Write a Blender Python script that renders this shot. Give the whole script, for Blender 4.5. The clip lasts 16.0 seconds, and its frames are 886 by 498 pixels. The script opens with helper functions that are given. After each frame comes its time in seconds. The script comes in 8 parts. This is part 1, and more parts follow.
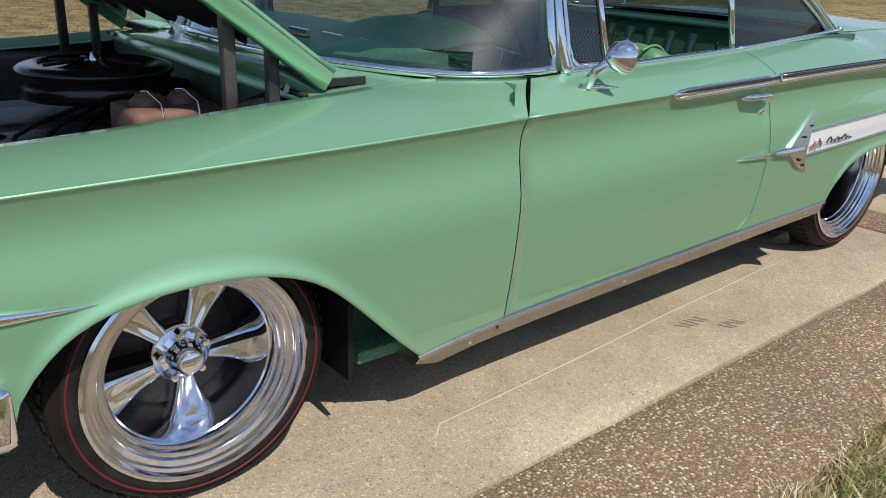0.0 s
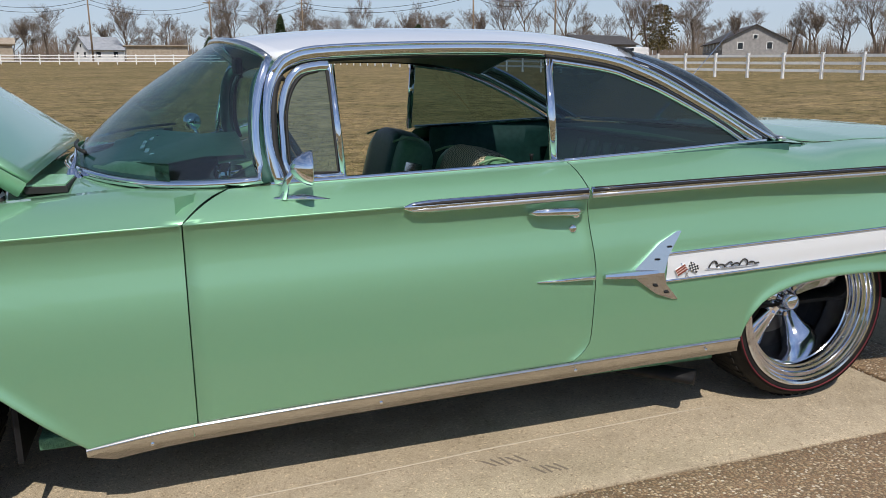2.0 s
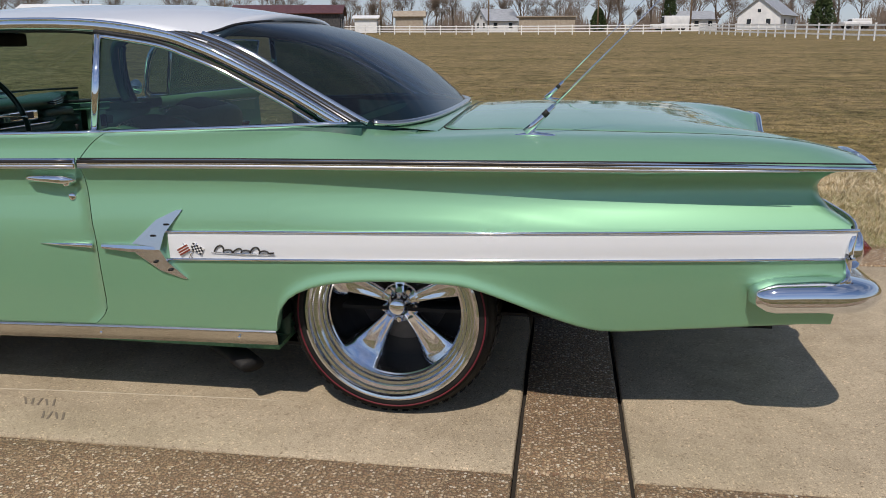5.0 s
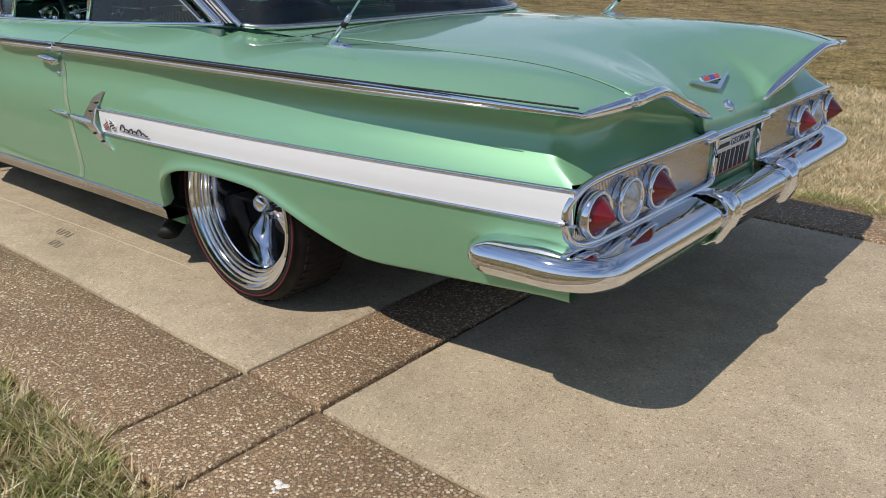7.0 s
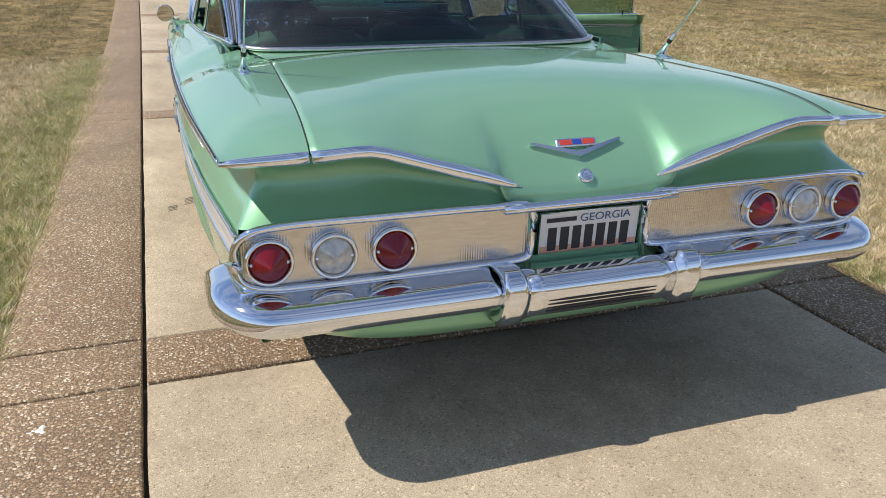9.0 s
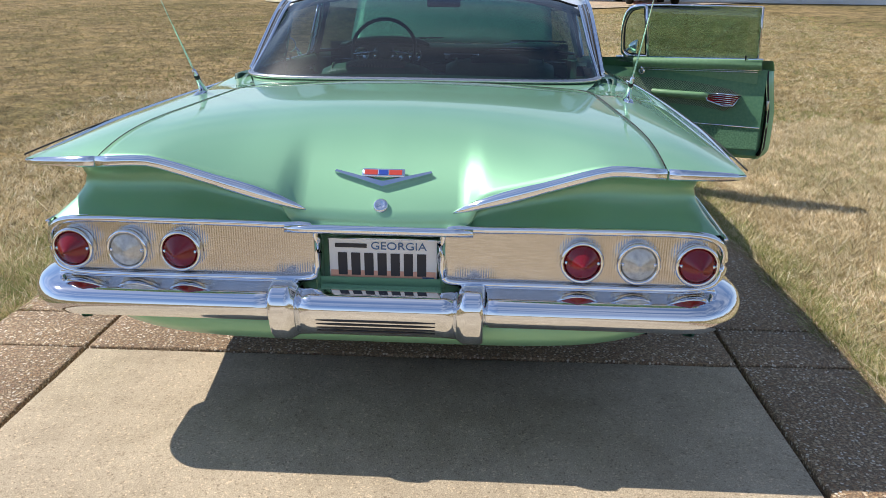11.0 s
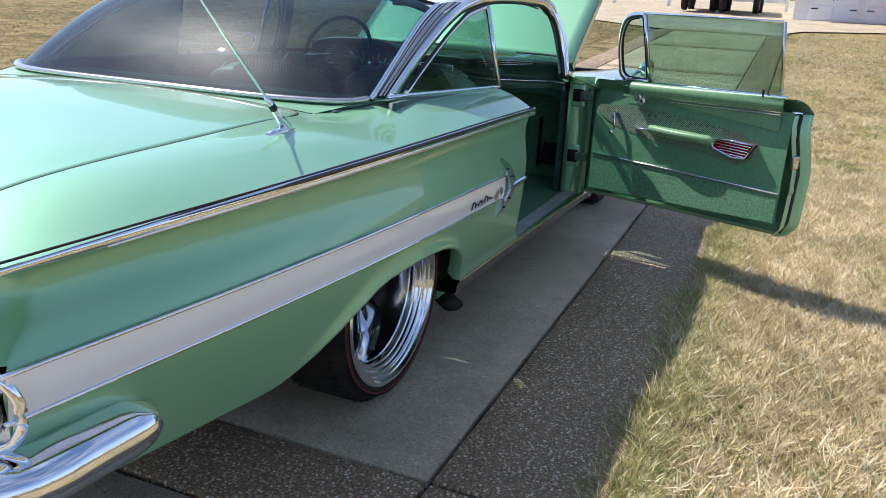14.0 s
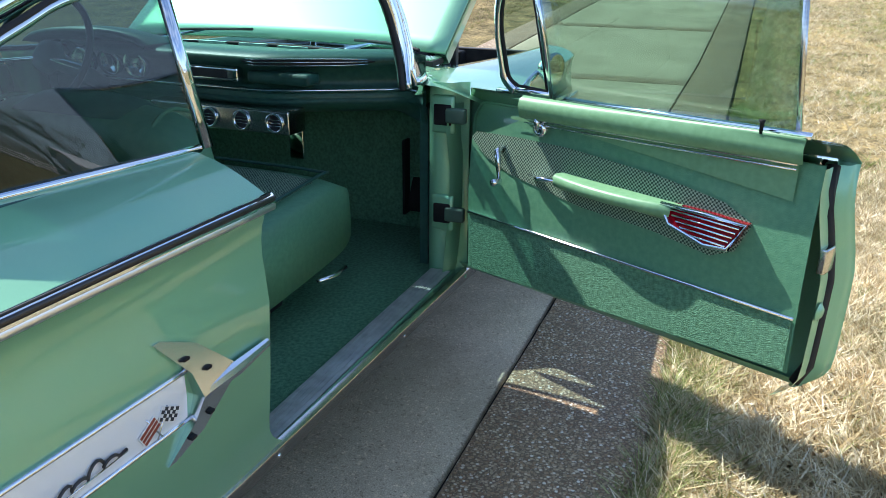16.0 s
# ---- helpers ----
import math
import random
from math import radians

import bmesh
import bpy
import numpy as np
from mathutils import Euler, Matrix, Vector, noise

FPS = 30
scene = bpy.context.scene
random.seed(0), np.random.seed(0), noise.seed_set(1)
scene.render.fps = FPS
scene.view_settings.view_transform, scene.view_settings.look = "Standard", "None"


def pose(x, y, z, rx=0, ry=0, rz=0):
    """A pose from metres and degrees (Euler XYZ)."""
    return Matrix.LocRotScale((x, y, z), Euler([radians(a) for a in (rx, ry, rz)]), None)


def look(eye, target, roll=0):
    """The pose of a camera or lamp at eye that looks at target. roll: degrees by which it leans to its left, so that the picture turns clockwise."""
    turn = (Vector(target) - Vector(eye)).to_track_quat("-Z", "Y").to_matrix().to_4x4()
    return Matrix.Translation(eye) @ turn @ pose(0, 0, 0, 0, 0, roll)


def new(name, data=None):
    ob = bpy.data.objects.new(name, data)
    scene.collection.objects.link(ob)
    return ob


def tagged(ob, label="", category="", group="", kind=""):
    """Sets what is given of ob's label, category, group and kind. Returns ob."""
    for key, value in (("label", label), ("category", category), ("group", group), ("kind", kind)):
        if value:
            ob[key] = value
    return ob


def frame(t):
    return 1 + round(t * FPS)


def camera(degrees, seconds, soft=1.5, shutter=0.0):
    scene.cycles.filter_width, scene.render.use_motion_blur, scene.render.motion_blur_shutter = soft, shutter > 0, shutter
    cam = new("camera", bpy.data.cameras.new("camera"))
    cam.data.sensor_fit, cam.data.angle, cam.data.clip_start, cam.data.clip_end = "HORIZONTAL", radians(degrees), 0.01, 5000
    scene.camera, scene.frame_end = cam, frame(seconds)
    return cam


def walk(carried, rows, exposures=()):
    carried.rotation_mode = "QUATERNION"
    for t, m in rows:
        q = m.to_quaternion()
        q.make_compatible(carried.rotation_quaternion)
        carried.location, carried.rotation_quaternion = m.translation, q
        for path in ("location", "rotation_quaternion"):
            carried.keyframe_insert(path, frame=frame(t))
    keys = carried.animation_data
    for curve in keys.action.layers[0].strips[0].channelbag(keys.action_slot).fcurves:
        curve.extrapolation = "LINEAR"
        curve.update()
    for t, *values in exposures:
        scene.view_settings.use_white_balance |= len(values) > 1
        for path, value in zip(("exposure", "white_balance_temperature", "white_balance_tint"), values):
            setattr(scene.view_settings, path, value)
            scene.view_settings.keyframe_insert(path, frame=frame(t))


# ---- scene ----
cam = camera(58.5, 16.0, soft=0.6)
PATH = [
    (0, (3.599, 2.429, 1.228), (2.406, 0.991, 0.514), 2.5),
    (0.5, (3.335, 2.763, 1.237), (2.243, 1.169, 0.719), 2.2),
    (1, (3.01, 2.964, 1.251), (2.057, 1.265, 0.8), 1.3),
    (1.5, (2.605, 3.034, 1.238), (1.816, 1.25, 0.798), 0.2),
    (2, (2.154, 3.169, 1.22), (1.552, 1.313, 0.781), -0.5),
    (2.5, (1.708, 3.218, 1.194), (1.287, 1.314, 0.751), -0.8),
    (3, (1.24, 3.237, 1.203), (0.973, 1.308, 0.747), -1.0),
    (3.5, (0.762, 3.348, 1.232), (0.633, 1.409, 0.757), -1.0),
    (4, (0.366, 3.32, 1.221), (0.349, 1.381, 0.732), -0.8),
    (4.5, (-0.074, 3.329, 1.208), (0.05, 1.393, 0.722), -0.5),
    (5, (-0.575, 3.322, 1.217), (-0.257, 1.412, 0.715), -0.3),
    (5.2, (-0.769, 3.27, 1.178), (-0.361, 1.381, 0.664), -0.2),
    (7.3, (-2.525, 2.29, 1.227), (-1.185, 0.997, 0.498), -0.0),
    (7.5, (-2.664, 2.173, 1.266), (-1.257, 0.959, 0.527), 0.2),
    (8, (-2.859, 1.819, 1.25), (-1.304, 0.807, 0.504), 0.8),
    (8.5, (-2.997, 1.441, 1.313), (-1.323, 0.631, 0.577), 0.9),
    (9, (-3.209, 1.057, 1.331), (-1.441, 0.446, 0.622), 0.6),
    (9.2, (-3.264, 0.923, 1.343), (-1.469, 0.391, 0.639), 0.5),
    (11.3, (-3.483, -0.519, 1.333), (-1.592, -0.321, 0.714), 1.0),
    (11.5, (-3.443, -0.675, 1.332), (-1.558, -0.418, 0.715), 1.3),
    (12, (-3.344, -1.07, 1.34), (-1.482, -0.684, 0.718), 2.1),
    (12.5, (-3.109, -1.354, 1.335), (-1.272, -0.868, 0.712), 2.8),
    (13, (-2.85, -1.636, 1.327), (-1.038, -1.059, 0.705), 3.0),
    (13.5, (-2.559, -1.899, 1.311), (-0.78, -1.226, 0.694), 3.1),
    (14, (-2.133, -2.015, 1.301), (-0.388, -1.258, 0.682), 2.8),
    (14.5, (-1.668, -2.097, 1.289), (0.043, -1.271, 0.665), 2.5),
    (15, (-1.209, -2.064, 1.276), (0.496, -1.226, 0.65), 2.1),
    (15.5, (-0.730, -1.952, 1.299), (0.976, -1.128, 0.659), 1.3),
    (16, (-0.211, -1.857, 1.303), (1.525, -1.166, 0.588), 0.6),
]
walk(cam, [(t, look(eye, target, roll)) for t, eye, target, roll in PATH],
     [(0, 0.15, 6600, 12), (2.5, 0.0, 6600, 12), (5, -0.15, 6800, 14), (7.5, 0.12, 6700, 12), (9, 0.38, 6700, 12), (11.5, 0.55, 6600, 13),
      (12.5, 0.6, 6600, 13), (14.5, 0.88, 6300, 12), (15.5, 1.05, 6150, 10), (16, 1.3, 6000, 8)])

# ---------------------------------------------------------------- light
SUN_WAY = Vector((0.09, 0.75, 1.0)).normalized()
world = bpy.data.worlds.new("world")
scene.world = world
world.use_nodes = True
wn, wl = world.node_tree.nodes, world.node_tree.links
sky = wn.new("ShaderNodeTexSky")
sky.sky_type, sky.sun_disc = "NISHITA", False
sky.sun_elevation = math.asin(SUN_WAY.z)
sky.sun_rotation = math.atan2(SUN_WAY.x, SUN_WAY.y)
sky.air_density, sky.dust_density, sky.ozone_density = 0.85, 0.1, 2.0
coord = wn.new("ShaderNodeTexCoord")
cmap = wn.new("ShaderNodeMapping")
cmap.inputs["Scale"].default_value = (1.0, 1.0, 4.0)
cloud = wn.new("ShaderNodeTexNoise")
cloud.inputs["Scale"].default_value = 2.2
cloud.inputs["Detail"].default_value = 7.0
ramp = wn.new("ShaderNodeValToRGB")
ramp.color_ramp.elements[0].position, ramp.color_ramp.elements[1].position = 0.42, 0.72
ramp.color_ramp.elements[1].color = (0.25, 0.25, 0.25, 1)
mix = wn.new("ShaderNodeMix")
mix.data_type = "RGBA"
mix.inputs[7].default_value = (8.6, 8.9, 9.4, 1)
wl.new(coord.outputs["Generated"], cmap.inputs["Vector"])
wl.new(cmap.outputs["Vector"], cloud.inputs["Vector"])
wl.new(cloud.outputs["Fac"], ramp.inputs["Fac"])
wl.new(ramp.outputs["Color"], mix.inputs[0])
wl.new(sky.outputs["Color"], mix.inputs[6])
parts = wn.new("ShaderNodeSeparateXYZ")
wl.new(coord.outputs["Generated"], parts.inputs[0])
low = wn.new("ShaderNodeMapRange")
low.interpolation_type = "SMOOTHSTEP"
low.inputs[1].default_value, low.inputs[2].default_value = -0.05, 0.42
low.inputs[3].default_value, low.inputs[4].default_value = 0.85, 0.0
wl.new(parts.outputs["Z"], low.inputs[0])
haze = wn.new("ShaderNodeMix")
haze.data_type = "RGBA"
haze.inputs[7].default_value = (3.7, 4.55, 5.7, 1)
wl.new(low.outputs[0], haze.inputs[0])
wl.new(mix.outputs[2], haze.inputs[6])
wl.new(haze.outputs[2], wn["Background"].inputs["Color"])
wn["Background"].inputs["Strength"].default_value = 0.112
sun_data = bpy.data.lights.new("sun", "SUN")
sun_data.energy, sun_data.angle, sun_data.color = 3.75, radians(0.5), (1.0, 0.95, 0.86)
sun = new("sun", sun_data)
sun.matrix_world = look(SUN_WAY * 50, (0, 0, 0))

# ---------------------------------------------------------------- materials


def principled(name, color, rough=0.5, metal=0.0, coat=0.0, spec=None):
    m = bpy.data.materials.new(name)
    m.use_nodes = True
    b = m.node_tree.nodes["Principled BSDF"]
    b.inputs["Base Color"].default_value = (*color, 1)
    b.inputs["Roughness"].default_value = rough
    b.inputs["Metallic"].default_value = metal
    if coat:
        b.inputs["Coat Weight"].default_value = coat
        b.inputs["Coat Roughness"].default_value = 0.03
    if spec is not None:
        b.inputs["Specular IOR Level"].default_value = spec
    return m


def vary(m, a, b, scale=4.0, detail=6.0, lo=0.35, hi=0.65, second=None, bump=0.0, bump_scale=80.0, rough=None, stretch=None):
    """Colour noise between a and b, a second finer speckle, and a fine bump."""
    nt = m.node_tree
    n, l = nt.nodes, nt.links
    bs = n["Principled BSDF"]
    tc = n.new("ShaderNodeTexCoord")
    src = tc.outputs["Object"]
    if stretch:
        mp = n.new("ShaderNodeMapping")
        mp.inputs["Scale"].default_value = stretch
        l.new(src, mp.inputs["Vector"])
        src = mp.outputs["Vector"]
    no = n.new("ShaderNodeTexNoise")
    no.inputs["Scale"].default_value, no.inputs["Detail"].default_value = scale, detail
    l.new(src, no.inputs["Vector"])
    cr = n.new("ShaderNodeValToRGB")
    cr.color_ramp.elements[0].position, cr.color_ramp.elements[1].position = lo, hi
    cr.color_ramp.elements[0].color, cr.color_ramp.elements[1].color = (*a, 1), (*b, 1)
    l.new(no.outputs["Fac"], cr.inputs["Fac"])
    out = cr.outputs["Color"]
    if second:
        sc, amount, dark = second
        n2 = n.new("ShaderNodeTexNoise")
        n2.inputs["Scale"].default_value, n2.inputs["Detail"].default_value = sc, 3.0
        l.new(src, n2.inputs["Vector"])
        r2 = n.new("ShaderNodeValToRGB")
        r2.color_ramp.elements[0].position, r2.color_ramp.elements[1].position = 0.4, 0.6
        r2.color_ramp.elements[0].color = (dark, dark, dark, 1)
        l.new(n2.outputs["Fac"], r2.inputs["Fac"])
        mx = n.new("ShaderNodeMix")
        mx.data_type, mx.blend_type = "RGBA", "MULTIPLY"
        mx.inputs[0].default_value = amount
        l.new(out, mx.inputs[6])
        l.new(r2.outputs["Color"], mx.inputs[7])
        out = mx.outputs[2]
    l.new(out, bs.inputs["Base Color"])
    if bump:
        n3 = n.new("ShaderNodeTexNoise")
        n3.inputs["Scale"].default_value, n3.inputs["Detail"].default_value = bump_scale, 4.0
        l.new(src, n3.inputs["Vector"])
        bu = n.new("ShaderNodeBump")
        bu.inputs["Strength"].default_value, bu.inputs["Distance"].default_value = bump, 0.01
        l.new(n3.outputs["Fac"], bu.inputs["Height"])
        l.new(bu.outputs["Normal"], bs.inputs["Normal"])
    return m


def glass(name, tint, gloss=0.75, rough=0.0, film=0.0):
    """A thin tinted pane whose gloss grows towards grazing angles, alike from both sides."""
    m = bpy.data.materials.new(name)
    m.use_nodes = True
    n, l = m.node_tree.nodes, m.node_tree.links
    n.remove(n["Principled BSDF"])
    tr = n.new("ShaderNodeBsdfTransparent")
    tr.inputs["Color"].default_value = (*tint, 1)
    gl = n.new("ShaderNodeBsdfGlossy")
    gl.inputs["Roughness"].default_value = rough
    lw = n.new("ShaderNodeLayerWeight")
    lw.inputs["Blend"].default_value = 0.5
    pw = n.new("ShaderNodeMath")
    pw.operation, pw.inputs[1].default_value = "POWER", 5.0
    ma = n.new("ShaderNodeMath")
    ma.operation, ma.inputs[1].default_value, ma.inputs[2].default_value = "MULTIPLY_ADD", gloss, 0.075
    mx = n.new("ShaderNodeMixShader")
    l.new(lw.outputs["Facing"], pw.inputs[0])
    l.new(pw.outputs[0], ma.inputs[0])
    l.new(ma.outputs[0], mx.inputs["Fac"])
    l.new(tr.outputs["BSDF"], mx.inputs[1])
    l.new(gl.outputs["BSDF"], mx.inputs[2])
    out = mx.outputs["Shader"]
    if film:            # a thin dusty film that scatters light onwards
        dust = n.new("ShaderNodeBsdfGlossy")
        dust.inputs["Roughness"].default_value = 0.42
        dust.inputs["Color"].default_value = (0.85, 0.88, 0.9, 1)
        no = n.new("ShaderNodeTexNoise")
        no.inputs["Scale"].default_value, no.inputs["Detail"].default_value = 3.0, 5.0
        amount = n.new("ShaderNodeMath")
        amount.operation, amount.inputs[1].default_value = "MULTIPLY", 2.0 * film
        l.new(no.outputs["Fac"], amount.inputs[0])
        m2 = n.new("ShaderNodeMixShader")
        l.new(amount.outputs[0], m2.inputs["Fac"])
        l.new(out, m2.inputs[1])
        l.new(dust.outputs["BSDF"], m2.inputs[2])
        out = m2.outputs["Shader"]
    l.new(out, n["Material Output"].inputs["Surface"])
    return m


def pebbles(name):
    """Exposed aggregate: rounded stones of two sizes in a sandy brown binder."""
    m = principled(name, (0.3, 0.22, 0.15), 0.7)
    n, l = m.node_tree.nodes, m.node_tree.links
    bs = n["Principled BSDF"]
    tc = n.new("ShaderNodeTexCoord")

    def ramp_of(src, stops):
        cr = n.new("ShaderNodeValToRGB")
        els = cr.color_ramp.elements
        els[0].position, els[0].color = stops[0][0], (*stops[0][1], 1)
        els[1].position, els[1].color = stops[-1][0], (*stops[-1][1], 1)
        for p, c in stops[1:-1]:
            els.new(p).color = (*c, 1)
        l.new(src, cr.inputs["Fac"])
        return cr.outputs["Color"]

    def stones(scale, edge, cols):
        vo = n.new("ShaderNodeTexVoronoi")
        vo.inputs["Scale"].default_value = scale
        l.new(tc.outputs["Object"], vo.inputs["Vector"])
        sep = n.new("ShaderNodeSeparateColor")
        l.new(vo.outputs["Color"], sep.inputs["Color"])
        mask = n.new("ShaderNodeMapRange")
        mask.interpolation_type = "SMOOTHSTEP"
        mask.inputs[1].default_value, mask.inputs[2].default_value = edge, edge + 0.16
        mask.inputs[3].default_value, mask.inputs[4].default_value = 1.0, 0.0
        l.new(vo.outputs["Distance"], mask.inputs[0])
        return ramp_of(sep.outputs["Red"], cols), mask.outputs[0]

    def blend(fac, a, b, how="MIX"):
        mx = n.new("ShaderNodeMix")
        mx.data_type, mx.blend_type = "RGBA", how
        if fac is None:
            mx.inputs[0].default_value = 1.0
        else:
            l.new(fac, mx.inputs[0])
        l.new(a, mx.inputs[6])
        l.new(b, mx.inputs[7])
        return mx.outputs[2]

    small, small_mask = stones(210.0, 0.34, [(0.0, (0.17, 0.105, 0.06)), (0.4, (0.36, 0.24, 0.14)), (0.75, (0.48, 0.35, 0.22)), (1.0, (0.66, 0.55, 0.42))])
    large, large_mask = stones(98.0, 0.40, [(0.0, (0.24, 0.13, 0.075)), (0.22, (0.44, 0.28, 0.155)), (0.45, (0.38, 0.26, 0.16)), (0.66, (0.55, 0.40, 0.25)), (0.84, (0.68, 0.54, 0.37)), (0.95, (0.82, 0.74, 0.62)), (1.0, (0.86, 0.82, 0.74))])
    grit = n.new("ShaderNodeTexNoise")
    grit.inputs["Scale"].default_value, grit.inputs["Detail"].default_value = 300.0, 4.0
    l.new(tc.outputs["Object"], grit.inputs["Vector"])
    binder = ramp_of(grit.outputs["Fac"], [(0.3, (0.13, 0.085, 0.05)), (0.7, (0.30, 0.215, 0.135))])
    big = n.new("ShaderNodeTexNoise")
    big.inputs["Scale"].default_value, big.inputs["Detail"].default_value = 1.6, 6.0
    l.new(tc.outputs["Object"], big.inputs["Vector"])
    broad = ramp_of(big.outputs["Fac"], [(0.3, (0.78, 0.76, 0.73)), (0.7, (1.06, 1.04, 1.0))])
    col = blend(large_mask, blend(small_mask, binder, small), large)
    l.new(blend(None, col, broad, "MULTIPLY"), bs.inputs["Base Color"])
    high = n.new("ShaderNodeMath")
    high.operation, high.inputs[1].default_value = "MULTIPLY_ADD", 0.4
    l.new(small_mask, high.inputs[0])
    l.new(large_mask, high.inputs[2])
    bu = n.new("ShaderNodeBump")
    bu.inputs["Strength"].default_value, bu.inputs["Distance"].default_value = 0.9, 0.004
    l.new(high.outputs[0], bu.inputs["Height"])
    l.new(bu.outputs["Normal"], bs.inputs["Normal"])
    return m


def poured(name, dark, light):
    """Weathered concrete: broad stains, sandy grain and small dark pits."""
    m = principled(name, light, 0.88)
    n, l = m.node_tree.nodes, m.node_tree.links
    bs = n["Principled BSDF"]
    tc = n.new("ShaderNodeTexCoord")

    def noise(scale, detail, lo, hi, a, b):
        no = n.new("ShaderNodeTexNoise")
        no.inputs["Scale"].default_value, no.inputs["Detail"].default_value = scale, detail
        no.inputs["Roughness"].default_value = 0.65
        l.new(tc.outputs["Object"], no.inputs["Vector"])
        r = n.new("ShaderNodeValToRGB")
        r.color_ramp.elements[0].position, r.color_ramp.elements[1].position = lo, hi
        r.color_ramp.elements[0].color, r.color_ramp.elements[1].color = (*a, 1), (*b, 1)
        l.new(no.outputs["Fac"], r.inputs["Fac"])
        return r.outputs["Color"]

    def times(a, b):
        mx = n.new("ShaderNodeMix")
        mx.data_type, mx.blend_type = "RGBA", "MULTIPLY"
        mx.inputs[0].default_value = 1.0
        l.new(a, mx.inputs[6])
        l.new(b, mx.inputs[7])
        return mx.outputs[2]

    broad = noise(1.1, 10.0, 0.32, 0.68, dark, light)
    mid = noise(9.0, 8.0, 0.35, 0.6, (0.90, 0.895, 0.885), (1.0, 1.0, 1.0))
    grain = noise(240.0, 4.0, 0.34, 0.64, (0.60, 0.58, 0.55), (1.22, 1.22, 1.21))
    sand = n.new("ShaderNodeTexVoronoi")
    sand.inputs["Scale"].default_value = 150.0
    l.new(tc.outputs["Object"], sand.inputs["Vector"])
    dot = n.new("ShaderNodeSeparateColor")
    l.new(sand.outputs["Color"], dot.inputs["Color"])
    fleck = n.new("ShaderNodeValToRGB")
    els = fleck.color_ramp.elements
    els[0].position, els[0].color = 0.0, (0.66, 0.63, 0.6, 1)
    els[1].position, els[1].color = 1.0, (1.45, 1.42, 1.36, 1)
    els.new(0.10).color = (0.97, 0.97, 0.97, 1)
    els.new(0.88).color = (1.03, 1.03, 1.03, 1)
    l.new(dot.outputs["Green"], fleck.inputs["Fac"])
    vo = n.new("ShaderNodeTexVoronoi")
    vo.inputs["Scale"].default_value = 62.0
    l.new(tc.outputs["Object"], vo.inputs["Vector"])
    pr = n.new("ShaderNodeValToRGB")
    pr.color_ramp.elements[0].position, pr.color_ramp.elements[1].position = 0.10, 0.22
    pr.color_ramp.elements[0].color = (0.55, 0.52, 0.48, 1)
    l.new(vo.outputs["Distance"], pr.inputs["Fac"])
    l.new(times(times(times(broad, mid), fleck.outputs["Color"]), times(grain, pr.outputs["Color"])), bs.inputs["Base Color"])
    bu = n.new("ShaderNodeBump")
    bu.inputs["Strength"].default_value, bu.inputs["Distance"].default_value = 0.35, 0.004
    l.new(grain, bu.inputs["Height"])
    l.new(bu.outputs["Normal"], bs.inputs["Normal"])
    return m


def tweed(name, a, b, scale):
    m = principled(name, a, 0.85)
    n, l = m.node_tree.nodes, m.node_tree.links
    tc = n.new("ShaderNodeTexCoord")
    ch = n.new("ShaderNodeTexChecker")
    ch.inputs["Scale"].default_value = scale
    ch.inputs["Color1"].default_value, ch.inputs["Color2"].default_value = (*a, 1), (*b, 1)
    l.new(tc.outputs["Object"], ch.inputs["Vector"])
    l.new(ch.outputs["Color"], n["Principled BSDF"].inputs["Base Color"])
    bu = n.new("ShaderNodeBump")
    bu.inputs["Strength"].default_value, bu.inputs["Distance"].default_value = 0.5, 0.003
    l.new(ch.outputs["Fac"], bu.inputs["Height"])
    l.new(bu.outputs["Normal"], n["Principled BSDF"].inputs["Normal"])
    return m


def leafy(m, glow):
    """Lets thin blades pass some light through."""
    n, l = m.node_tree.nodes, m.node_tree.links
    tl = n.new("ShaderNodeBsdfTranslucent")
    tl.inputs["Color"].default_value = (*glow, 1)
    mx = n.new("ShaderNodeMixShader")
    mx.inputs["Fac"].default_value = 0.25
    l.new(n["Principled BSDF"].outputs["BSDF"], mx.inputs[1])
    l.new(tl.outputs["BSDF"], mx.inputs[2])
    l.new(mx.outputs["Shader"], n["Material Output"].inputs["Surface"])
    return m


PAINT = vary(principled("green_paint", (0.2, 0.4, 0.23), 0.47, 0.51, 1.0), (0.222, 0.468, 0.288), (0.262, 0.525, 0.328), 900.0, 2.0)
WHITE = vary(principled("white_paint", (0.75, 0.76, 0.76), 0.4, 0.1, 1.0), (0.78, 0.81, 0.85), (0.85, 0.87, 0.90), 700.0, 2.0)
CHROME = principled("chrome", (0.79, 0.82, 0.87), 0.05, 1.0)
STEEL = vary(principled("brushed_trim", (0.62, 0.60, 0.57), 0.22, 1.0), (0.55, 0.53, 0.50), (0.68, 0.66, 0.63), 30.0, 4.0, stretch=(1, 1, 12))
POLISHED = vary(principled("polished_alloy", (0.74, 0.77, 0.83), 0.11, 1.0), (0.68, 0.715, 0.78), (0.79, 0.82, 0.88), 25.0)
RUBBER = vary(principled("tyre_rubber", (0.012, 0.012, 0.012), 0.7, 0.0, 0.0, 0.25), (0.008, 0.008, 0.008), (0.02, 0.018, 0.016), 14.0, 5.0, bump=0.2, bump_scale=200)
REDLINE = principled("red_tyre_line", (0.11, 0.005, 0.013), 0.65)
BLACK = vary(principled("black_parts", (0.012, 0.012, 0.013), 0.6, 0.0, 0.0, 0.2), (0.006, 0.006, 0.007), (0.018, 0.018, 0.018), 9.0)
SEAL = principled("black_rubber_seal", (0.012, 0.012, 0.012), 0.7)
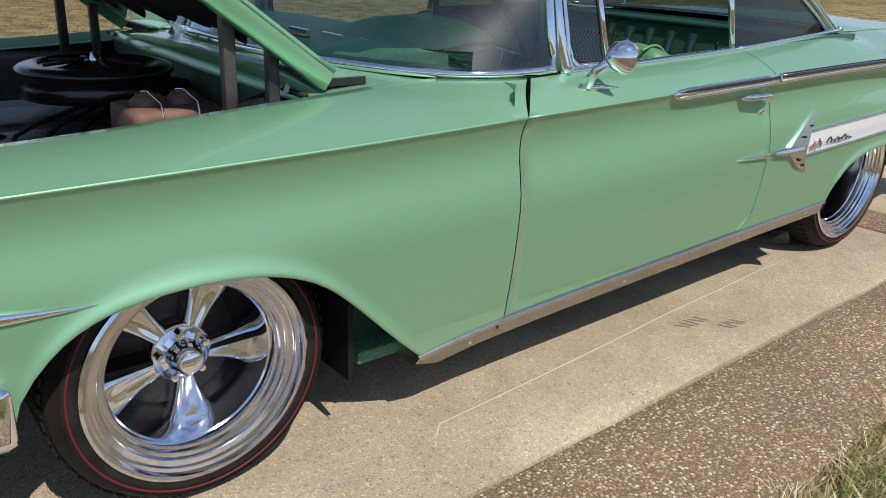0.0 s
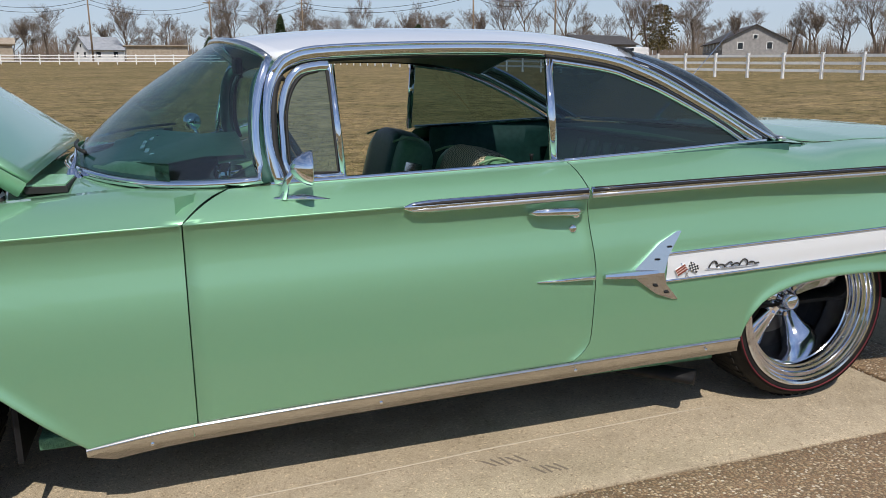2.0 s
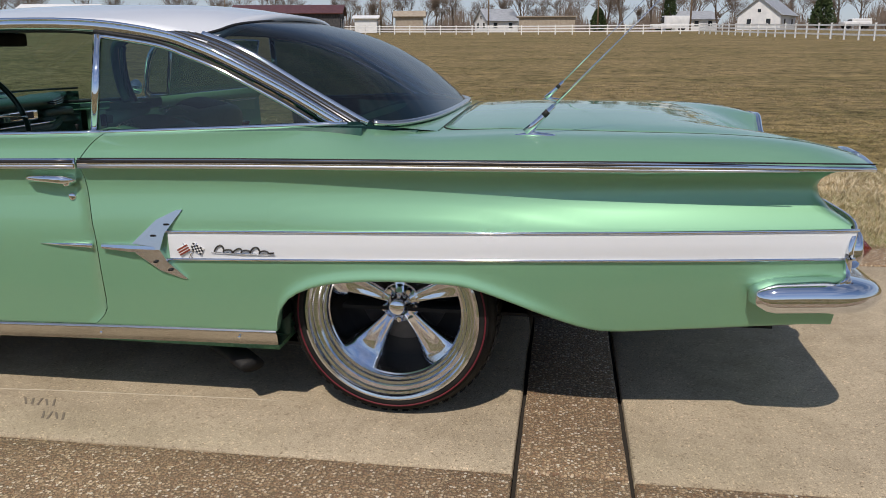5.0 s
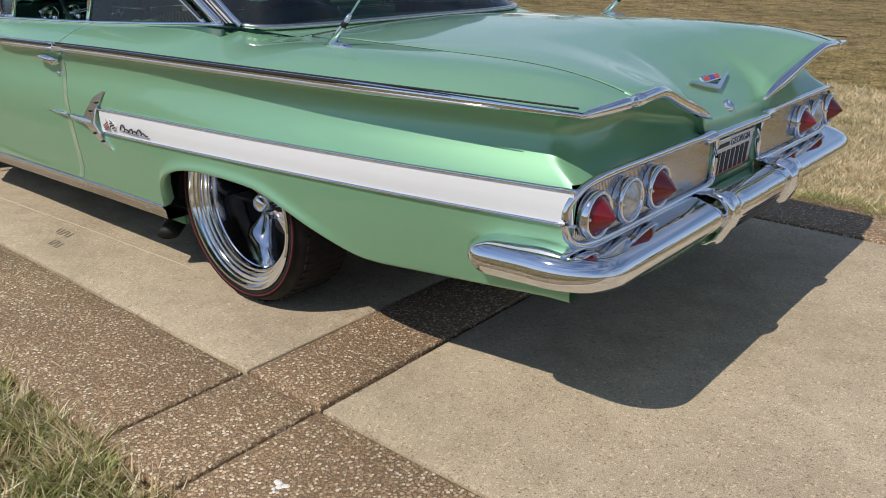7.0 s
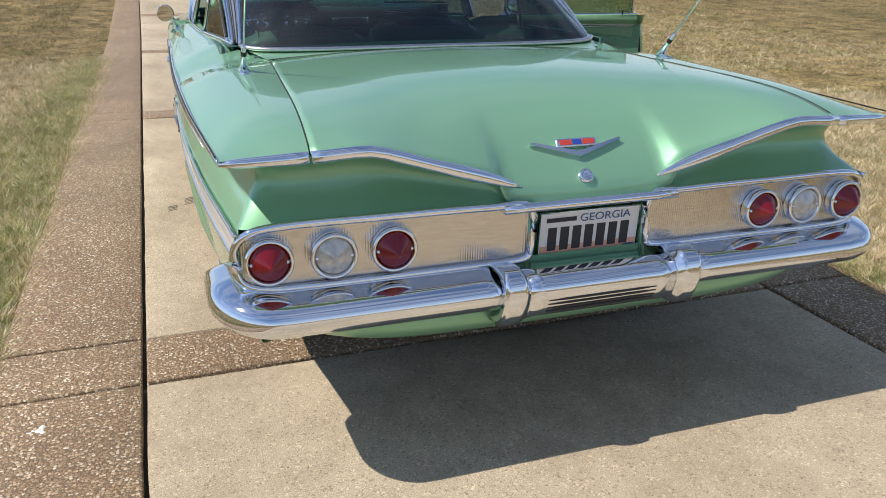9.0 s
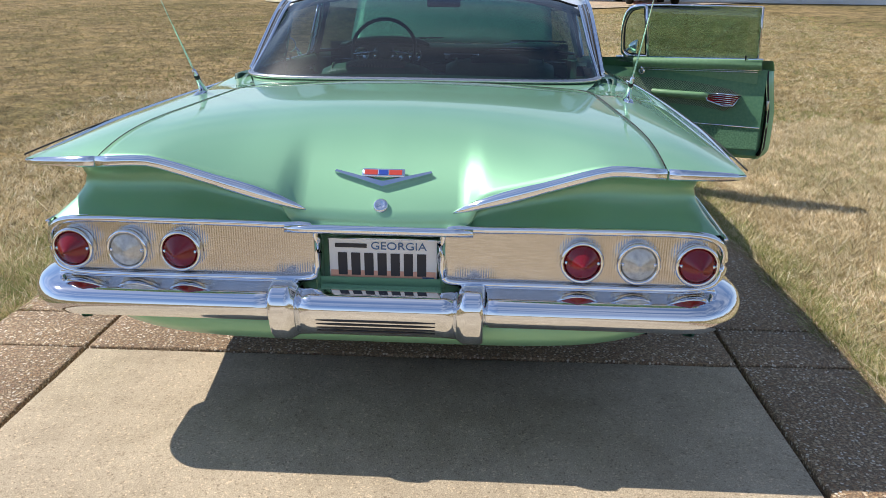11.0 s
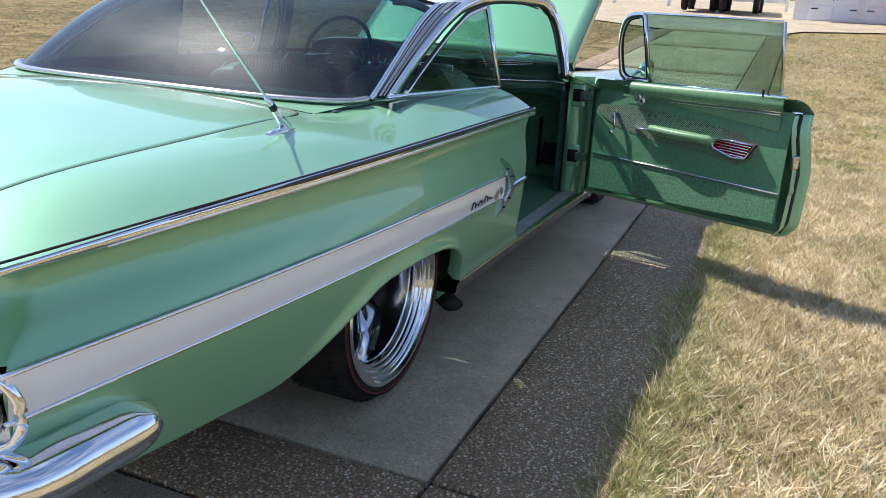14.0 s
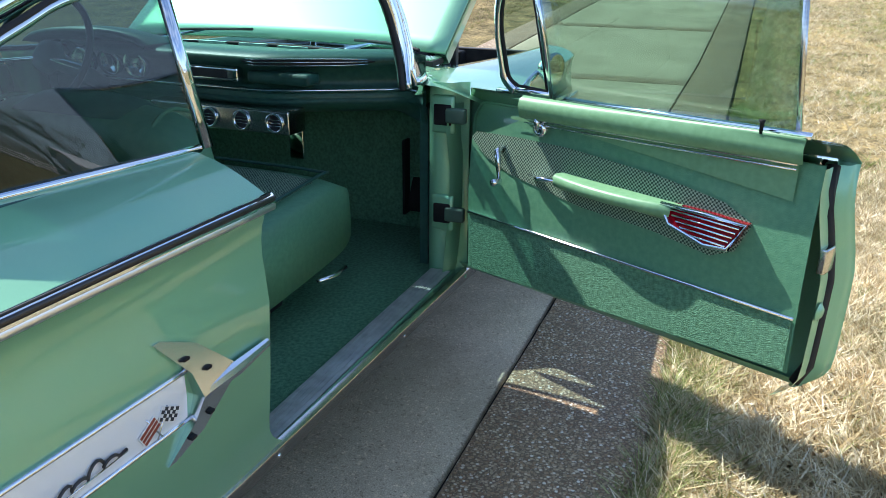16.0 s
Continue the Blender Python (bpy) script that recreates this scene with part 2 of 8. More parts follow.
GREASE = vary(principled("dusty_black_metal", (0.03, 0.03, 0.03), 0.45), (0.018, 0.018, 0.02), (0.06, 0.055, 0.05), 12.0, 6.0, bump=0.2)
RUST = vary(principled("rusty_brown_metal", (0.14, 0.07, 0.05), 0.7), (0.10, 0.05, 0.035), (0.2, 0.11, 0.08), 14.0)
ORANGE = principled("orange_engine_paint", (0.5, 0.07, 0.03), 0.4)
CLEAR = glass("clear_tinted_glass", (0.46, 0.64, 0.63), film=0.02)
SIDEGLASS = glass("green_tinted_glass", (0.50, 0.65, 0.58))
DARKGLASS = glass("dark_tinted_glass", (0.25, 0.36, 0.335))
REARGLASS = glass("dark_blue_tinted_glass", (0.20, 0.275, 0.31), film=0.011)
REDLENS = principled("red_lens", (0.19, 0.002, 0.009), 0.2, 0.0, 0.4)
CLEARLENS = vary(principled("clear_ribbed_lens", (0.5, 0.5, 0.48), 0.15, 0.2, 1.0), (0.42, 0.42, 0.40), (0.6, 0.6, 0.57), 60.0)
VINYL = vary(principled("green_vinyl", (0.05, 0.13, 0.075), 0.42), (0.095, 0.245, 0.14), (0.125, 0.29, 0.165), 60.0, bump=0.15, bump_scale=400)
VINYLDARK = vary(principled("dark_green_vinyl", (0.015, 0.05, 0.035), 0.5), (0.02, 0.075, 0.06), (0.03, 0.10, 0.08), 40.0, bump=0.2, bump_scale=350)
VINYLLIGHT = vary(principled("light_green_vinyl", (0.11, 0.22, 0.12), 0.4), (0.15, 0.30, 0.155), (0.18, 0.34, 0.185), 60.0)
TWEED = tweed("green_tweed_cloth", (0.025, 0.065, 0.04), (0.26, 0.36, 0.26), 190.0)
BEIGETWEED = tweed("beige_tweed_cloth", (0.55, 0.50, 0.36), (0.10, 0.10, 0.06), 110.0)
DASH = vary(principled("dark_teal_dash_vinyl", (0.03, 0.10, 0.075), 0.4), (0.03, 0.095, 0.07), (0.042, 0.12, 0.09), 60.0, bump=0.15, bump_scale=300)
CARPET = vary(principled("green_carpet", (0.03, 0.08, 0.045), 0.95), (0.08, 0.20, 0.115), (0.15, 0.34, 0.20), 90.0, bump=0.8, bump_scale=300)
CONCRETE = poured("concrete", (0.375, 0.308, 0.215), (0.565, 0.475, 0.35))
PEBBLES = pebbles("exposed_aggregate")
JOINT = principled("dark_joint", (0.022, 0.018, 0.014), 0.95)
MARK = principled("rubber_mark", (0.20, 0.165, 0.125), 0.9)
CHALK = principled("pale_scuff", (0.52, 0.45, 0.34), 0.9)


def turf(name):
    """Dormant field turf: broad olive and straw patches, tufts and fine thatch."""
    m = principled(name, (0.2, 0.15, 0.08), 0.95, 0.0, 0.0, 0.1)
    n, l = m.node_tree.nodes, m.node_tree.links
    tc = n.new("ShaderNodeTexCoord")

    def layer(scale, detail, stops, stretch=(1, 1, 1)):
        mp = n.new("ShaderNodeMapping")
        mp.inputs["Scale"].default_value = stretch
        l.new(tc.outputs["Object"], mp.inputs["Vector"])
        no = n.new("ShaderNodeTexNoise")
        no.inputs["Scale"].default_value, no.inputs["Detail"].default_value, no.inputs["Roughness"].default_value = scale, detail, 0.7
        l.new(mp.outputs["Vector"], no.inputs["Vector"])
        cr = n.new("ShaderNodeValToRGB")
        els = cr.color_ramp.elements
        els[0].position, els[0].color = stops[0][0], (*stops[0][1], 1)
        els[1].position, els[1].color = stops[-1][0], (*stops[-1][1], 1)
        for p, c in stops[1:-1]:
            els.new(p).color = (*c, 1)
        l.new(no.outputs["Fac"], cr.inputs["Fac"])
        return cr.outputs["Color"], no.outputs["Fac"]

    def times(a, b):
        mx = n.new("ShaderNodeMix")
        mx.data_type, mx.blend_type = "RGBA", "MULTIPLY"
        mx.inputs[0].default_value = 1.0
        l.new(a, mx.inputs[6])
        l.new(b, mx.inputs[7])
        return mx.outputs[2]

    broad, _ = layer(0.22, 9.0, [(0.34, (0.150, 0.128, 0.060)), (0.46, (0.200, 0.158, 0.080)), (0.56, (0.235, 0.182, 0.096)), (0.68, (0.27, 0.205, 0.115))], (1.0, 1.6, 1.0))
    tuft, _ = layer(2.6, 7.0, [(0.36, (0.42, 0.43, 0.38)), (0.50, (0.98, 0.98, 0.98)), (0.63, (1.42, 1.37, 1.26))])
    thatch, fine = layer(26.0, 6.0, [(0.35, (0.36, 0.34, 0.30)), (0.5, (1.0, 1.0, 1.0)), (0.65, (1.6, 1.54, 1.4))])
    l.new(times(times(broad, tuft), thatch), n["Principled BSDF"].inputs["Base Color"])
    bu = n.new("ShaderNodeBump")
    bu.inputs["Strength"].default_value, bu.inputs["Distance"].default_value = 0.9, 0.03
    l.new(fine, bu.inputs["Height"])
    l.new(bu.outputs["Normal"], n["Principled BSDF"].inputs["Normal"])
    return m


SOIL = turf("dormant_turf")


def mown_strip(m, light, y_far, y_edge):
    """Mixes a paler mown lawn over the turf between the drive and y_far, with a ragged border."""
    n, l = m.node_tree.nodes, m.node_tree.links
    bs = n["Principled BSDF"]
    base = bs.inputs["Base Color"].links[0].from_socket
    tc = n.new("ShaderNodeTexCoord")
    sp = n.new("ShaderNodeSeparateXYZ")
    l.new(tc.outputs["Object"], sp.inputs[0])
    no = n.new("ShaderNodeTexNoise")
    no.inputs["Scale"].default_value, no.inputs["Detail"].default_value = 0.5, 8.0
    l.new(tc.outputs["Object"], no.inputs["Vector"])
    ad = n.new("ShaderNodeMath")
    ad.operation, ad.inputs[1].default_value = "MULTIPLY_ADD", 6.0
    l.new(no.outputs["Fac"], ad.inputs[0])
    l.new(sp.outputs["Y"], ad.inputs[2])
    far = n.new("ShaderNodeMapRange")
    far.inputs[1].default_value, far.inputs[2].default_value = y_far, y_far + 5.0
    l.new(ad.outputs[0], far.inputs[0])
    near = n.new("ShaderNodeMapRange")
    near.inputs[1].default_value, near.inputs[2].default_value = y_edge, y_edge + 0.5
    near.inputs[3].default_value, near.inputs[4].default_value = 1.0, 0.0
    l.new(sp.outputs["Y"], near.inputs[0])
    mu = n.new("ShaderNodeMath")
    mu.operation = "MULTIPLY"
    l.new(far.outputs[0], mu.inputs[0])
    l.new(near.outputs[0], mu.inputs[1])
    gain = n.new("ShaderNodeMix")
    gain.data_type, gain.blend_type = "RGBA", "MULTIPLY"
    gain.inputs[0].default_value = 1.0
    gain.inputs[7].default_value = (*light, 1)
    l.new(base, gain.inputs[6])
    mx = n.new("ShaderNodeMix")
    mx.data_type = "RGBA"
    l.new(mu.outputs[0], mx.inputs[0])
    l.new(base, mx.inputs[6])
    l.new(gain.outputs[2], mx.inputs[7])
    l.new(mx.outputs[2], bs.inputs["Base Color"])


mown_strip(SOIL, (1.2, 1.2, 1.1), -9.0, -1.0)


def blades(name, stops, glow):
    """Grass whose blades each take their own tone."""
    m = principled(name, stops[0][1], 0.75, 0.0, 0.0, 0.25)
    n, l = m.node_tree.nodes, m.node_tree.links
    geo = n.new("ShaderNodeNewGeometry")
    cr = n.new("ShaderNodeValToRGB")
    els = cr.color_ramp.elements
    els[0].position, els[0].color = stops[0][0], (*stops[0][1], 1)
    els[1].position, els[1].color = stops[-1][0], (*stops[-1][1], 1)
    for p, c in stops[1:-1]:
        els.new(p).color = (*c, 1)
    l.new(geo.outputs["Random Per Island"], cr.inputs["Fac"])
    out = cr.outputs["Color"]
    for scale, dark, pale in ((1.6, (0.80, 0.80, 0.74), (1.08, 1.07, 1.06)), (9.0, (0.70, 0.68, 0.60), (1.12, 1.11, 1.10))):
        tc = n.new("ShaderNodeTexCoord")
        no = n.new("ShaderNodeTexNoise")
        no.inputs["Scale"].default_value, no.inputs["Detail"].default_value = scale, 4.0
        l.new(tc.outputs["Object"], no.inputs["Vector"])
        pr = n.new("ShaderNodeValToRGB")
        pr.color_ramp.elements[0].position, pr.color_ramp.elements[1].position = 0.38, 0.60
        pr.color_ramp.elements[0].color, pr.color_ramp.elements[1].color = (*dark, 1), (*pale, 1)
        l.new(no.outputs["Fac"], pr.inputs["Fac"])
        mx = n.new("ShaderNodeMix")
        mx.data_type, mx.blend_type = "RGBA", "MULTIPLY"
        mx.inputs[0].default_value = 1.0
        l.new(out, mx.inputs[6])
        l.new(pr.outputs["Color"], mx.inputs[7])
        out = mx.outputs[2]
    l.new(out, n["Principled BSDF"].inputs["Base Color"])
    return leafy(m, glow)


BLADE_DRY = blades("dry_grass_blades", [(0.0, (0.30, 0.21, 0.11)), (0.25, (0.52, 0.41, 0.235)), (0.55, (0.76, 0.66, 0.45)), (0.85, (0.88, 0.80, 0.62)), (1.0, (0.92, 0.88, 0.76))], (0.74, 0.61, 0.38))
BLADE_GREEN = blades("green_grass_blades", [(0.0, (0.13, 0.17, 0.05)), (0.35, (0.24, 0.28, 0.095)), (0.65, (0.41, 0.42, 0.18)), (1.0, (0.62, 0.57, 0.33))], (0.42, 0.47, 0.18))
BLADE_FIELD = blades("field_grass_blades", [(0.0, (0.24, 0.19, 0.095)), (0.35, (0.32, 0.25, 0.135)), (0.75, (0.42, 0.33, 0.19)), (1.0, (0.54, 0.44, 0.28))], (0.42, 0.33, 0.18))
BLADE_FIELD_GREEN = blades("field_green_blades", [(0.0, (0.16, 0.17, 0.06)), (0.5, (0.23, 0.23, 0.09)), (1.0, (0.34, 0.31, 0.14))], (0.28, 0.29, 0.11))
FENCE = vary(principled("white_vinyl_fence", (0.8, 0.8, 0.8), 0.5), (0.74, 0.74, 0.73), (0.84, 0.84, 0.83), 3.0)
BARK = vary(principled("grey_bark", (0.10, 0.075, 0.055), 0.9), (0.075, 0.055, 0.042), (0.15, 0.115, 0.085), 5.0)
TWIG = vary(principled("bare_twigs", (0.16, 0.125, 0.10), 0.9), (0.13, 0.10, 0.08), (0.22, 0.175, 0.14), 0.6)
NEEDLE = vary(principled("evergreen_foliage", (0.03, 0.06, 0.015), 0.8), (0.02, 0.045, 0.012), (0.06, 0.09, 0.025), 2.0)
OLIVE = vary(principled("olive_foliage", (0.10, 0.08, 0.02), 0.85), (0.07, 0.06, 0.018), (0.15, 0.11, 0.035), 2.0)
SIDING = vary(principled("white_siding", (0.75, 0.76, 0.76), 0.6), (0.68, 0.69, 0.70), (0.8, 0.8, 0.8), 1.2)
GREYSIDING = vary(principled("grey_siding", (0.28, 0.27, 0.27), 0.7), (0.25, 0.24, 0.24), (0.33, 0.32, 0.31), 2.0)
TANSIDING = vary(principled("tan_siding", (0.36, 0.30, 0.23), 0.7), (0.32, 0.26, 0.2), (0.42, 0.36, 0.28), 2.0)
SHINGLE = vary(principled("dark_shingles", (0.05, 0.05, 0.055), 0.9), (0.04, 0.04, 0.043), (0.085, 0.08, 0.08), 4.0)
GREYROOF = vary(principled("grey_metal_roof", (0.32, 0.34, 0.37), 0.45), (0.28, 0.3, 0.33), (0.4, 0.42, 0.45), 2.0)
MAROON = vary(principled("maroon_metal_roof", (0.10, 0.035, 0.035), 0.5), (0.08, 0.03, 0.03), (0.13, 0.05, 0.05), 2.0)
WINDOWDARK = principled("dark_window_pane", (0.02, 0.025, 0.03), 0.08)
POLEWOOD = vary(principled("weathered_pole_wood", (0.2, 0.14, 0.09), 0.9), (0.16, 0.11, 0.07), (0.26, 0.19, 0.13), 6.0)
GARAGEDOOR = vary(principled("white_garage_door", (0.72, 0.74, 0.78), 0.5), (0.68, 0.70, 0.74), (0.76, 0.78, 0.82), 2.0)
REDPAINT = principled("orange_red_paint", (0.55, 0.06, 0.03), 0.3, 0.0, 0.8)
PLATEWHITE = principled("plate_white", (0.75, 0.74, 0.72), 0.4)
PLATEPEACH = principled("plate_peach", (0.72, 0.38, 0.27), 0.4)
INK = principled("dark_ink", (0.02, 0.022, 0.03), 0.5)
BLUEINK = principled("blue_ink", (0.05, 0.12, 0.25), 0.5)
REDENAMEL = principled("red_enamel", (0.5, 0.05, 0.03), 0.3, 0.0, 0.6)
SOFTBRIGHT = principled("soft_bright_metal", (0.86, 0.86, 0.88), 0.34, 1.0)
DARKTRIM = principled("dark_trim_metal", (0.055, 0.05, 0.047), 0.3, 0.6)
SATIN = principled("satin_chrome", (0.70, 0.74, 0.80), 0.22, 1.0)
# Body green with the firewall's shade put into its colour; hinge straps share it
SHADEGREEN = vary(principled("shade_darkened_green_paint", (0.06, 0.11, 0.08), 0.5), (0.04, 0.075, 0.055), (0.085, 0.15, 0.105), 7.0)
ALLOY = vary(principled("dull_aluminium", (0.5, 0.5, 0.49), 0.5, 0.55), (0.42, 0.42, 0.41), (0.58, 0.58, 0.56), 20.0)
COPPER = principled("worn_red_enamel", (0.30, 0.07, 0.045), 0.35, 0.3, 0.5)
BLUEENAMEL = principled("blue_enamel", (0.02, 0.06, 0.35), 0.3, 0.0, 0.6)

# ---------------------------------------------------------------- mesh helpers


def curve_at(pts):
    """A smooth monotone-ish curve y(x) through points, as a function."""
    pts = sorted(pts)
    xs, ys = [p[0] for p in pts], [p[1] for p in pts]
    ms = []
    for i in range(len(xs)):
        a, b = max(0, i - 1), min(len(xs) - 1, i + 1)
        ms.append((ys[b] - ys[a]) / (xs[b] - xs[a]))

    def f(x):
        if x <= xs[0]:
            return ys[0] + (x - xs[0]) * ms[0] * 0.5
        if x >= xs[-1]:
            return ys[-1] + (x - xs[-1]) * ms[-1] * 0.5
        i = 0
        while x > xs[i + 1]:
            i += 1
        h = xs[i + 1] - xs[i]
        t = (x - xs[i]) / h
        t2, t3 = t * t, t * t * t
        return (2 * t3 - 3 * t2 + 1) * ys[i] + (t3 - 2 * t2 + t) * h * ms[i] + (3 * t2 - 2 * t3) * ys[i + 1] + (t3 - t2) * h * ms[i + 1]
    return f


def lerp(a, b, t):
    return a + (b - a) * t


def frange(a, b, n):
    return [lerp(a, b, i / n) for i in range(n + 1)]


def add_grid(bm, rows, flip=False, close_u=False):
    vs = [[bm.verts.new(p) for p in row] for row in rows]
    n = len(vs)
    for i in range(n if close_u else n - 1):
        a, b = vs[i], vs[(i + 1) % n]
        for j in range(len(a) - 1):
            q = (a[j], a[j + 1], b[j + 1], b[j])
            bm.faces.new(tuple(reversed(q)) if flip else q)
    return vs


def grid(rows, flip=False):
    bm = bmesh.new()
    add_grid(bm, rows, flip)
    return bm


def smooth_path(pts, n):
    """Catmull-Rom points along a list."""
    pts = [Vector(p) for p in pts]
    out = []
    for i in range(len(pts) - 1):
        p0, p1, p2, p3 = pts[max(i - 1, 0)], pts[i], pts[i + 1], pts[min(i + 2, len(pts) - 1)]
        for k in range(n):
            t = k / n
            out.append(0.5 * ((2 * p1) + (p2 - p0) * t + (2 * p0 - 5 * p1 + 4 * p2 - p3) * t * t + (3 * p1 - p0 - 3 * p2 + p3) * t ** 3))
    out.append(pts[-1])
    return out


def add_tube(bm, path, radius, sides=8, squash=(1.0, 1.0), caps=True, up=(0, 0, 1)):
    """A swept ellipse along a path; radius a number or a list of numbers; squash: across, along up."""
    path = [Vector(p) for p in path]
    rings = []
    for i, p in enumerate(path):
        d = (path[min(i + 1, len(path) - 1)] - path[max(i - 1, 0)]).normalized()
        side = d.cross(Vector(up))
        if side.length < 1e-4:
            side = d.cross(Vector((0, 1, 0)))
        side.normalize()
        top = side.cross(d).normalized()
        r = radius[i] if isinstance(radius, (list, tuple)) else radius
        ring = []
        for k in range(sides):
            a = 2 * math.pi * k / sides
            ring.append(bm.verts.new(p + side * (math.cos(a) * r * squash[0]) + top * (math.sin(a) * r * squash[1])))
        rings.append(ring)
    for a, b in zip(rings, rings[1:]):
        for k in range(sides):
            bm.faces.new((a[k], a[(k + 1) % sides], b[(k + 1) % sides], b[k]))
    if caps and sides > 2:
        bm.faces.new(list(reversed(rings[0])))
        bm.faces.new(rings[-1])
    return bm


def tube(path, radius, sides=8, squash=(1.0, 1.0), up=(0, 0, 1)):
    return add_tube(bmesh.new(), path, radius, sides, squash, True, up)


def add_box(bm, lo, hi, m=None, bevel=0.0):
    made = bmesh.ops.create_cube(bm, size=1.0)["verts"]
    for v in made:
        v.co = Vector([lerp(lo[k], hi[k], v.co[k] + 0.5) for k in range(3)])
    if bevel:
        es = list({e for v in made for e in v.link_edges})
        made = bmesh.ops.bevel(bm, geom=es, offset=bevel, segments=2, affect="EDGES", profile=0.6)["verts"]
    if m:
        for v in made:
            v.co = m @ v.co
    return made


def boxed(lo, hi, bevel=0.0, m=None):
    bm = bmesh.new()
    add_box(bm, lo, hi, m, bevel)
    return bm


def add_lathe(bm, profile, m, sides=32):
    """Profile of (radius, height) turned round the z axis of m."""
    rows = []
    for k in range(sides):
        a = 2 * math.pi * k / sides
        rows.append([m @ Vector((r * math.cos(a), r * math.sin(a), h)) for r, h in profile])
    add_grid(bm, rows, False, True)
    return bm


def lathe(profile, m, sides=32):
    return add_lathe(bmesh.new(), profile, m, sides)


def part(name, bm, material, parent=None, label="", smooth=True, weld=True, angle=None):
    """Links a bmesh as one mesh object under a thing or a part."""
    if weld:
        bmesh.ops.remove_doubles(bm, verts=bm.verts, dist=1e-5)
    me = bpy.data.meshes.new(name)
    bm.to_mesh(me)
    bm.free()
    if smooth:
        me.shade_smooth()
        if angle:
            me.set_sharp_from_angle(angle=radians(angle))
    me.materials.append(material)
    ob = new(name, me)
    if parent is not None:
        ob.parent = parent
    if label:
        ob["label"] = label
    return ob


def solid(ob, thick, offset=-1.0):
    mod = ob.modifiers.new("solid", "SOLIDIFY")
    mod.thickness, mod.offset = thick, offset
    return ob


def thing(name, label, category, group="", kind="", at=(0, 0, 0)):
    ob = new(name)
    ob.location = at
    return tagged(ob, label, category, group, kind)

# ---------------------------------------------------------------- ground
DRIVE_TURN = 0.0145     # the drive's heading against the car's, as a slope


def rise(x, y):
    """Height of the land: level round the car, rising gently further out."""
    d = math.hypot(x, y)
    c = max(0.0, x / d) ** 3 if d > 1 else 0.0
    side = 0.0245 * max(0.0, d - 14.0)
    ahead = 0.046 * max(0.0, d - 10.0)
    z = lerp(side, ahead, c)
    return min(z, 2.8 + 0.004 * d)


def build_ground():
    bm = bmesh.new()
    radii = [0, 1.5, 3, 4.5, 6, 8, 10, 12, 15, 18, 22, 27, 33, 40, 50, 62, 76, 92, 110, 130, 160, 200, 260, 350, 500, 800, 1400, 2500]
    seg = 72
    rows = []
    for k in range(seg):
        a = 2 * math.pi * k / seg
        row = []
        for r in radii[1:]:
            x, y = r * math.cos(a), r * math.sin(a)
            row.append((x, y, rise(x, y) - 0.03))
        rows.append(row)
    add_grid(bm, rows, False, True)
    ring = sorted([v for v in bm.verts if abs(v.co.xy.length - 1.5) < 0.01], key=lambda v: math.atan2(v.co.y, v.co.x))
    bm.faces.new(ring)
    bmesh.ops.recalc_face_normals(bm, faces=bm.faces)
    g = part("ground", bm, SOIL)
    return tagged(g, "dormant tan lawn and field turf", "ground", kind="structure")


build_ground()


def drive_point(u, v, z=0.0):
    """u along the drive, v across it to the left."""
    return Vector((u - v * DRIVE_TURN, v + u * DRIVE_TURN, z + rise(u, 0) * (1 if u > 0 else 0)))


def slab_mesh(u0, u1, v0, v1, top, deep=0.10, step=0.12, wear=0.0025):
    """One poured slab with rounded, slightly worn edges all round."""
    rng = random.Random(int(u0 * 100) * 7 + int(v0 * 100))
    e = 0.007
    nu, nv = max(2, int((u1 - u0) / step)), max(2, int((v1 - v0) / step))
    us = [u0, u0 + e * 0.4] + frange(u0 + e, u1 - e, nu) + [u1 - e * 0.4, u1]
    vs = [v0, v0 + e * 0.4] + frange(v0 + e, v1 - e, nv) + [v1 - e * 0.4, v1]
    rows = [[drive_point(u0, v, -deep) for v in [v0] + vs + [v1]]]
    for i, u in enumerate(us):
        row = [drive_point(u, v0, -deep)]
        for j, v in enumerate(vs):
            k = min(i, j, len(us) - 1 - i, len(vs) - 1 - j)
            drop = (e, e * 0.3)[k] if k < 2 else 0.0
            du = dv = 0.0
            if k < 2 and 3 < i < len(us) - 4:
                dv = rng.uniform(-wear, wear)
            if k < 2 and 3 < j < len(vs) - 4:
                du = rng.uniform(-wear, wear)
            row.append(drive_point(u + du, v + dv, top - drop))
        rows.append(row + [drive_point(u, v1, -deep)])
    rows.append([drive_point(u1, v, -deep) for v in [v0] + vs + [v1]])
    bm = bmesh.new()
    add_grid(bm, rows)
    bmesh.ops.recalc_face_normals(bm, faces=bm.faces)
    return bm


drive = thing("driveway", "pale concrete drive with exposed aggregate bands", "driveway", kind="structure")
EDGE, BAND = 1.247, 1.715
STRIPS = [(-5.25, -4.92), (-0.755, -0.42), (3.72, 4.05), (8.25, 8.58), (12.8, 13.13), (17.35, 17.68), (21.9, 22.23)]
g = 0.0075
part("joint_bed", slab_mesh(-9.8, 22.2, -BAND + 0.01, BAND - 0.01, -0.026, step=1.0), JOINT, drive)
starts = [-9.8] + [b for a, b in STRIPS]
ends = [a for a, b in STRIPS]
for a, b in zip(starts, ends):
    part("concrete_slab", slab_mesh(a + g, b - g, -EDGE + g, EDGE - g, 0.0), CONCRETE, drive, "pale buff poured concrete slab")
    for lo, hi in ((EDGE + g, BAND), (-BAND, -EDGE - g)):
        part("aggregate_band", slab_mesh(a + g, b - g, lo, hi, 0.004), PEBBLES, drive, "brown exposed aggregate edge band")
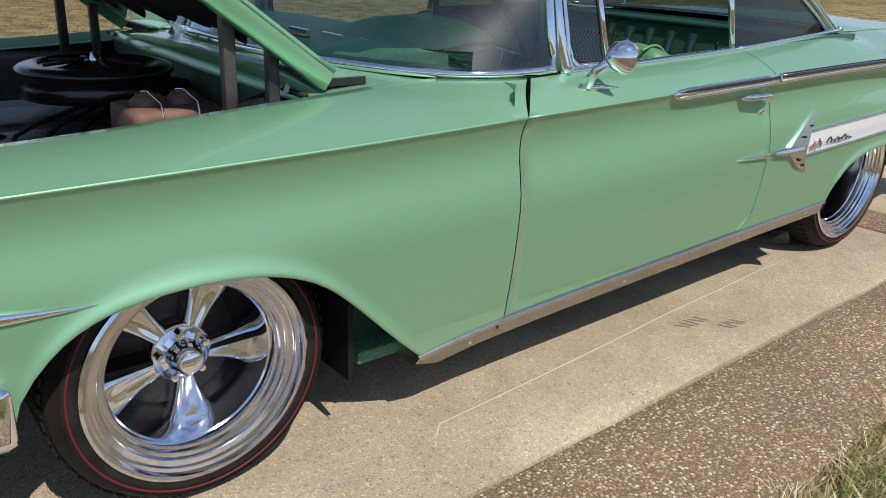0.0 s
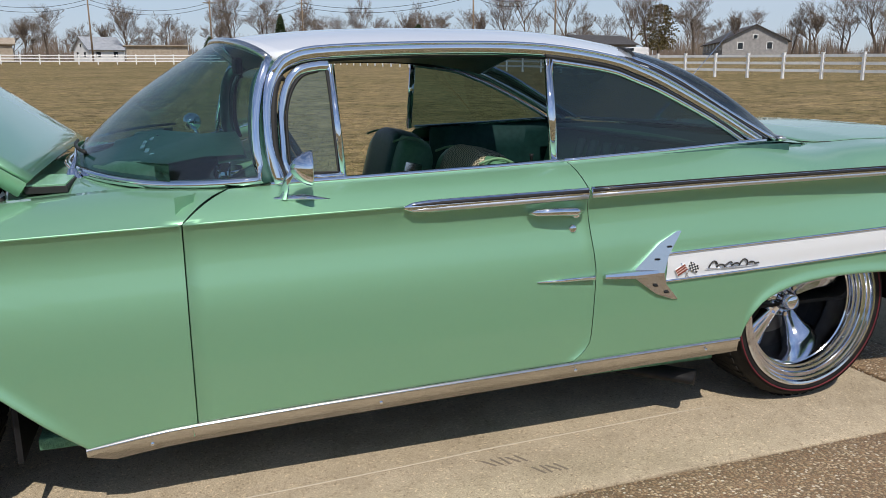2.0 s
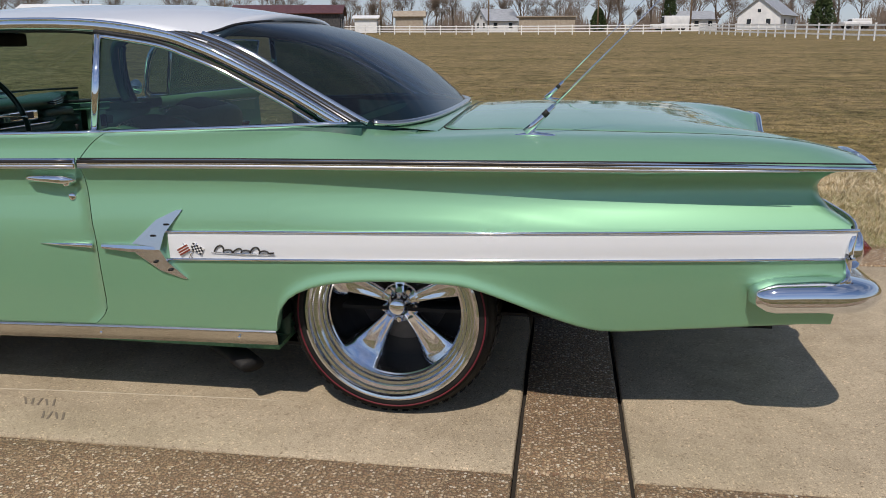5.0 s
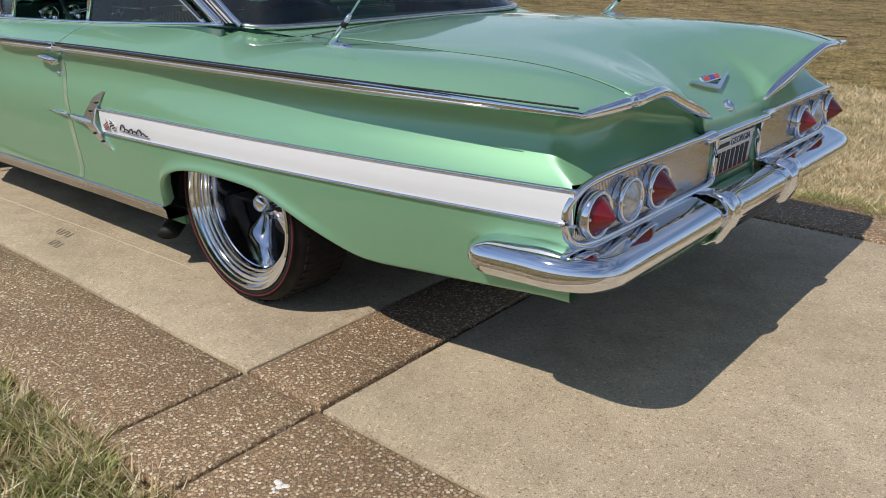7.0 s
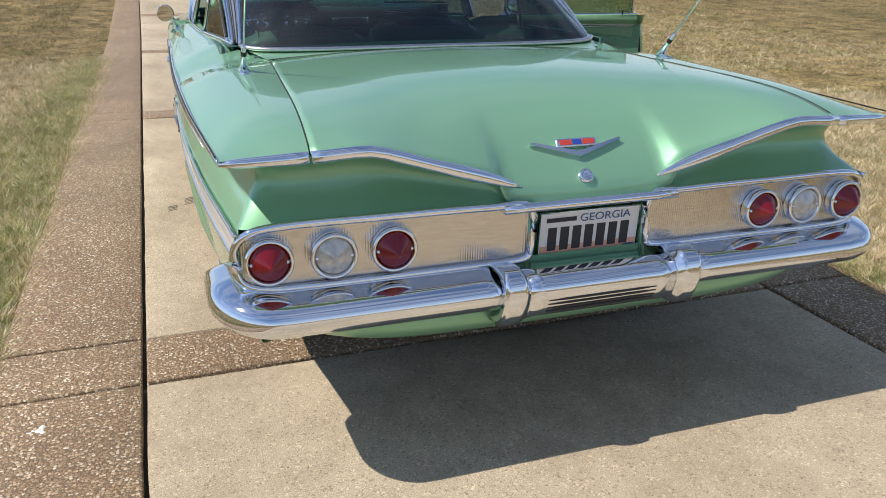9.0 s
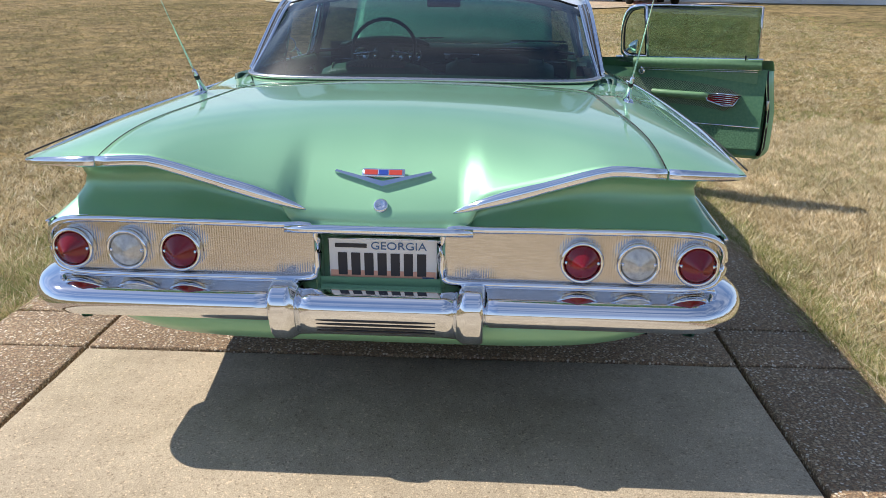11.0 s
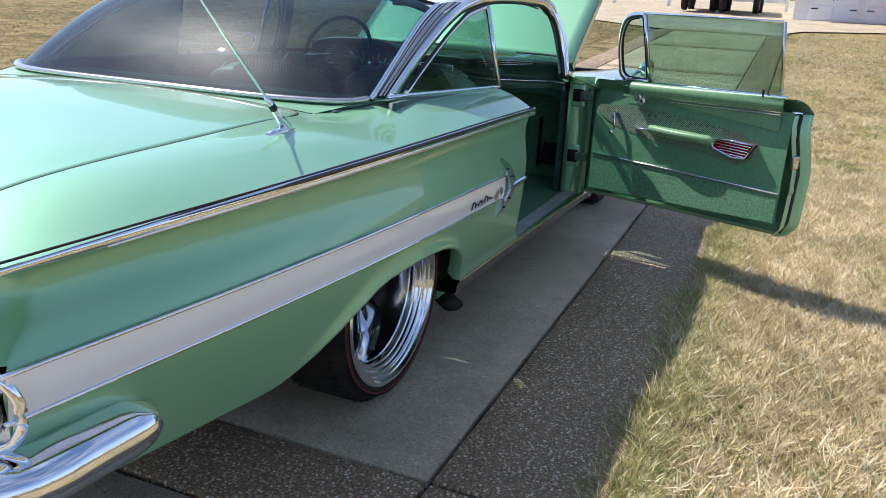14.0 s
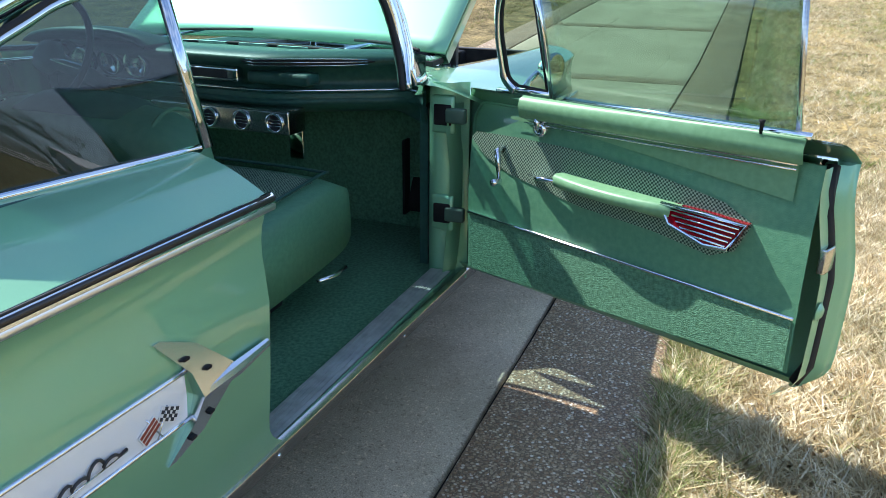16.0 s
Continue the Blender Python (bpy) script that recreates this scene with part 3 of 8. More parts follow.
for a, b in STRIPS:
    for lo, hi in ((-BAND, -EDGE - g), (-EDGE + g, EDGE - g), (EDGE + g, BAND)):
        part("aggregate_strip", slab_mesh(a + g, b - g, lo, hi, 0.004), PEBBLES, drive, "brown exposed aggregate cross strip")
# the further drive, which bends and widens before the garage
bm = bmesh.new()
rows = []
for i in range(25):
    u = lerp(22.24, 46, i / 24)
    wide = 2.0 + 5.0 * min(1.0, (u - 22.24) / 5.0) + 0.25 * (u - 22.24)
    right = 1.4 + max(0.0, u - 24.0) * 1.6
    rows.append([Vector((u, v, rise(u, v) + 0.006)) for v in [lerp(-right, wide, k / 12) for k in range(13)]])
add_grid(bm, rows)
bmesh.ops.recalc_face_normals(bm, faces=bm.faces)
far_drive = part("road", bm, CONCRETE)
tagged(far_drive, "pale concrete apron widening towards the garage", "road", kind="structure")

# scuffs and marks on the slabs
for x, y, w, h, n_ in ((1.255, 1.02, 0.11, 0.05, 5), (1.14, 1.11, 0.075, 0.05, 4)):
    scuff = thing("tyre_scuff", "short dark rubber scuff marks on the concrete", "mark", group="scuff marks")
    for k in range(n_):
        px = x + w * (k / (n_ - 1) - 0.5)
        bmk = bmesh.new()
        add_box(bmk, (-0.0035, -h * 0.55, 0.0), (0.0035, h * 0.55, 0.0015), Matrix.Translation((px, y, 0.0005)) @ Matrix.Rotation(0.5 + 0.2 * math.sin(k * 2.1), 4, "Z"))
        part("streak", bmk, MARK, scuff, smooth=False)
pale = bmesh.new()
add_tube(pale, [(2.46, 1.06, -0.001), (2.40, 1.0, 0.0), (2.05, 0.98, 0.0), (1.6, 0.95, 0), (1.25, 0.92, 0.0), (0.85, 0.90, 0), (0.53, 0.88, 0.0), (0.3, 0.88, -0.001)], 0.004, 6, (1, 0.2))
ob = part("scuff_line", pale, CHALK)
tagged(ob, "long pale scratch across the concrete slab", "mark")
gum = bmesh.new()
rng = random.Random(4)
for k in range(16):
    a, d, r = rng.random() * 6.28, 0.026 * rng.random(), 0.004 + 0.005 * rng.random()
    add_lathe(gum, [(0.0, 0.003), (r * 0.7, 0.0025), (r, 0.0)], Matrix.Translation((-0.965 + d * math.cos(a), 1.527 + d * math.sin(a), 0.004)), 8)
ob = part("dropping", gum, principled("chalky_white", (0.75, 0.74, 0.7), 0.8))
tagged(ob, "small white splat on the aggregate band", "splat")

# ---------------------------------------------------------------- the car: body lines
# x forward from the rear axle, y to the car's left, z up
crease_z = curve_at([(3.95, 0.79), (3.4, 0.805), (3.07, 0.812), (2.7, 0.820), (2.2, 0.834), (1.56, 0.848), (1.0, 0.858), (0.47, 0.867), (-0.26, 0.873), (-1.0, 0.877), (-1.42, 0.876)])
crease_y = curve_at([(3.95, 0.93), (3.6, 0.975), (3.3, 0.995), (2.7, 1.02), (2.2, 1.03), (1.0, 1.034), (0.0, 1.034), (-0.8, 1.012), (-1.42, 0.972)])
bulge_z = curve_at([(3.95, 0.57), (3.0, 0.585), (2.0, 0.60), (1.2, 0.615), (0.7, 0.640), (-0.39, 0.667), (-1.42, 0.694)])
stripe_low = curve_at([(0.7, 0.548), (-0.39, 0.580), (-1.42, 0.607)])
bulge_off = curve_at([(3.95, 0.0), (2.2, -0.004), (0.7, -0.004), (-0.4, -0.012), (-1.42, -0.028)])
hollow = curve_at([(3.95, 0.03), (2.2, 0.040), (1.0, 0.042), (0.3, 0.046), (-0.5, 0.062), (-1.1, 0.088), (-1.42, 0.095)])
rocker_z = curve_at([(2.50, 0.222), (2.2, 0.258), (1.0, 0.297), (0.38, 0.309)])
belt_y = curve_at([(2.1, 0.897), (1.9, 0.893), (1.5, 0.884), (1.0, 0.868), (0.55, 0.83), (0.16, 0.797), (-0.12, 0.70)])
belt_z = curve_at([(2.1, 0.902), (1.9, 0.908), (1.5, 0.918), (1.0, 0.932), (0.55, 0.948), (0.16, 0.962), (-0.12, 0.949)])


def side_y(x, z):
    zc, zb = crease_z(x), bulge_z(x)
    w = crease_y(x)
    if z >= zb:
        s = min(1.0, max(0.0, (zc - z) / (zc - zb)))
        deep = min(1.0, max(0.0, (0.35 - x) / 0.9))        # the fin overhangs more towards the tail
        soft = 0.56 * hollow(x) * 6.75 * s * (1 - s) ** 2
        return w + bulge_off(x) * s - lerp(soft, hollow(x) * 2.6 * math.sqrt(s) * (1 - s), deep)
    t = (zb - z) / 0.35
    tuck = 0.034 if x > -0.3 else lerp(0.034, 0.06, min(1, (-0.3 - x) / 0.6))
    return w + bulge_off(x) - tuck * t ** 1.6


def arch_front(x):
    pts = [(2.46, 0.222), (2.56, 0.315), (2.68, 0.435), (2.75, 0.498), (2.82, 0.54), (2.9, 0.566), (3.0, 0.578), (3.12, 0.576), (3.23, 0.556), (3.31, 0.515), (3.37, 0.45), (3.405, 0.38), (3.42, 0.31)]
    return curve_at(pts)(x)


def fender_low(x):
    if x < 2.46:
        return rocker_z(x)
    if x < 3.42:
        return arch_front(x)
    return 0.31


def quarter_low(x):
    if x > 0.365:
        return rocker_z(x)
    pts = [(0.365, 0.309), (0.36, 0.34), (0.345, 0.385), (0.30, 0.44), (0.20, 0.482), (0.08, 0.50), (-0.04, 0.505), (-0.16, 0.503), (-0.26, 0.495), (-0.39, 0.452), (-0.56, 0.385), (-0.66, 0.355), (-0.74, 0.352)]
    if x > -0.74:
        return curve_at(pts)(x)
    return lerp(0.352, 0.392, min(1, (-0.74 - x) / 0.6))


def ms(p, s):
    return Vector((p[0], p[1] * s, p[2]))


V_ROWS = [0, 0.012, 0.03, 0.06, 0.10, 0.15, 0.21, 0.28, 0.36, 0.45, 0.55, 0.65, 0.75, 0.83, 0.89, 0.93, 0.96, 0.985, 1.0]


def lip(x, above):
    """Outward flare of the rolled wheel-arch edges."""
    front = min(1.0, max(0.0, (x - 2.44) / 0.12)) * min(1.0, max(0.0, (3.44 - x) / 0.1))
    rear = min(1.0, max(0.0, (0.375 - x) / 0.04)) * min(1.0, max(0.0, (x + 0.66) / 0.2))
    return 0.013 * max(front, rear) * math.exp(-(above / 0.024) ** 2)



def side_panel(xs, low, s, x_shift=None, flange=0.03):
    """Outer skin between the crease and its lower edge, with a turned-in flange below."""
    rows = []
    for x0 in xs:
        row = []
        for v in V_ROWS:
            zt, zl = crease_z(x0), low(x0)
            z = lerp(zt, zl, v)
            x = x_shift(x0, z) if x_shift else x0
            row.append(ms((x, side_y(x, z) + lip(x, z - zl), z), s))
        z = low(x0)
        x = x_shift(x0, z) if x_shift else x0
        yy = side_y(x, z) + lip(x, 0.0)
        row.append(ms((x, yy - 0.004, z - 0.004), s))
        row.append(ms((x, yy - flange, z + 0.0), s))
        row.append(ms((x, yy - flange * 1.6, z + 0.02), s))
        rows.append(row)
    return rows


wing_z = curve_at([(0.15, 0.735), (0.21, 0.756), (0.29, 0.784), (0.49, 0.848), (0.60, 0.884), (0.64, 0.890), (0.75, 0.886), (0.86, 0.882), (0.975, 0.878)])
wing_x = curve_at([(0.0, -1.385), (0.15, -1.383), (0.25, -1.385), (0.5, -1.405), (0.62, -1.42), (0.75, -1.424), (0.86, -1.418), (0.975, -1.405)])
deck_y = curve_at([(0.0, 0.978), (0.3, 0.972), (0.6, 0.956), (0.75, 0.943), (0.85, 0.928), (0.95, 0.903), (1.034, 0.874)])


def edge_z(y):
    """Trailing edge of the lid: low and straight in the middle, winged outside it."""
    f = min(1.0, max(0.0, (y - 0.235) / 0.05))
    return lerp(0.700, wing_z(max(0.21, y)), f * f * (3 - 2 * f))


def deck_cut(x):
    return lerp(0.697, 0.766, min(1, max(0, (-0.12 - x) / 1.3)))


def deck_z(x, y):
    y = abs(y)
    w = crease_y(x)
    yn = min(1.034, y * 1.034 / w)
    z0 = deck_y(yn)
    if yn > 0.75:
        z0 = lerp(deck_y(0.75), crease_z(x), ((yn - 0.75) / 0.284)) + 0.020 * math.sin(math.pi * (yn - 0.75) / 0.284)
    drop = 0.014 * max(0, 1 - (-x - 0.1) / 0.25) if x > -0.35 else 0.0
    z0 -= drop
    ys = min(0.975, y)
    xe, ze = wing_x(ys), edge_z(ys)
    t = min(1.0, max(0.0, (-0.5 - x) / (-0.5 - xe)))
    f = min(1.0, ys / 0.86)
    soft = lerp(0.718, 0.884, 0.5 - 0.5 * math.cos(math.pi * f ** 0.9))
    g = min(1.0, max(0.0, (y - 0.40) / 0.34))
    late = g * g * (3 - 2 * g)                  # the wings stay high almost to their edge
    return lerp(z0, lerp(soft, ze, t ** 7), t ** lerp(3.9, 6.0, late))


car = thing("car", "seafoam green two-door hardtop with white roof, parked on concrete", "car")

FENDER_IN_Y = curve_at([(2.07, 0.882), (2.2, 0.834), (2.3, 0.766), (2.45, 0.764), (2.6, 0.762), (3.2, 0.775), (3.95, 0.775)])
FENDER_IN_Z = curve_at([(2.07, 0.904), (2.35, 0.900), (2.6, 0.884), (3.2, 0.852), (3.95, 0.825)])


def top_rows(xs, inner_y, inner_z, s, crown=0.012, lead=None, n=9):
    rows = []
    for x in xs:
        row = []
        for k in range(n + 1):
            t = k / n
            xx = x + (lead(x, t) if lead else 0.0)
            y = lerp(crease_y(x), inner_y(xx), t)
            z = lerp(crease_z(x), inner_z(xx), t) + crown * math.sin(math.pi * t)
            row.append(ms((xx, y, z), s))
        rows.append(row)
    return rows


DOOR_F, DOOR_R = 2.176, 0.955


def rear_gap(z):
    e = DOOR_R + 0.035 * max(0.0, (z - 0.6) / 0.26)
    if z < 0.38:
        e += 0.065 * ((0.38 - z) / 0.085) ** 2
    return e


def door_lead(x, t):
    """The front cut slants back above the crease."""
    f = (x - DOOR_R) / (DOOR_F - DOOR_R)
    return -0.13 * t * max(0, f) ** 3 + 0.03 * t * (1 - f) ** 4


def fender_lead(x, t):
    f = max(0.0, 1 - (x - DOOR_F) / 0.6)
    return -0.13 * t * f


G = 0.0018
CORNER = 0.05
QUARTERS = {}
for s in (1, -1):
    left = s > 0
    # front fender
    bm = bmesh.new()
    xs = frange(DOOR_F + G, 2.46, 5) + frange(2.49, 3.42, 34) + frange(3.44, 3.93, 10)
    add_grid(bm, side_panel(xs, fender_low, s), flip=left)
    xs2 = frange(DOOR_F + G, 3.93, 30)
    add_grid(bm, top_rows(xs2, FENDER_IN_Y, FENDER_IN_Z, s, 0.012, fender_lead), flip=not left)
    rows = []
    for x in xs2:   # inner lip of the hood opening
        xx = x + fender_lead(x, 1)
        rows.append([ms((xx, FENDER_IN_Y(xx), FENDER_IN_Z(xx)), s), ms((xx, FENDER_IN_Y(xx) - 0.004, FENDER_IN_Z(xx) - 0.03), s), ms((xx, FENDER_IN_Y(xx) - 0.03, FENDER_IN_Z(xx) - 0.034), s)])
    add_grid(bm, rows, flip=not left)
    # nose
    rows = []
    for k in range(13):
        v = k / 12
        z = lerp(crease_z(3.93), 0.31, v)
        rows.append([ms((3.93, side_y(3.93, z), z), s), ms((3.95, side_y(3.93, z) - 0.05, z), s), ms((3.95, 0.45, z), s)])
    add_grid(bm, rows, flip=not left)
    fender = part("front_fender", bm, PAINT, car)
    part("crease_roll", tube([ms((x, crease_y(x) - 0.0032, crease_z(x) - 0.0022), s) for x in frange(3.93, DOOR_F + 0.002, 24)], 0.0042, 8), PAINT, fender)
    part("fender_trim", tube([ms((3.42 - 0.0 * k, side_y(3.42, 0.58) + 0.004, 0.588), s) if k == 2 else ms(((3.85, 0.975, 0.60), (3.6, side_y(3.6, 0.595) + 0.004, 0.597), 0, (3.24, side_y(3.24, 0.575) + 0.003, 0.578))[k], s) for k in range(4)], [0.02, 0.018, 0.013, 0.002], 8, (0.5, 1)), CHROME, fender, "bright spear ahead of the wheel arch")
    part("front_bumper_end", boxed((-0.22, -0.03, -0.06), (0.22, 0.03, 0.07), 0.02, Matrix.Translation((3.625, s * 0.985, 0.395))), CHROME, car, "chrome bumper wrap on the front corner")

    # quarter panel: x shrinks round the rear hollow
    def tail_shift(x, z):
        if x > -0.9:
            return x
        t = (-0.9 - x) / (1.42 - 0.9)
        zc, zb = crease_z(-1.4), bulge_z(-1.4)
        q = min(1.0, max(0.0, (zc - z) / (zc - zb)))
        if z >= zb:
            e = -1.412 + 0.10 * (math.sin(math.pi * q ** 0.75)) ** 0.8 + 0.02 * q + CORNER * math.sin(math.pi * q)
        else:
            e = lerp(-1.392, -1.36, min(1, (zb - z) / 0.3))
        return lerp(-0.9, e, t)

    def front_shift(x0, z):
        if x0 > 0.6:
            f = (x0 - 0.6) / (DOOR_R - G - 0.6)
            return lerp(0.6, rear_gap(z) - 0.5 * G, f)
        return tail_shift(x0, z)

    bm = bmesh.new()
    xs = frange(DOOR_R - G, 0.6, 7) + frange(0.54, 0.38, 4) + [0.367, 0.3645, 0.3625, 0.36, 0.355, 0.345, 0.33, 0.31, 0.28, 0.24] + frange(0.2, -0.9, 30) + frange(-0.94, -1.42, 16)
    add_grid(bm, side_panel(xs, quarter_low, s, front_shift), flip=left)
    rows = []
    for x in frange(DOOR_R + 0.03, -0.12, 22) + frange(-0.12, -1.42, 32)[1:]:
        row = []
        for k in range(11):
            t = k / 10
            if x > -0.13:
                p = Vector((x, lerp(crease_y(x), belt_y(x), t), lerp(crease_z(x), belt_z(x), t) + 0.010 * math.sin(math.pi * t)))
                f = min(1.0, max(0.0, (0.35 - x) / 0.47))
                p.z = lerp(p.z, deck_z(x, p.y), f * f)
            else:
                yy = lerp(crease_y(x), deck_cut(x) + G, t)
                xx = max(x, wing_x(min(0.975, yy))) if x < -1.3 else x
                p = Vector((xx, yy, deck_z(xx, yy)))
            row.append(ms(p, s))
        rows.append(row)
    add_grid(bm, rows, flip=not left)
    quarter = part("quarter_panel", bm, PAINT, car)
    QUARTERS[s] = quarter

    # rocker trim
    rows = []
    for x in frange(2.47, 0.368, 30):
        zt = rocker_z(x)
        y = side_y(x, zt)
        e = 0.055 if x < 2.43 else 0.03
        rows.append([ms((x, y - 0.012, zt + 0.003), s), ms((x, y + 0.004, zt - 0.002), s), ms((x, y + 0.006, zt - 0.010), s), ms((x, y - 0.004, zt - 0.018), s), ms((x, y - 0.010, zt - e), s), ms((x, y - 0.03, zt - e - 0.006), s), ms((x, y - 0.12, zt - e - 0.004), s)])
    rocker = part("rocker_trim", grid(rows, flip=left), STEEL, car, "dull bright ribbed sill moulding")
    for x in (2.3, 1.65, 1.0, 0.5):
        part("screw", lathe([(0.0, 0.004), (0.005, 0.003), (0.006, 0.0)], Matrix.Translation((x, s * (side_y(x, 0.28) + 0.0), rocker_z(x) - 0.03)) @ Matrix.Rotation(-s * math.pi / 2, 4, "X"), 8), CHROME, rocker)

    # crease moulding from the spear tip to the fin
    xs = [1.575, 1.55, 1.5, 1.4] + frange(1.3, DOOR_R + 0.04, 4)
    pth = [ms((x, crease_y(x) + 0.0, crease_z(x) - 0.006), s) for x in xs]
    TRIM = [0.005, 0.015, 0.019, 0.0195, 0.019, 0.019, 0.019, 0.019, 0.019]
    spear = tube(pth, TRIM, 10, (0.55, 1.0))
    xs = frange(DOOR_R + 0.028, -1.405, 26)
    part("crease_moulding", tube([ms((x, crease_y(x) + 0.0, crease_z(x) - 0.004), s) for x in xs], [0.0185] * 20 + [0.017, 0.015, 0.013, 0.011, 0.009, 0.007, 0.005], 10, (0.55, 1.0)), CHROME, quarter, "bright moulding along the fin")
    xs = frange(DOOR_R + 0.02, -1.40, 26)
    part("moulding_seam", tube([ms((x, crease_y(x) + 0.004, crease_z(x) + 0.012), s) for x in xs], 0.0024, 6), SEAL, quarter)
    xs = frange(DOOR_R + 0.028, -1.06, 20)
    part("moulding_face", tube([ms((x, crease_y(x) + 0.0068, crease_z(x) - 0.0115), s) for x in frange(DOOR_R + 0.028, -1.20, 20)], [0.0078] * 15 + [0.007, 0.006, 0.005, 0.004, 0.003, 0.002], 8, (0.5, 1.0)), SOFTBRIGHT, quarter, "bright lower face of the moulding")
    part("moulding_groove", tube([ms((x, crease_y(x) + 0.0078 - 0.0022 * max(0.0, k - 16) / 4, crease_z(x) + 0.003), s) for k, x in enumerate(xs)], [0.006] * 16 + [0.0055, 0.0045, 0.0035, 0.0022, 0.001], 8, (0.5, 1.0)), DARKTRIM, quarter, "dark band along the moulding")

    # white stripe with bright edges
    rows = []
    for i in range(41):
        t = i / 40
        row = []
        for k in range(9):
            v = k / 8
            x0 = lerp(0.70, -1.384, t)
            z = lerp(bulge_z(x0), stripe_low(x0), v)
            x = x0 if t > 0 else x0 - 0.0
            row.append(ms((x, side_y(x, z) + 0.0045 - 0.003 * abs(v - 0.5), z), s))
        rows.append(row)
    stripe = part("side_stripe", grid(rows, flip=left), WHITE, quarter, "white side insert")
    for f, dz in ((bulge_z, 0.0), (stripe_low, 0.0)):
        part("stripe_edge", tube([ms((x, side_y(x, f(x)) + 0.003, f(x) + dz), s) for x in frange(0.72, -1.39, 40)], 0.0055, 8, (1, 0.9)), CHROME, quarter, "thin bright stripe edge")


    # jet-shaped ornament
    bm = bmesh.new()
    yb = side_y(0.75, 0.6)
    add_tube(bm, [ms((0.93, side_y(0.93, 0.585) + 0.010, 0.585), s), ms((0.83, yb + 0.012, 0.583), s), ms((0.74, yb + 0.012, 0.583), s)], [0.009, 0.015, 0.013], 8, (0.8, 1))
    for top in (1, -1):
        tip_z, root = (0.711, 0.583) if top > 0 else (0.482, 0.583)
        pl = [(0.84, root), (0.735, lerp(root, tip_z, 0.74)), (0.665, tip_z), (0.648, tip_z), (0.705, lerp(root, tip_z, 0.42)), (0.722, root)]
        f_, b_ = [], []
        for i, (x, z) in enumerate(pl):
            mid = lerp(0.024, 0.004, abs(z - root) / abs(tip_z - root)) - (0.012 if i == 0 else 0.0)
            f_.append(bm.verts.new(ms((x, side_y(x, z) + mid, z), s)))
            b_.append(bm.verts.new(ms((x, side_y(x, z) - 0.002, z), s)))
        bm.faces.new(f_)
        for i in range(6):
            j = (i + 1) % 6
            bm.faces.new((f_[i], f_[j], b_[j], b_[i]))
    bmesh.ops.recalc_face_normals(bm, faces=bm.faces)
    orn = part("side_ornament", bm, SATIN, quarter, "chrome jet-shaped ornament", angle=25)
    for x, z in ((0.745, 0.628), (0.70, 0.665), (0.745, 0.54), (0.70, 0.513)):
        part("slot", boxed((-0.007, -0.007, -0.0028), (0.007, 0.007, 0.0028), 0.001, Matrix.Translation((x, s * (side_y(x, z) + lerp(0.019, 0.003, abs(z - 0.583) / 0.12)), z))), BLACK, orn)
    # crossed flags and a flowing bright script line
    yy = s * (side_y(0.63, 0.59) + 0.0065)
    turn = 1 if left else -1

    def plate_at(x, z, tip):
        return Matrix.Translation((x, yy, z)) @ Matrix.Rotation(tip, 4, "Y")

    flag = plate_at(0.648 if left else 0.606, 0.582, 0.5 * turn)
    part("badge", boxed((-0.021, -0.0012, -0.0125), (0.021, 0.0012, 0.0125), 0.0004, flag), PLATEWHITE, stripe, "small red and white flag badge", smooth=False)
    for z in (-0.0085, 0.0, 0.0085):
        part("badge_stripe", boxed((-0.020, -0.0022, z - 0.0028), (0.020, 0.0022, z + 0.0028), 0.0003, flag), COPPER, stripe, smooth=False)
    flag = plate_at(0.602 if left else 0.652, 0.588, -0.5 * turn)
    part("badge", boxed((-0.021, -0.0012, -0.0125), (0.021, 0.0012, 0.0125), 0.0004, flag), PLATEWHITE, stripe, "small chequered flag badge", smooth=False)
    bm = bmesh.new()
    for k in range(6):
        for j in range(4):
            if (k + j) % 2 == 0:
                add_box(bm, (0.0, -0.0022, 0.0), (0.0068, 0.0022, 0.006), flag @ Matrix.Translation((0.0068 * k - 0.0205, 0, 0.006 * j - 0.012)))
    part("chequered_badge", bm, INK, stripe, "black chequers of the flag badge", smooth=False)
    for tip in (0.55, -0.55):
        part("flag_staff", tube([plate_at(0.626, 0.566, tip) @ Vector((0, 0, -0.012)), plate_at(0.626, 0.566, tip) @ Vector((0, 0, 0.046))], 0.0016, 6), CHROME, stripe)

    def script_x(d):
        return 0.555 - d if left else 0.345 + d

    heights = (0.022, 0.009, 0.013, 0.009, 0.020, 0.009)
    run = []
    for k, h in enumerate(heights):
        for q in range(8):
            a = 2 * math.pi * q / 8
            d = 0.012 + 0.030 * k + 0.030 * q / 8 - 0.006 * math.sin(a) + 0.25 * h * (0.5 - 0.5 * math.cos(a))
            run.append((script_x(d), yy + 0.0015 * s, 0.580 + 0.0045 * (k == 2) * -math.sin(a) + h * (0.5 - 0.5 * math.cos(a))))
    run.append((script_x(0.21), yy + 0.0015 * s, 0.583))
    part("script_line", tube(run, 0.0026, 6), GREASE, stripe, "flowing dark-edged script line")
    part("script_line", tube([(script_x(0.0), yy + 0.001 * s, 0.578), (script_x(0.10), yy + 0.001 * s, 0.577), (script_x(0.212), yy + 0.001 * s, 0.5785)], [0.001, 0.002, 0.001], 6), CHROME, stripe, "thin bright script underline")

    # ------------------------------------------------ door
    bm = bmesh.new()
    xs = frange(DOOR_F - G, DOOR_R, 26)

    def door_shift(x0, z):
        f = (DOOR_F - G - x0) / (DOOR_F - G - DOOR_R)
        return lerp(DOOR_F - G, rear_gap(z) + G, f)

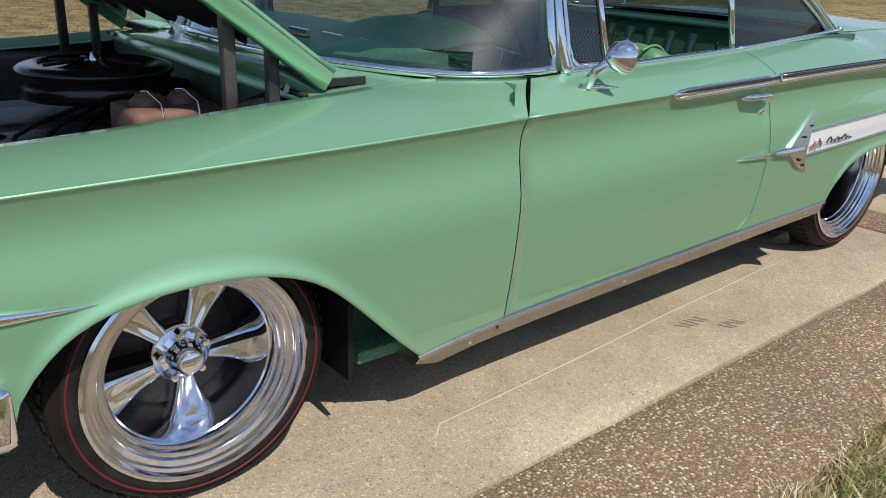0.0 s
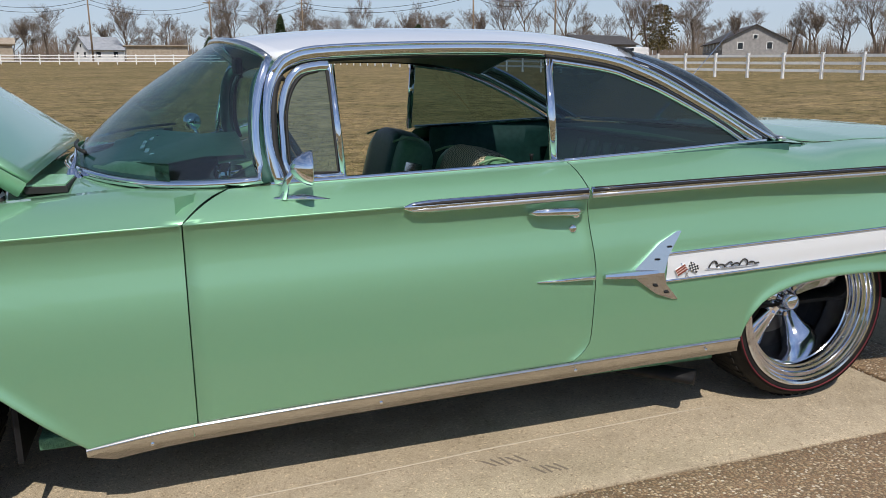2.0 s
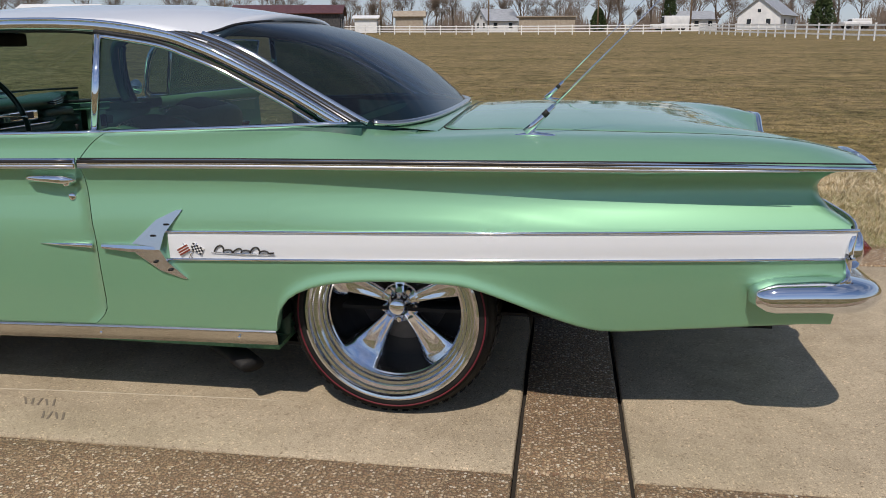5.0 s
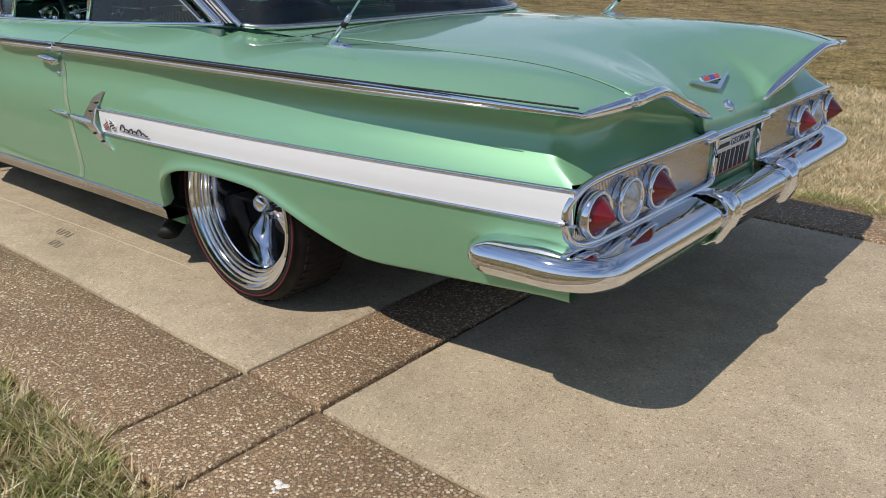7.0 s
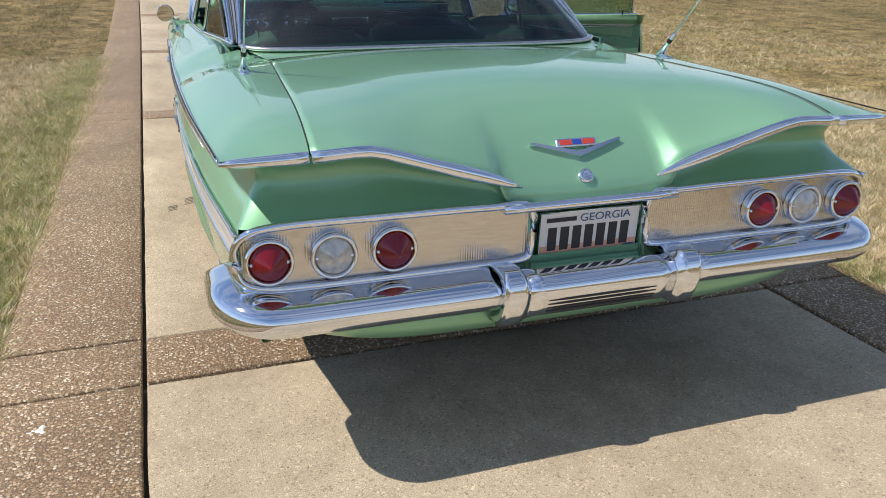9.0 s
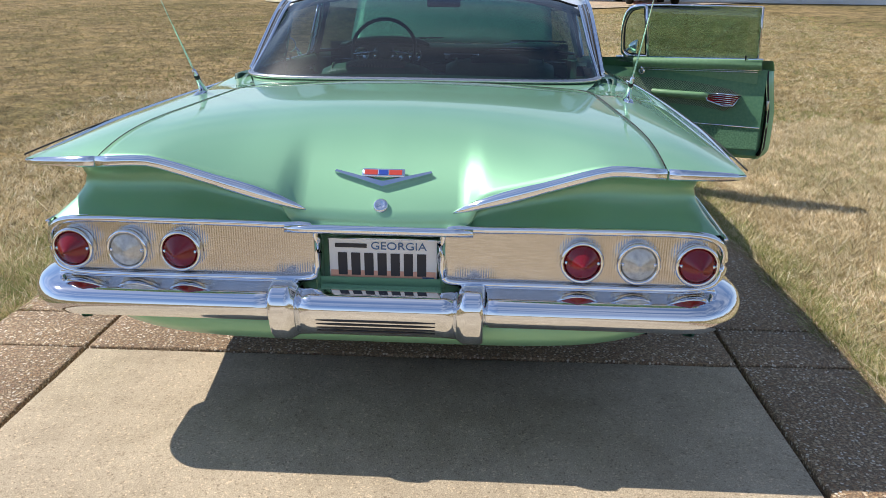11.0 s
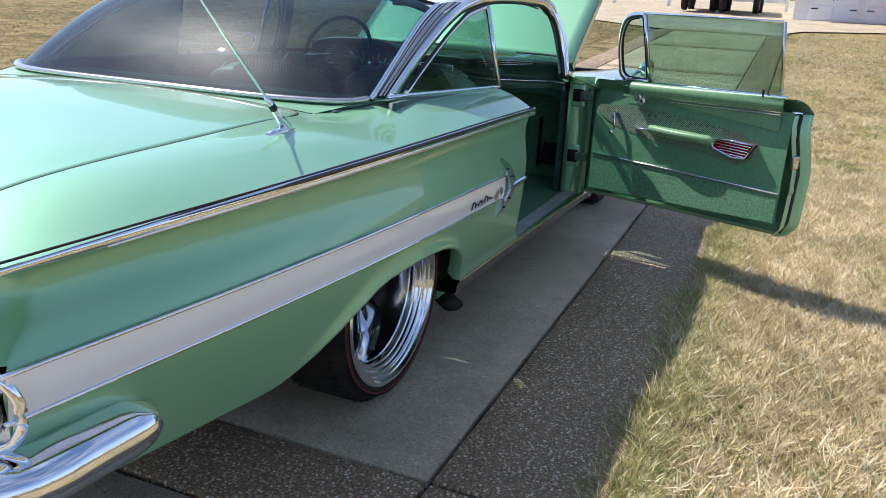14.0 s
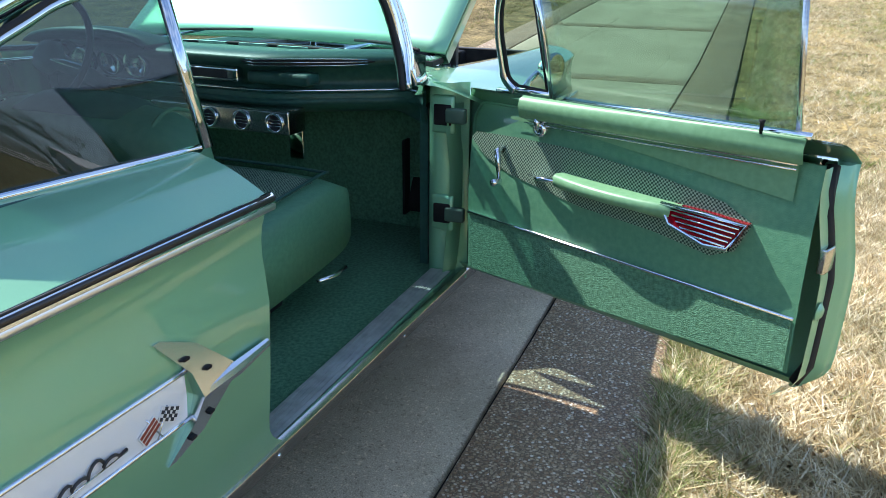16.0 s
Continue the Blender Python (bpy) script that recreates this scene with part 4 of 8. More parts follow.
    add_grid(bm, side_panel(xs, lambda x: rocker_z(x) + 0.004, s, door_shift, 0.02), flip=left)
    xs = frange(DOOR_F - G, DOOR_R + 0.03 + 2 * G, 26)
    add_grid(bm, top_rows(xs, belt_y, belt_z, s, 0.010, lambda x, t: door_lead(x, t) if x > 1.3 else 0.0), flip=not left)
    # rear and front edges of the shell
    for f, sgn in ((1.0, 1), (0.0, -1)):
        rows = []
        for v in V_ROWS:
            x0 = DOOR_R if f else DOOR_F - G
            z = lerp(crease_z(x0), rocker_z(x0) + 0.004, v)
            x = door_shift(x0, z)
            y = side_y(x, z)
            rows.append([ms((x, y, z), s), ms((x + 0.006 * sgn, y - 0.012, z), s), ms((x + 0.008 * sgn, y - 0.035, z), s), ms((x + 0.03 * sgn, y - 0.05, z), s), ms((x + 0.03 * sgn, y - 0.115, z), s)])
        add_grid(bm, rows, flip=(sgn > 0) == left)
    door = part("door", bm, PAINT, car, "closed green door with its window wound down" if left else "green door standing wide open")
    part("spear_moulding", spear, CHROME, door, "bright spear moulding")
    part("spear_face", tube([ms((x, crease_y(x) + 0.0072, crease_z(x) - 0.0135), s) for x in [1.555, 1.52, 1.45] + frange(1.38, DOOR_R + 0.042, 5)], [0.001, 0.005, 0.0075] + [0.0078] * 6, 8, (0.5, 1.0)), SOFTBRIGHT, door, "bright lower face of the spear")
    part("spear_band", tube([ms((x, crease_y(x) + 0.0078, crease_z(x) + 0.0015), s) for x in [1.555, 1.52, 1.45] + frange(1.38, DOOR_R + 0.042, 5)], [0.001, 0.004, 0.0058] + [0.006] * 6, 8, (0.5, 1.0)), DARKTRIM, door, "dark band along the moulding")
    # pointed start of the side ornament
    part("ornament_lance", tube([ms((1.157, side_y(1.157, 0.585) + 0.002, 0.585), s), ms((1.08, side_y(1.08, 0.585) + 0.006, 0.585), s), ms((0.965, side_y(0.965, 0.586) + 0.009, 0.586), s)], [0.002, 0.005, 0.009], 8, (0.9, 1)), CHROME, door, "thin chrome lance")
    part("crease_roll", tube([ms((x, crease_y(x) - 0.0032, crease_z(x) - 0.0022), s) for x in frange(DOOR_F - 0.002, 1.56, 10)], 0.0042, 8), PAINT, door)
    # belt moulding
    part("belt_moulding", tube([ms((x, belt_y(x) + 0.002, belt_z(x) + 0.003), s) for x in frange(1.93, DOOR_R + 0.045, 16)], 0.0085, 8), CHROME, door, "bright belt moulding")
    # handle
    hb = bmesh.new()
    hy = side_y(1.09, 0.8)
    add_tube(hb, [ms((1.185, hy + 0.006, 0.800), s), ms((1.165, hy + 0.022, 0.803), s), ms((1.10, hy + 0.030, 0.803), s), ms((1.04, hy + 0.028, 0.800), s), ms((1.005, hy + 0.012, 0.798), s)], [0.007, 0.014, 0.015, 0.018, 0.010], 10, (0.9, 0.85))
    add_lathe(hb, [(0.0, 0.036), (0.012, 0.034), (0.016, 0.025), (0.018, 0.0)], Matrix.Translation((1.035, s * (hy - 0.002), 0.793)) @ Matrix.Rotation(-s * math.pi / 2, 4, "X"), 16)
    part("door_handle", hb, CHROME, door, "chrome push-button handle")
    part("keyhole", lathe([(0.0, 0.008), (0.010, 0.007), (0.013, 0.003), (0.014, -0.002)], Matrix.Translation((1.033, s * side_y(1.033, 0.742), 0.742)) @ Matrix.Rotation(-s * math.pi / 2, 4, "X"), 14), CHROME, door)
    # vent window frame, glass, division bar
    fr = bmesh.new()
    gy = lambda z: 0.888 - (z - 0.91) * 0.27
    # outer frame follows the A-pillar
    vf = [(1.852, 0.918), (1.882, 0.95), (1.885, 1.01), (1.882, 1.10), (1.862, 1.175), (1.825, 1.222), (1.77, 1.236), (1.735, 1.238)]
    pts = smooth_path([ms((x, gy(z), z), s) for x, z in vf], 4)
    add_tube(fr, pts, 0.013, 8, (0.8, 1.2))
    add_tube(fr, [ms((1.718, gy(0.915), 0.915), s), ms((1.728, gy(1.24), 1.24), s)], 0.011, 8, (1, 0.8))
    add_tube(fr, [ms((1.845, gy(0.922), 0.922), s), ms((1.72, gy(0.925), 0.925), s)], 0.010, 8)
    part("vent_frame", fr, CHROME, door, "bright quarter-light frame")
    sl = bmesh.new()
    vf2 = [(1.838, 0.936), (1.866, 0.958), (1.870, 1.01), (1.867, 1.10), (1.847, 1.168), (1.814, 1.209), (1.77, 1.222), (1.741, 1.224), (1.731, 0.934)]
    loop = smooth_path([ms((x, gy(z) - 0.001, z), s) for x, z in vf2], 3)
    add_tube(sl, loop + [loop[0]], 0.0045, 6)
    part("vent_seal", sl, SEAL, door)
    bm = bmesh.new()
    bm.faces.new([bm.verts.new(ms((x, gy(z) - 0.002, z), s)) for x, z in vf2])
    part("vent_glass", bm, CLEAR if left else SIDEGLASS, door, "small tinted vent pane", smooth=False)
    if not left:
        rows = [[ms((x, gy(z) - 0.004, z), s) for z in frange(0.91, 1.245, 4)] for x in frange(1.735, 1.035, 6)]
        solid(part("window_glass", grid(rows, flip=True), SIDEGLASS, door, "raised green-tinted pane"), 0.004)
        ed = tube([ms((1.73, gy(1.247) - 0.004, 1.247), s), ms((1.3, gy(1.248) - 0.004, 1.248), s), ms((1.035, gy(1.246) - 0.004, 1.246), s)], 0.006, 6)
        part("glass_edge_trim", ed, CHROME, door, "bright upper glass edge")
        part("glass_channel", tube([ms((1.032, gy(0.90) - 0.004, 0.90), s), ms((1.03, gy(1.246) - 0.004, 1.246), s)], 0.007, 6), STEEL, door)
    # inner panel: garnish, cloth, armrest, lower carpet
    iy = lambda z: 0.924 - 0.01 * (0.9 - z)

    def inner(x, z, d=0.0):
        return ms((x, iy(z) - d, z), s)

    gar = []
    for x in frange(1.80, 1.0, 12):
        zt, f = belt_z(x), 1.0
        gar.append([ms((x, belt_y(x) - 0.012, zt - 0.002), s), ms((x, belt_y(x) - 0.03, zt + 0.006), s), ms((x, 0.846, zt - 0.002), s), ms((x, 0.838, zt - 0.02), s), ms((x, 0.848, zt - 0.055), s), ms((x, 0.885, zt - 0.064), s)])
    part("garnish_rail", grid(gar, flip=not left), VINYLLIGHT, door, "light green painted window sill rail")
    for dz, r in ((0.060, 0.004), (0.072, 0.003)):
        part("bright_strip", tube([ms((x, 0.870, belt_z(x) - dz), s) for x in frange(1.80, 1.02, 8)], r, 6), CHROME, door)
    low = lambda x: lerp(0.385, 0.335, min(1.0, (x - 0.965) / 1.0)) - 0.012
    pan = [[inner(x, lerp(belt_z(x) - 0.06 - max(0.0, x - 1.80) * 0.42, low(x), v), 0.03 + (0.008 if 0.02 < v < 0.98 else 0)) for v in (0, 0.02, 0.3, 0.6, 0.98, 1.0)] for x in frange(2.03, 0.968, 14)]
    part("inner_panel", grid(pan, flip=not left), VINYL, door, "moulded green vinyl door card")
    band = lambda x: 0.70 + 0.02 * (x - 1.5)
    up = [[inner(x, belt_z(x) - 0.062, 0.042), inner(x, 0.785 + 0.052 * min(1.0, (x - 1.02) / 0.6), 0.042)] for x in frange(1.86, 1.02, 12)]
    part("light_upper_panel", grid(up, flip=not left), VINYLLIGHT, door, "lighter green upper card")
    cl = bmesh.new()
    dia = [(2.02, 0.755), (2.0, 0.778), (1.93, 0.782), (1.83, 0.787), (1.646, 0.790), (1.363, 0.773), (1.177, 0.746), (1.101, 0.711), (1.136, 0.634), (1.197, 0.606), (1.363, 0.626), (1.596, 0.634), (1.861, 0.672), (1.959, 0.708)]
    cl.faces.new([cl.verts.new(inner(x, z, 0.0405)) for x, z in dia])
    part("cloth_insert", cl, TWEED, door, "woven green tweed panel", smooth=False)
    lowp = [[inner(x, lerp(0.51, low(x) + 0.008, v), 0.041) for v in frange(0, 1, 4)] for x in frange(2.02, 0.975, 8)]
    part("carpet_panel", grid(lowp, flip=not left), CARPET, door, "dark green carpet kick strip")
    part("kick_strip", tube([inner(x, 0.516, 0.043) for x in frange(2.025, 0.972, 4)], 0.005, 6), CHROME, door, "thin bright strip")
    rows = []
    for x in frange(1.66, 1.28, 12):
        t = (1.66 - x) / 0.38
        d = 0.05 + 0.045 * math.sin(math.pi * min(1, t * 0.9 + 0.1)) ** 0.6
        z = 0.708 - 0.004 * t
        rows.append([inner(x, z + 0.010, 0.03), inner(x, z + 0.013, d), inner(x, z + 0.006, d + 0.012), inner(x, z - 0.018, d + 0.010), inner(x, z - 0.036, 0.05), inner(x, z - 0.042, 0.03)])
    part("armrest", grid(rows, flip=not left), VINYLLIGHT, door, "padded green armrest")
    rf = bmesh.new()
    rp = [(1.325, 0.715), (1.30, 0.668), (1.20, 0.640), (1.14, 0.645), (1.105, 0.712), (1.20, 0.716)]
    a_ = [rf.verts.new(inner(x, z, 0.072)) for x, z in rp]
    b_ = [rf.verts.new(inner(x, z, 0.03)) for x, z in rp]
    rf.faces.new(a_)
    for i in range(6):
        rf.faces.new((a_[i], a_[(i + 1) % 6], b_[(i + 1) % 6], b_[i]))
    bmesh.ops.recalc_face_normals(rf, faces=rf.faces)
    refl = part("courtesy_reflector", rf, REDLENS, door, "red slatted courtesy reflector", smooth=False)
    for k in range(5):
        z = 0.652 + 0.0125 * k
        part("slat", tube([inner(1.255 + 0.012 * k, z + 0.004, 0.074), inner(1.145 - 0.007 * k, z, 0.074)], 0.0026, 6), CHROME, refl)
    part("reflector_bezel", tube([inner(x, z, 0.073) for x, z in rp + [rp[0]]], 0.006, 6), CHROME, refl)
    part("inner_handle", tube([inner(1.77, 0.690, 0.045), inner(1.72, 0.692, 0.065), inner(1.655, 0.700, 0.07)], [0.011, 0.014, 0.006], 8, (1, 0.6)), CHROME, door, "chrome inner release lever")
    cr = bmesh.new()
    add_tube(cr, [inner(1.89, 0.748, 0.04), inner(1.886, 0.742, 0.066), inner(1.872, 0.655, 0.07)], [0.013, 0.011, 0.006], 8)
    add_tube(cr, [inner(1.872, 0.653, 0.066), inner(1.872, 0.653, 0.10)], 0.010, 8)
    part("window_crank", cr, CHROME, door, "chrome window winder")
    vk = bmesh.new()
    add_lathe(vk, [(0.024, 0.0), (0.024, 0.012), (0.016, 0.018), (0.010, 0.018), (0.010, 0.0)], Matrix.Translation(inner(1.745, 0.828, 0.04)) @ Matrix.Rotation(s * math.pi / 2, 4, "X"), 16)
    add_tube(vk, [inner(1.745, 0.828, 0.06), inner(1.742, 0.862, 0.07)], [0.01, 0.008], 8)
    part("vent_crank", vk, CHROME, door, "small chrome vent winder")
    part("lock_button", tube([ms((1.10, 0.845, belt_z(1.1)), s), ms((1.10, 0.845, belt_z(1.1) + 0.022), s), ms((1.10, 0.845, belt_z(1.1) + 0.03), s)], [0.004, 0.005, 0.008], 8), BLACK, door)
    part("edge_seal", tube([ms((rear_gap(z) + 0.036, side_y(1.0, z) - 0.062, z), s) for z in frange(0.86, 0.33, 10)], 0.014, 6), SEAL, door)
    part("door_latch", boxed((-0.008, -0.025, -0.03), (0.01, 0.025, 0.03), 0.004, Matrix.Translation((rear_gap(0.66) + 0.028, s * 0.935, 0.655))), STEEL, door, "steel latch plate")
    part("shut_face_boss", lathe([(0.0, 0.008), (0.012, 0.007), (0.018, 0.002), (0.022, 0.0)], Matrix.Translation((rear_gap(0.52) + 0.028, s * 0.93, 0.53)) @ Matrix.Rotation(-math.pi / 2, 4, "Y"), 16), PAINT, door)
    # mirror
    mr = bmesh.new()
    mx_, my_ = 1.86, 1.035
    add_tube(mr, [ms((1.93, 0.965, belt_z(1.9) - 0.028), s), ms((1.85, 0.975, belt_z(1.9) - 0.028), s), ms((1.775, 0.982, belt_z(1.9) - 0.035), s)], [0.010, 0.022, 0.004], 10, (1.0, 0.45))
    add_tube(mr, [ms((1.905, 0.972, 0.885), s), ms((1.895, 0.995, 0.93), s), ms((1.885, 1.02, 0.955), s)], [0.018, 0.012, 0.010], 8, (0.6, 1))
    add_lathe(mr, [(0.0, 0.06), (0.012, 0.058), (0.028, 0.045), (0.042, 0.025), (0.048, 0.008), (0.048, 0.0), (0.044, -0.002)], Matrix.Translation((1.83, s * 1.035, 0.968)) @ Matrix.Rotation(math.pi / 2, 4, "Y") @ Matrix.Rotation(0.12 * s, 4, "X"), 24)
    mir = part("door_mirror", mr, CHROME, door, "round chrome bullet mirror")
    part("mirror_glass", lathe([(0.0, 0.0), (0.045, 0.0)], Matrix.Translation((1.829, s * 1.035, 0.968)) @ Matrix.Rotation(math.pi / 2, 4, "Y") @ Matrix.Rotation(0.12 * s, 4, "X"), 24), principled("mirror", (0.9, 0.9, 0.92), 0.01, 1.0) if left else bpy.data.materials["mirror"], mir, smooth=False)
    if not left:
        for v in door.data.vertices:
            v.co.x -= 0.045 * min(1.0, max(0.0, (2.1 - v.co.x) / 1.1))
        for o in door.children:
            if o.name.split(".")[0] in ("edge_seal", "door_latch", "shut_face_boss"):
                o.location.x -= 0.045
        hinge = Matrix.Translation((2.165, -0.945, 0))
        door.matrix_basis = hinge @ Matrix.Rotation(radians(65.0), 4, "Z") @ hinge.inverted()
        for z in (0.80, 0.47):
            plate_ = part("hinge_plate", boxed((2.122, -0.962, z - 0.062), (2.146, -0.880, z + 0.062), 0.012), PAINT, car, "green hinge plate on the door pillar")
            part("hinge_recess", boxed((2.117, -0.952, z - 0.034), (2.128, -0.892, z + 0.034), 0.006), BLACK, plate_, "dark opening in the hinge plate")
            part("hinge_strap", boxed((2.108, -1.002, z - 0.024), (2.138, -0.935, z + 0.024), 0.008), SHADEGREEN, plate_, "green hinge strap")

    # belt moulding of the quarter and quarter glass
    part("belt_moulding", tube([ms((x, belt_y(x) + 0.002, belt_z(x) + 0.003), s) for x in frange(DOOR_R + 0.042, 0.16, 14)], 0.0085, 8), CHROME, quarter, "bright belt moulding")

# ---------------------------------------------------------------- the car: greenhouse
rail_z = curve_at([(1.92, 1.262), (1.68, 1.289), (1.34, 1.300), (1.04, 1.296), (0.82, 1.270), (0.62, 1.222)])
crown_z = curve_at([(2.05, 1.328), (1.9, 1.352), (1.62, 1.374), (1.17, 1.380), (0.83, 1.368), (0.56, 1.330)])
RAIL = 0.775


def roof_z(x, y):
    return lerp(rail_z(x), crown_z(x), 1 - abs(y / RAIL) ** 2.6)


def roof_front(y):
    return 2.02 - 0.13 * abs(y / RAIL) ** 2.4


def roof_rear(y):
    return 0.57 + 0.07 * abs(y / RAIL) ** 2


rows = []
for y in frange(-RAIL, RAIL, 28):
    rows.append([Vector((x, y, roof_z(x, y))) for x in frange(roof_front(y), roof_rear(y), 24)])
roof = solid(part("roof", grid(rows, flip=True), WHITE, car, "pearl white steel roof"), 0.02)
liner = [[Vector((x, y * 0.96, roof_z(x, y) - 0.035)) for x in frange(roof_front(y) - 0.04, roof_rear(y) + 0.04, 10)] for y in frange(-RAIL, RAIL, 10)]
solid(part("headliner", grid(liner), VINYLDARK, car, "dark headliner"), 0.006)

# windscreen: base, bow and head curves, from the middle to the corner
WS_BASE = [(2.545, 0.0, 0.925), (2.535, 0.2, 0.925), (2.49, 0.4, 0.922), (2.405, 0.6, 0.918), (2.315, 0.725, 0.914), (2.20, 0.82, 0.912), (2.07, 0.872, 0.916), (1.955, 0.893, 0.922)]
WS_MID = [(2.325, 0.0, 1.135), (2.315, 0.2, 1.135), (2.275, 0.38, 1.133), (2.21, 0.56, 1.13), (2.15, 0.68, 1.126), (2.075, 0.765, 1.122), (2.01, 0.822, 1.118), (1.955, 0.852, 1.115)]
WS_TOP = [(2.03, 0.0, 1.328), (2.028, 0.2, 1.326), (2.018, 0.38, 1.322), (2.0, 0.54, 1.315), (1.975, 0.65, 1.305), (1.95, 0.72, 1.292), (1.925, 0.77, 1.276), (1.905, 0.795, 1.258)]


def bez(a, b, c, t):
    """Through b at the middle."""
    k = 2 * Vector(b) - 0.5 * (Vector(a) + Vector(c))
    return (1 - t) ** 2 * Vector(a) + 2 * t * (1 - t) * k + t * t * Vector(c)


def both(pts):
    return [Vector((p[0], -p[1], p[2])) for p in reversed(pts[1:])] + [Vector(p) for p in pts]


ba, mi, to = (smooth_path(both(q), 2) for q in (WS_BASE, WS_MID, WS_TOP))
rows = [[bez(a, b, c, k / 10) for k in range(11)] for a, b, c in zip(ba, mi, to)]
windscreen = part("windscreen", grid(rows), CLEAR, car, "wraparound tinted windscreen")
part("windscreen_moulding", tube([p + Vector((0.004, 0, 0)) for p in rows[0][::-1]] + ba[1:-1] + rows[-1], 0.013, 8), CHROME, windscreen, "bright windscreen surround")
part("windscreen_head", tube(to, 0.012, 8), STEEL, windscreen, "bright header moulding")
part("windscreen_seal", tube([lerp(p, Vector((1.9, 0, 1.1)), 0.02) for p in ba], 0.009, 6), SEAL, windscreen)

PILLAR = [(1.905, 0.898, 0.912), (1.925, 0.876, 1.0), (1.922, 0.846, 1.12), (1.898, 0.816, 1.205), (1.845, 0.793, 1.256), (1.72, 0.785, 1.278), (1.34, 0.782, 1.289), (1.04, 0.782, 1.282), (0.80, 0.783, 1.248), (0.68, 0.784, 1.211), (0.572, 0.785, 1.166), (0.373, 0.788, 1.067), (0.228, 0.793, 0.986), (0.185, 0.796, 0.962)]
for s in (1, -1):
    path = smooth_path([ms(p, s) for p in PILLAR], 4)
    fr = part("window_surround", tube(path, 0.017, 10, (0.8, 1.25)), CHROME, car, "bright roof rail and pillar moulding")
    part("drip_rail", tube([p + Vector((0.0, s * 0.010, 0.016)) for p in path[12:]], 0.006, 8), CHROME, fr)
    part("pillar_seal", tube([p + Vector((-0.018 if i < 14 else 0, -s * 0.006, -0.019 if i > 12 else 0)) for i, p in enumerate(path[:31])], 0.010, 6), SEAL, fr)
    inner_p = [p + Vector((0.03 if i < 14 else 0.0, -s * 0.02, 0.0)) for i, p in enumerate(path[:17])]
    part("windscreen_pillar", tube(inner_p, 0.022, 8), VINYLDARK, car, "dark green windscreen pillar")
    # quarter glass
    topc = smooth_path([(1.02, 0, 1.250), (0.807, 0, 1.218), (0.70, 0, 1.183), (0.585, 0, 1.137), (0.389, 0, 1.040), (0.262, 0, 0.966)], 5)
    gq = lambda z: lerp(0.868, 0.792, min(1, max(0, (z - 0.93) / 0.31)))

    def q_y(x, z):
        base = belt_y(x) - 0.006
        return lerp(base, 0.786, min(1, max(0, (z - belt_z(x)) / (1.25 - belt_z(x)))))

    bm = bmesh.new()
    rows = []
    for p in topc:
        zb = belt_z(p.x)
        rows.append([ms((p.x, q_y(p.x, z), z), s) for z in frange(zb, p.z, 5)])
    quarter_glass = part("quarter_window", grid(rows, flip=s > 0), DARKGLASS, car, "dark tinted fixed quarter pane")
    part("quarter_window_trim", tube([ms((p.x, q_y(p.x, p.z) + 0.004, p.z), s) for p in topc], 0.009, 8), CHROME, quarter_glass, "bright curved pane edge")
    part("quarter_window_seal", tube([ms((p.x + 0.012, q_y(p.x, p.z) + 0.006, p.z + 0.014), s) for p in topc], 0.006, 6), SEAL, quarter_glass)
    part("window_post", tube([ms((1.028, q_y(1.02, 0.935) + 0.002, 0.93), s), ms((1.022, 0.792, 1.254), s)], 0.013, 8, (1.2, 0.7), up=(0, 1, 0)), CHROME, quarter_glass, "bright upright between the side panes")
    # sail strip between the quarter pane and the rear window
    A = smooth_path([(0.80, 0.784, 1.262), (0.675, 0.785, 1.226), (0.565, 0.786, 1.181), (0.366, 0.789, 1.082), (0.172, 0.795, 0.968)], 5)
    B = smooth_path([(0.675, 0.728, 1.254), (0.590, 0.732, 1.225), (0.475, 0.738, 1.172), (0.295, 0.752, 1.070), (0.098, 0.772, 0.964)], 5)
    rows = [[ms(lerp(a, b, t) + Vector((0, 0, 0.006 * math.sin(math.pi * t))), s) for t in (0, 0.3, 0.45, 0.5, 0.55, 0.8, 1.0)] for a, b in zip(A, B)]
    part("sail_strip", grid(rows, flip=s < 0), STEEL, car, "ribbed bright strip beside the rear window")
    part("rear_window_edge", tube([ms(b, s) for b in B], 0.010, 8), CHROME, car)
    for t in (0.18, 0.36, 0.66, 0.84):
        part("strip_groove", tube([ms(lerp(a, b, t) + Vector((0, 0.001, 0.006 * math.sin(math.pi * t) - 0.0004)), s) for a, b in zip(A, B)], 0.0024, 6), SEAL, car, "dark groove in the bright strip")

# rear window, bowed between roof and tulip panel
RW_BASE = [(-0.085, 0.0, 0.963), (-0.080, 0.25, 0.962), (-0.06, 0.48, 0.96), (-0.01, 0.66, 0.958), (0.04, 0.74, 0.960), (0.085, 0.772, 0.966)]
RW_MID = [(0.225, 0.0, 1.200), (0.227, 0.24, 1.198), (0.24, 0.46, 1.188), (0.278, 0.62, 1.165), (0.31, 0.70, 1.120), (0.348, 0.747, 1.102)]
RW_TOP = [(0.585, 0.0, 1.312), (0.586, 0.24, 1.308), (0.595, 0.46, 1.298), (0.615, 0.60, 1.285), (0.642, 0.68, 1.265), (0.67, 0.728, 1.253)]
ba, mi, to = (smooth_path(both(q), 3) for q in (RW_BASE, RW_MID, RW_TOP))
rows = [[bez(a, b, c, k / 10) for k in range(11)] for a, b, c in zip(ba, mi, to)]
rear_window = part("rear_window", grid(rows, flip=True), REARGLASS, car, "large dark bowed rear window")
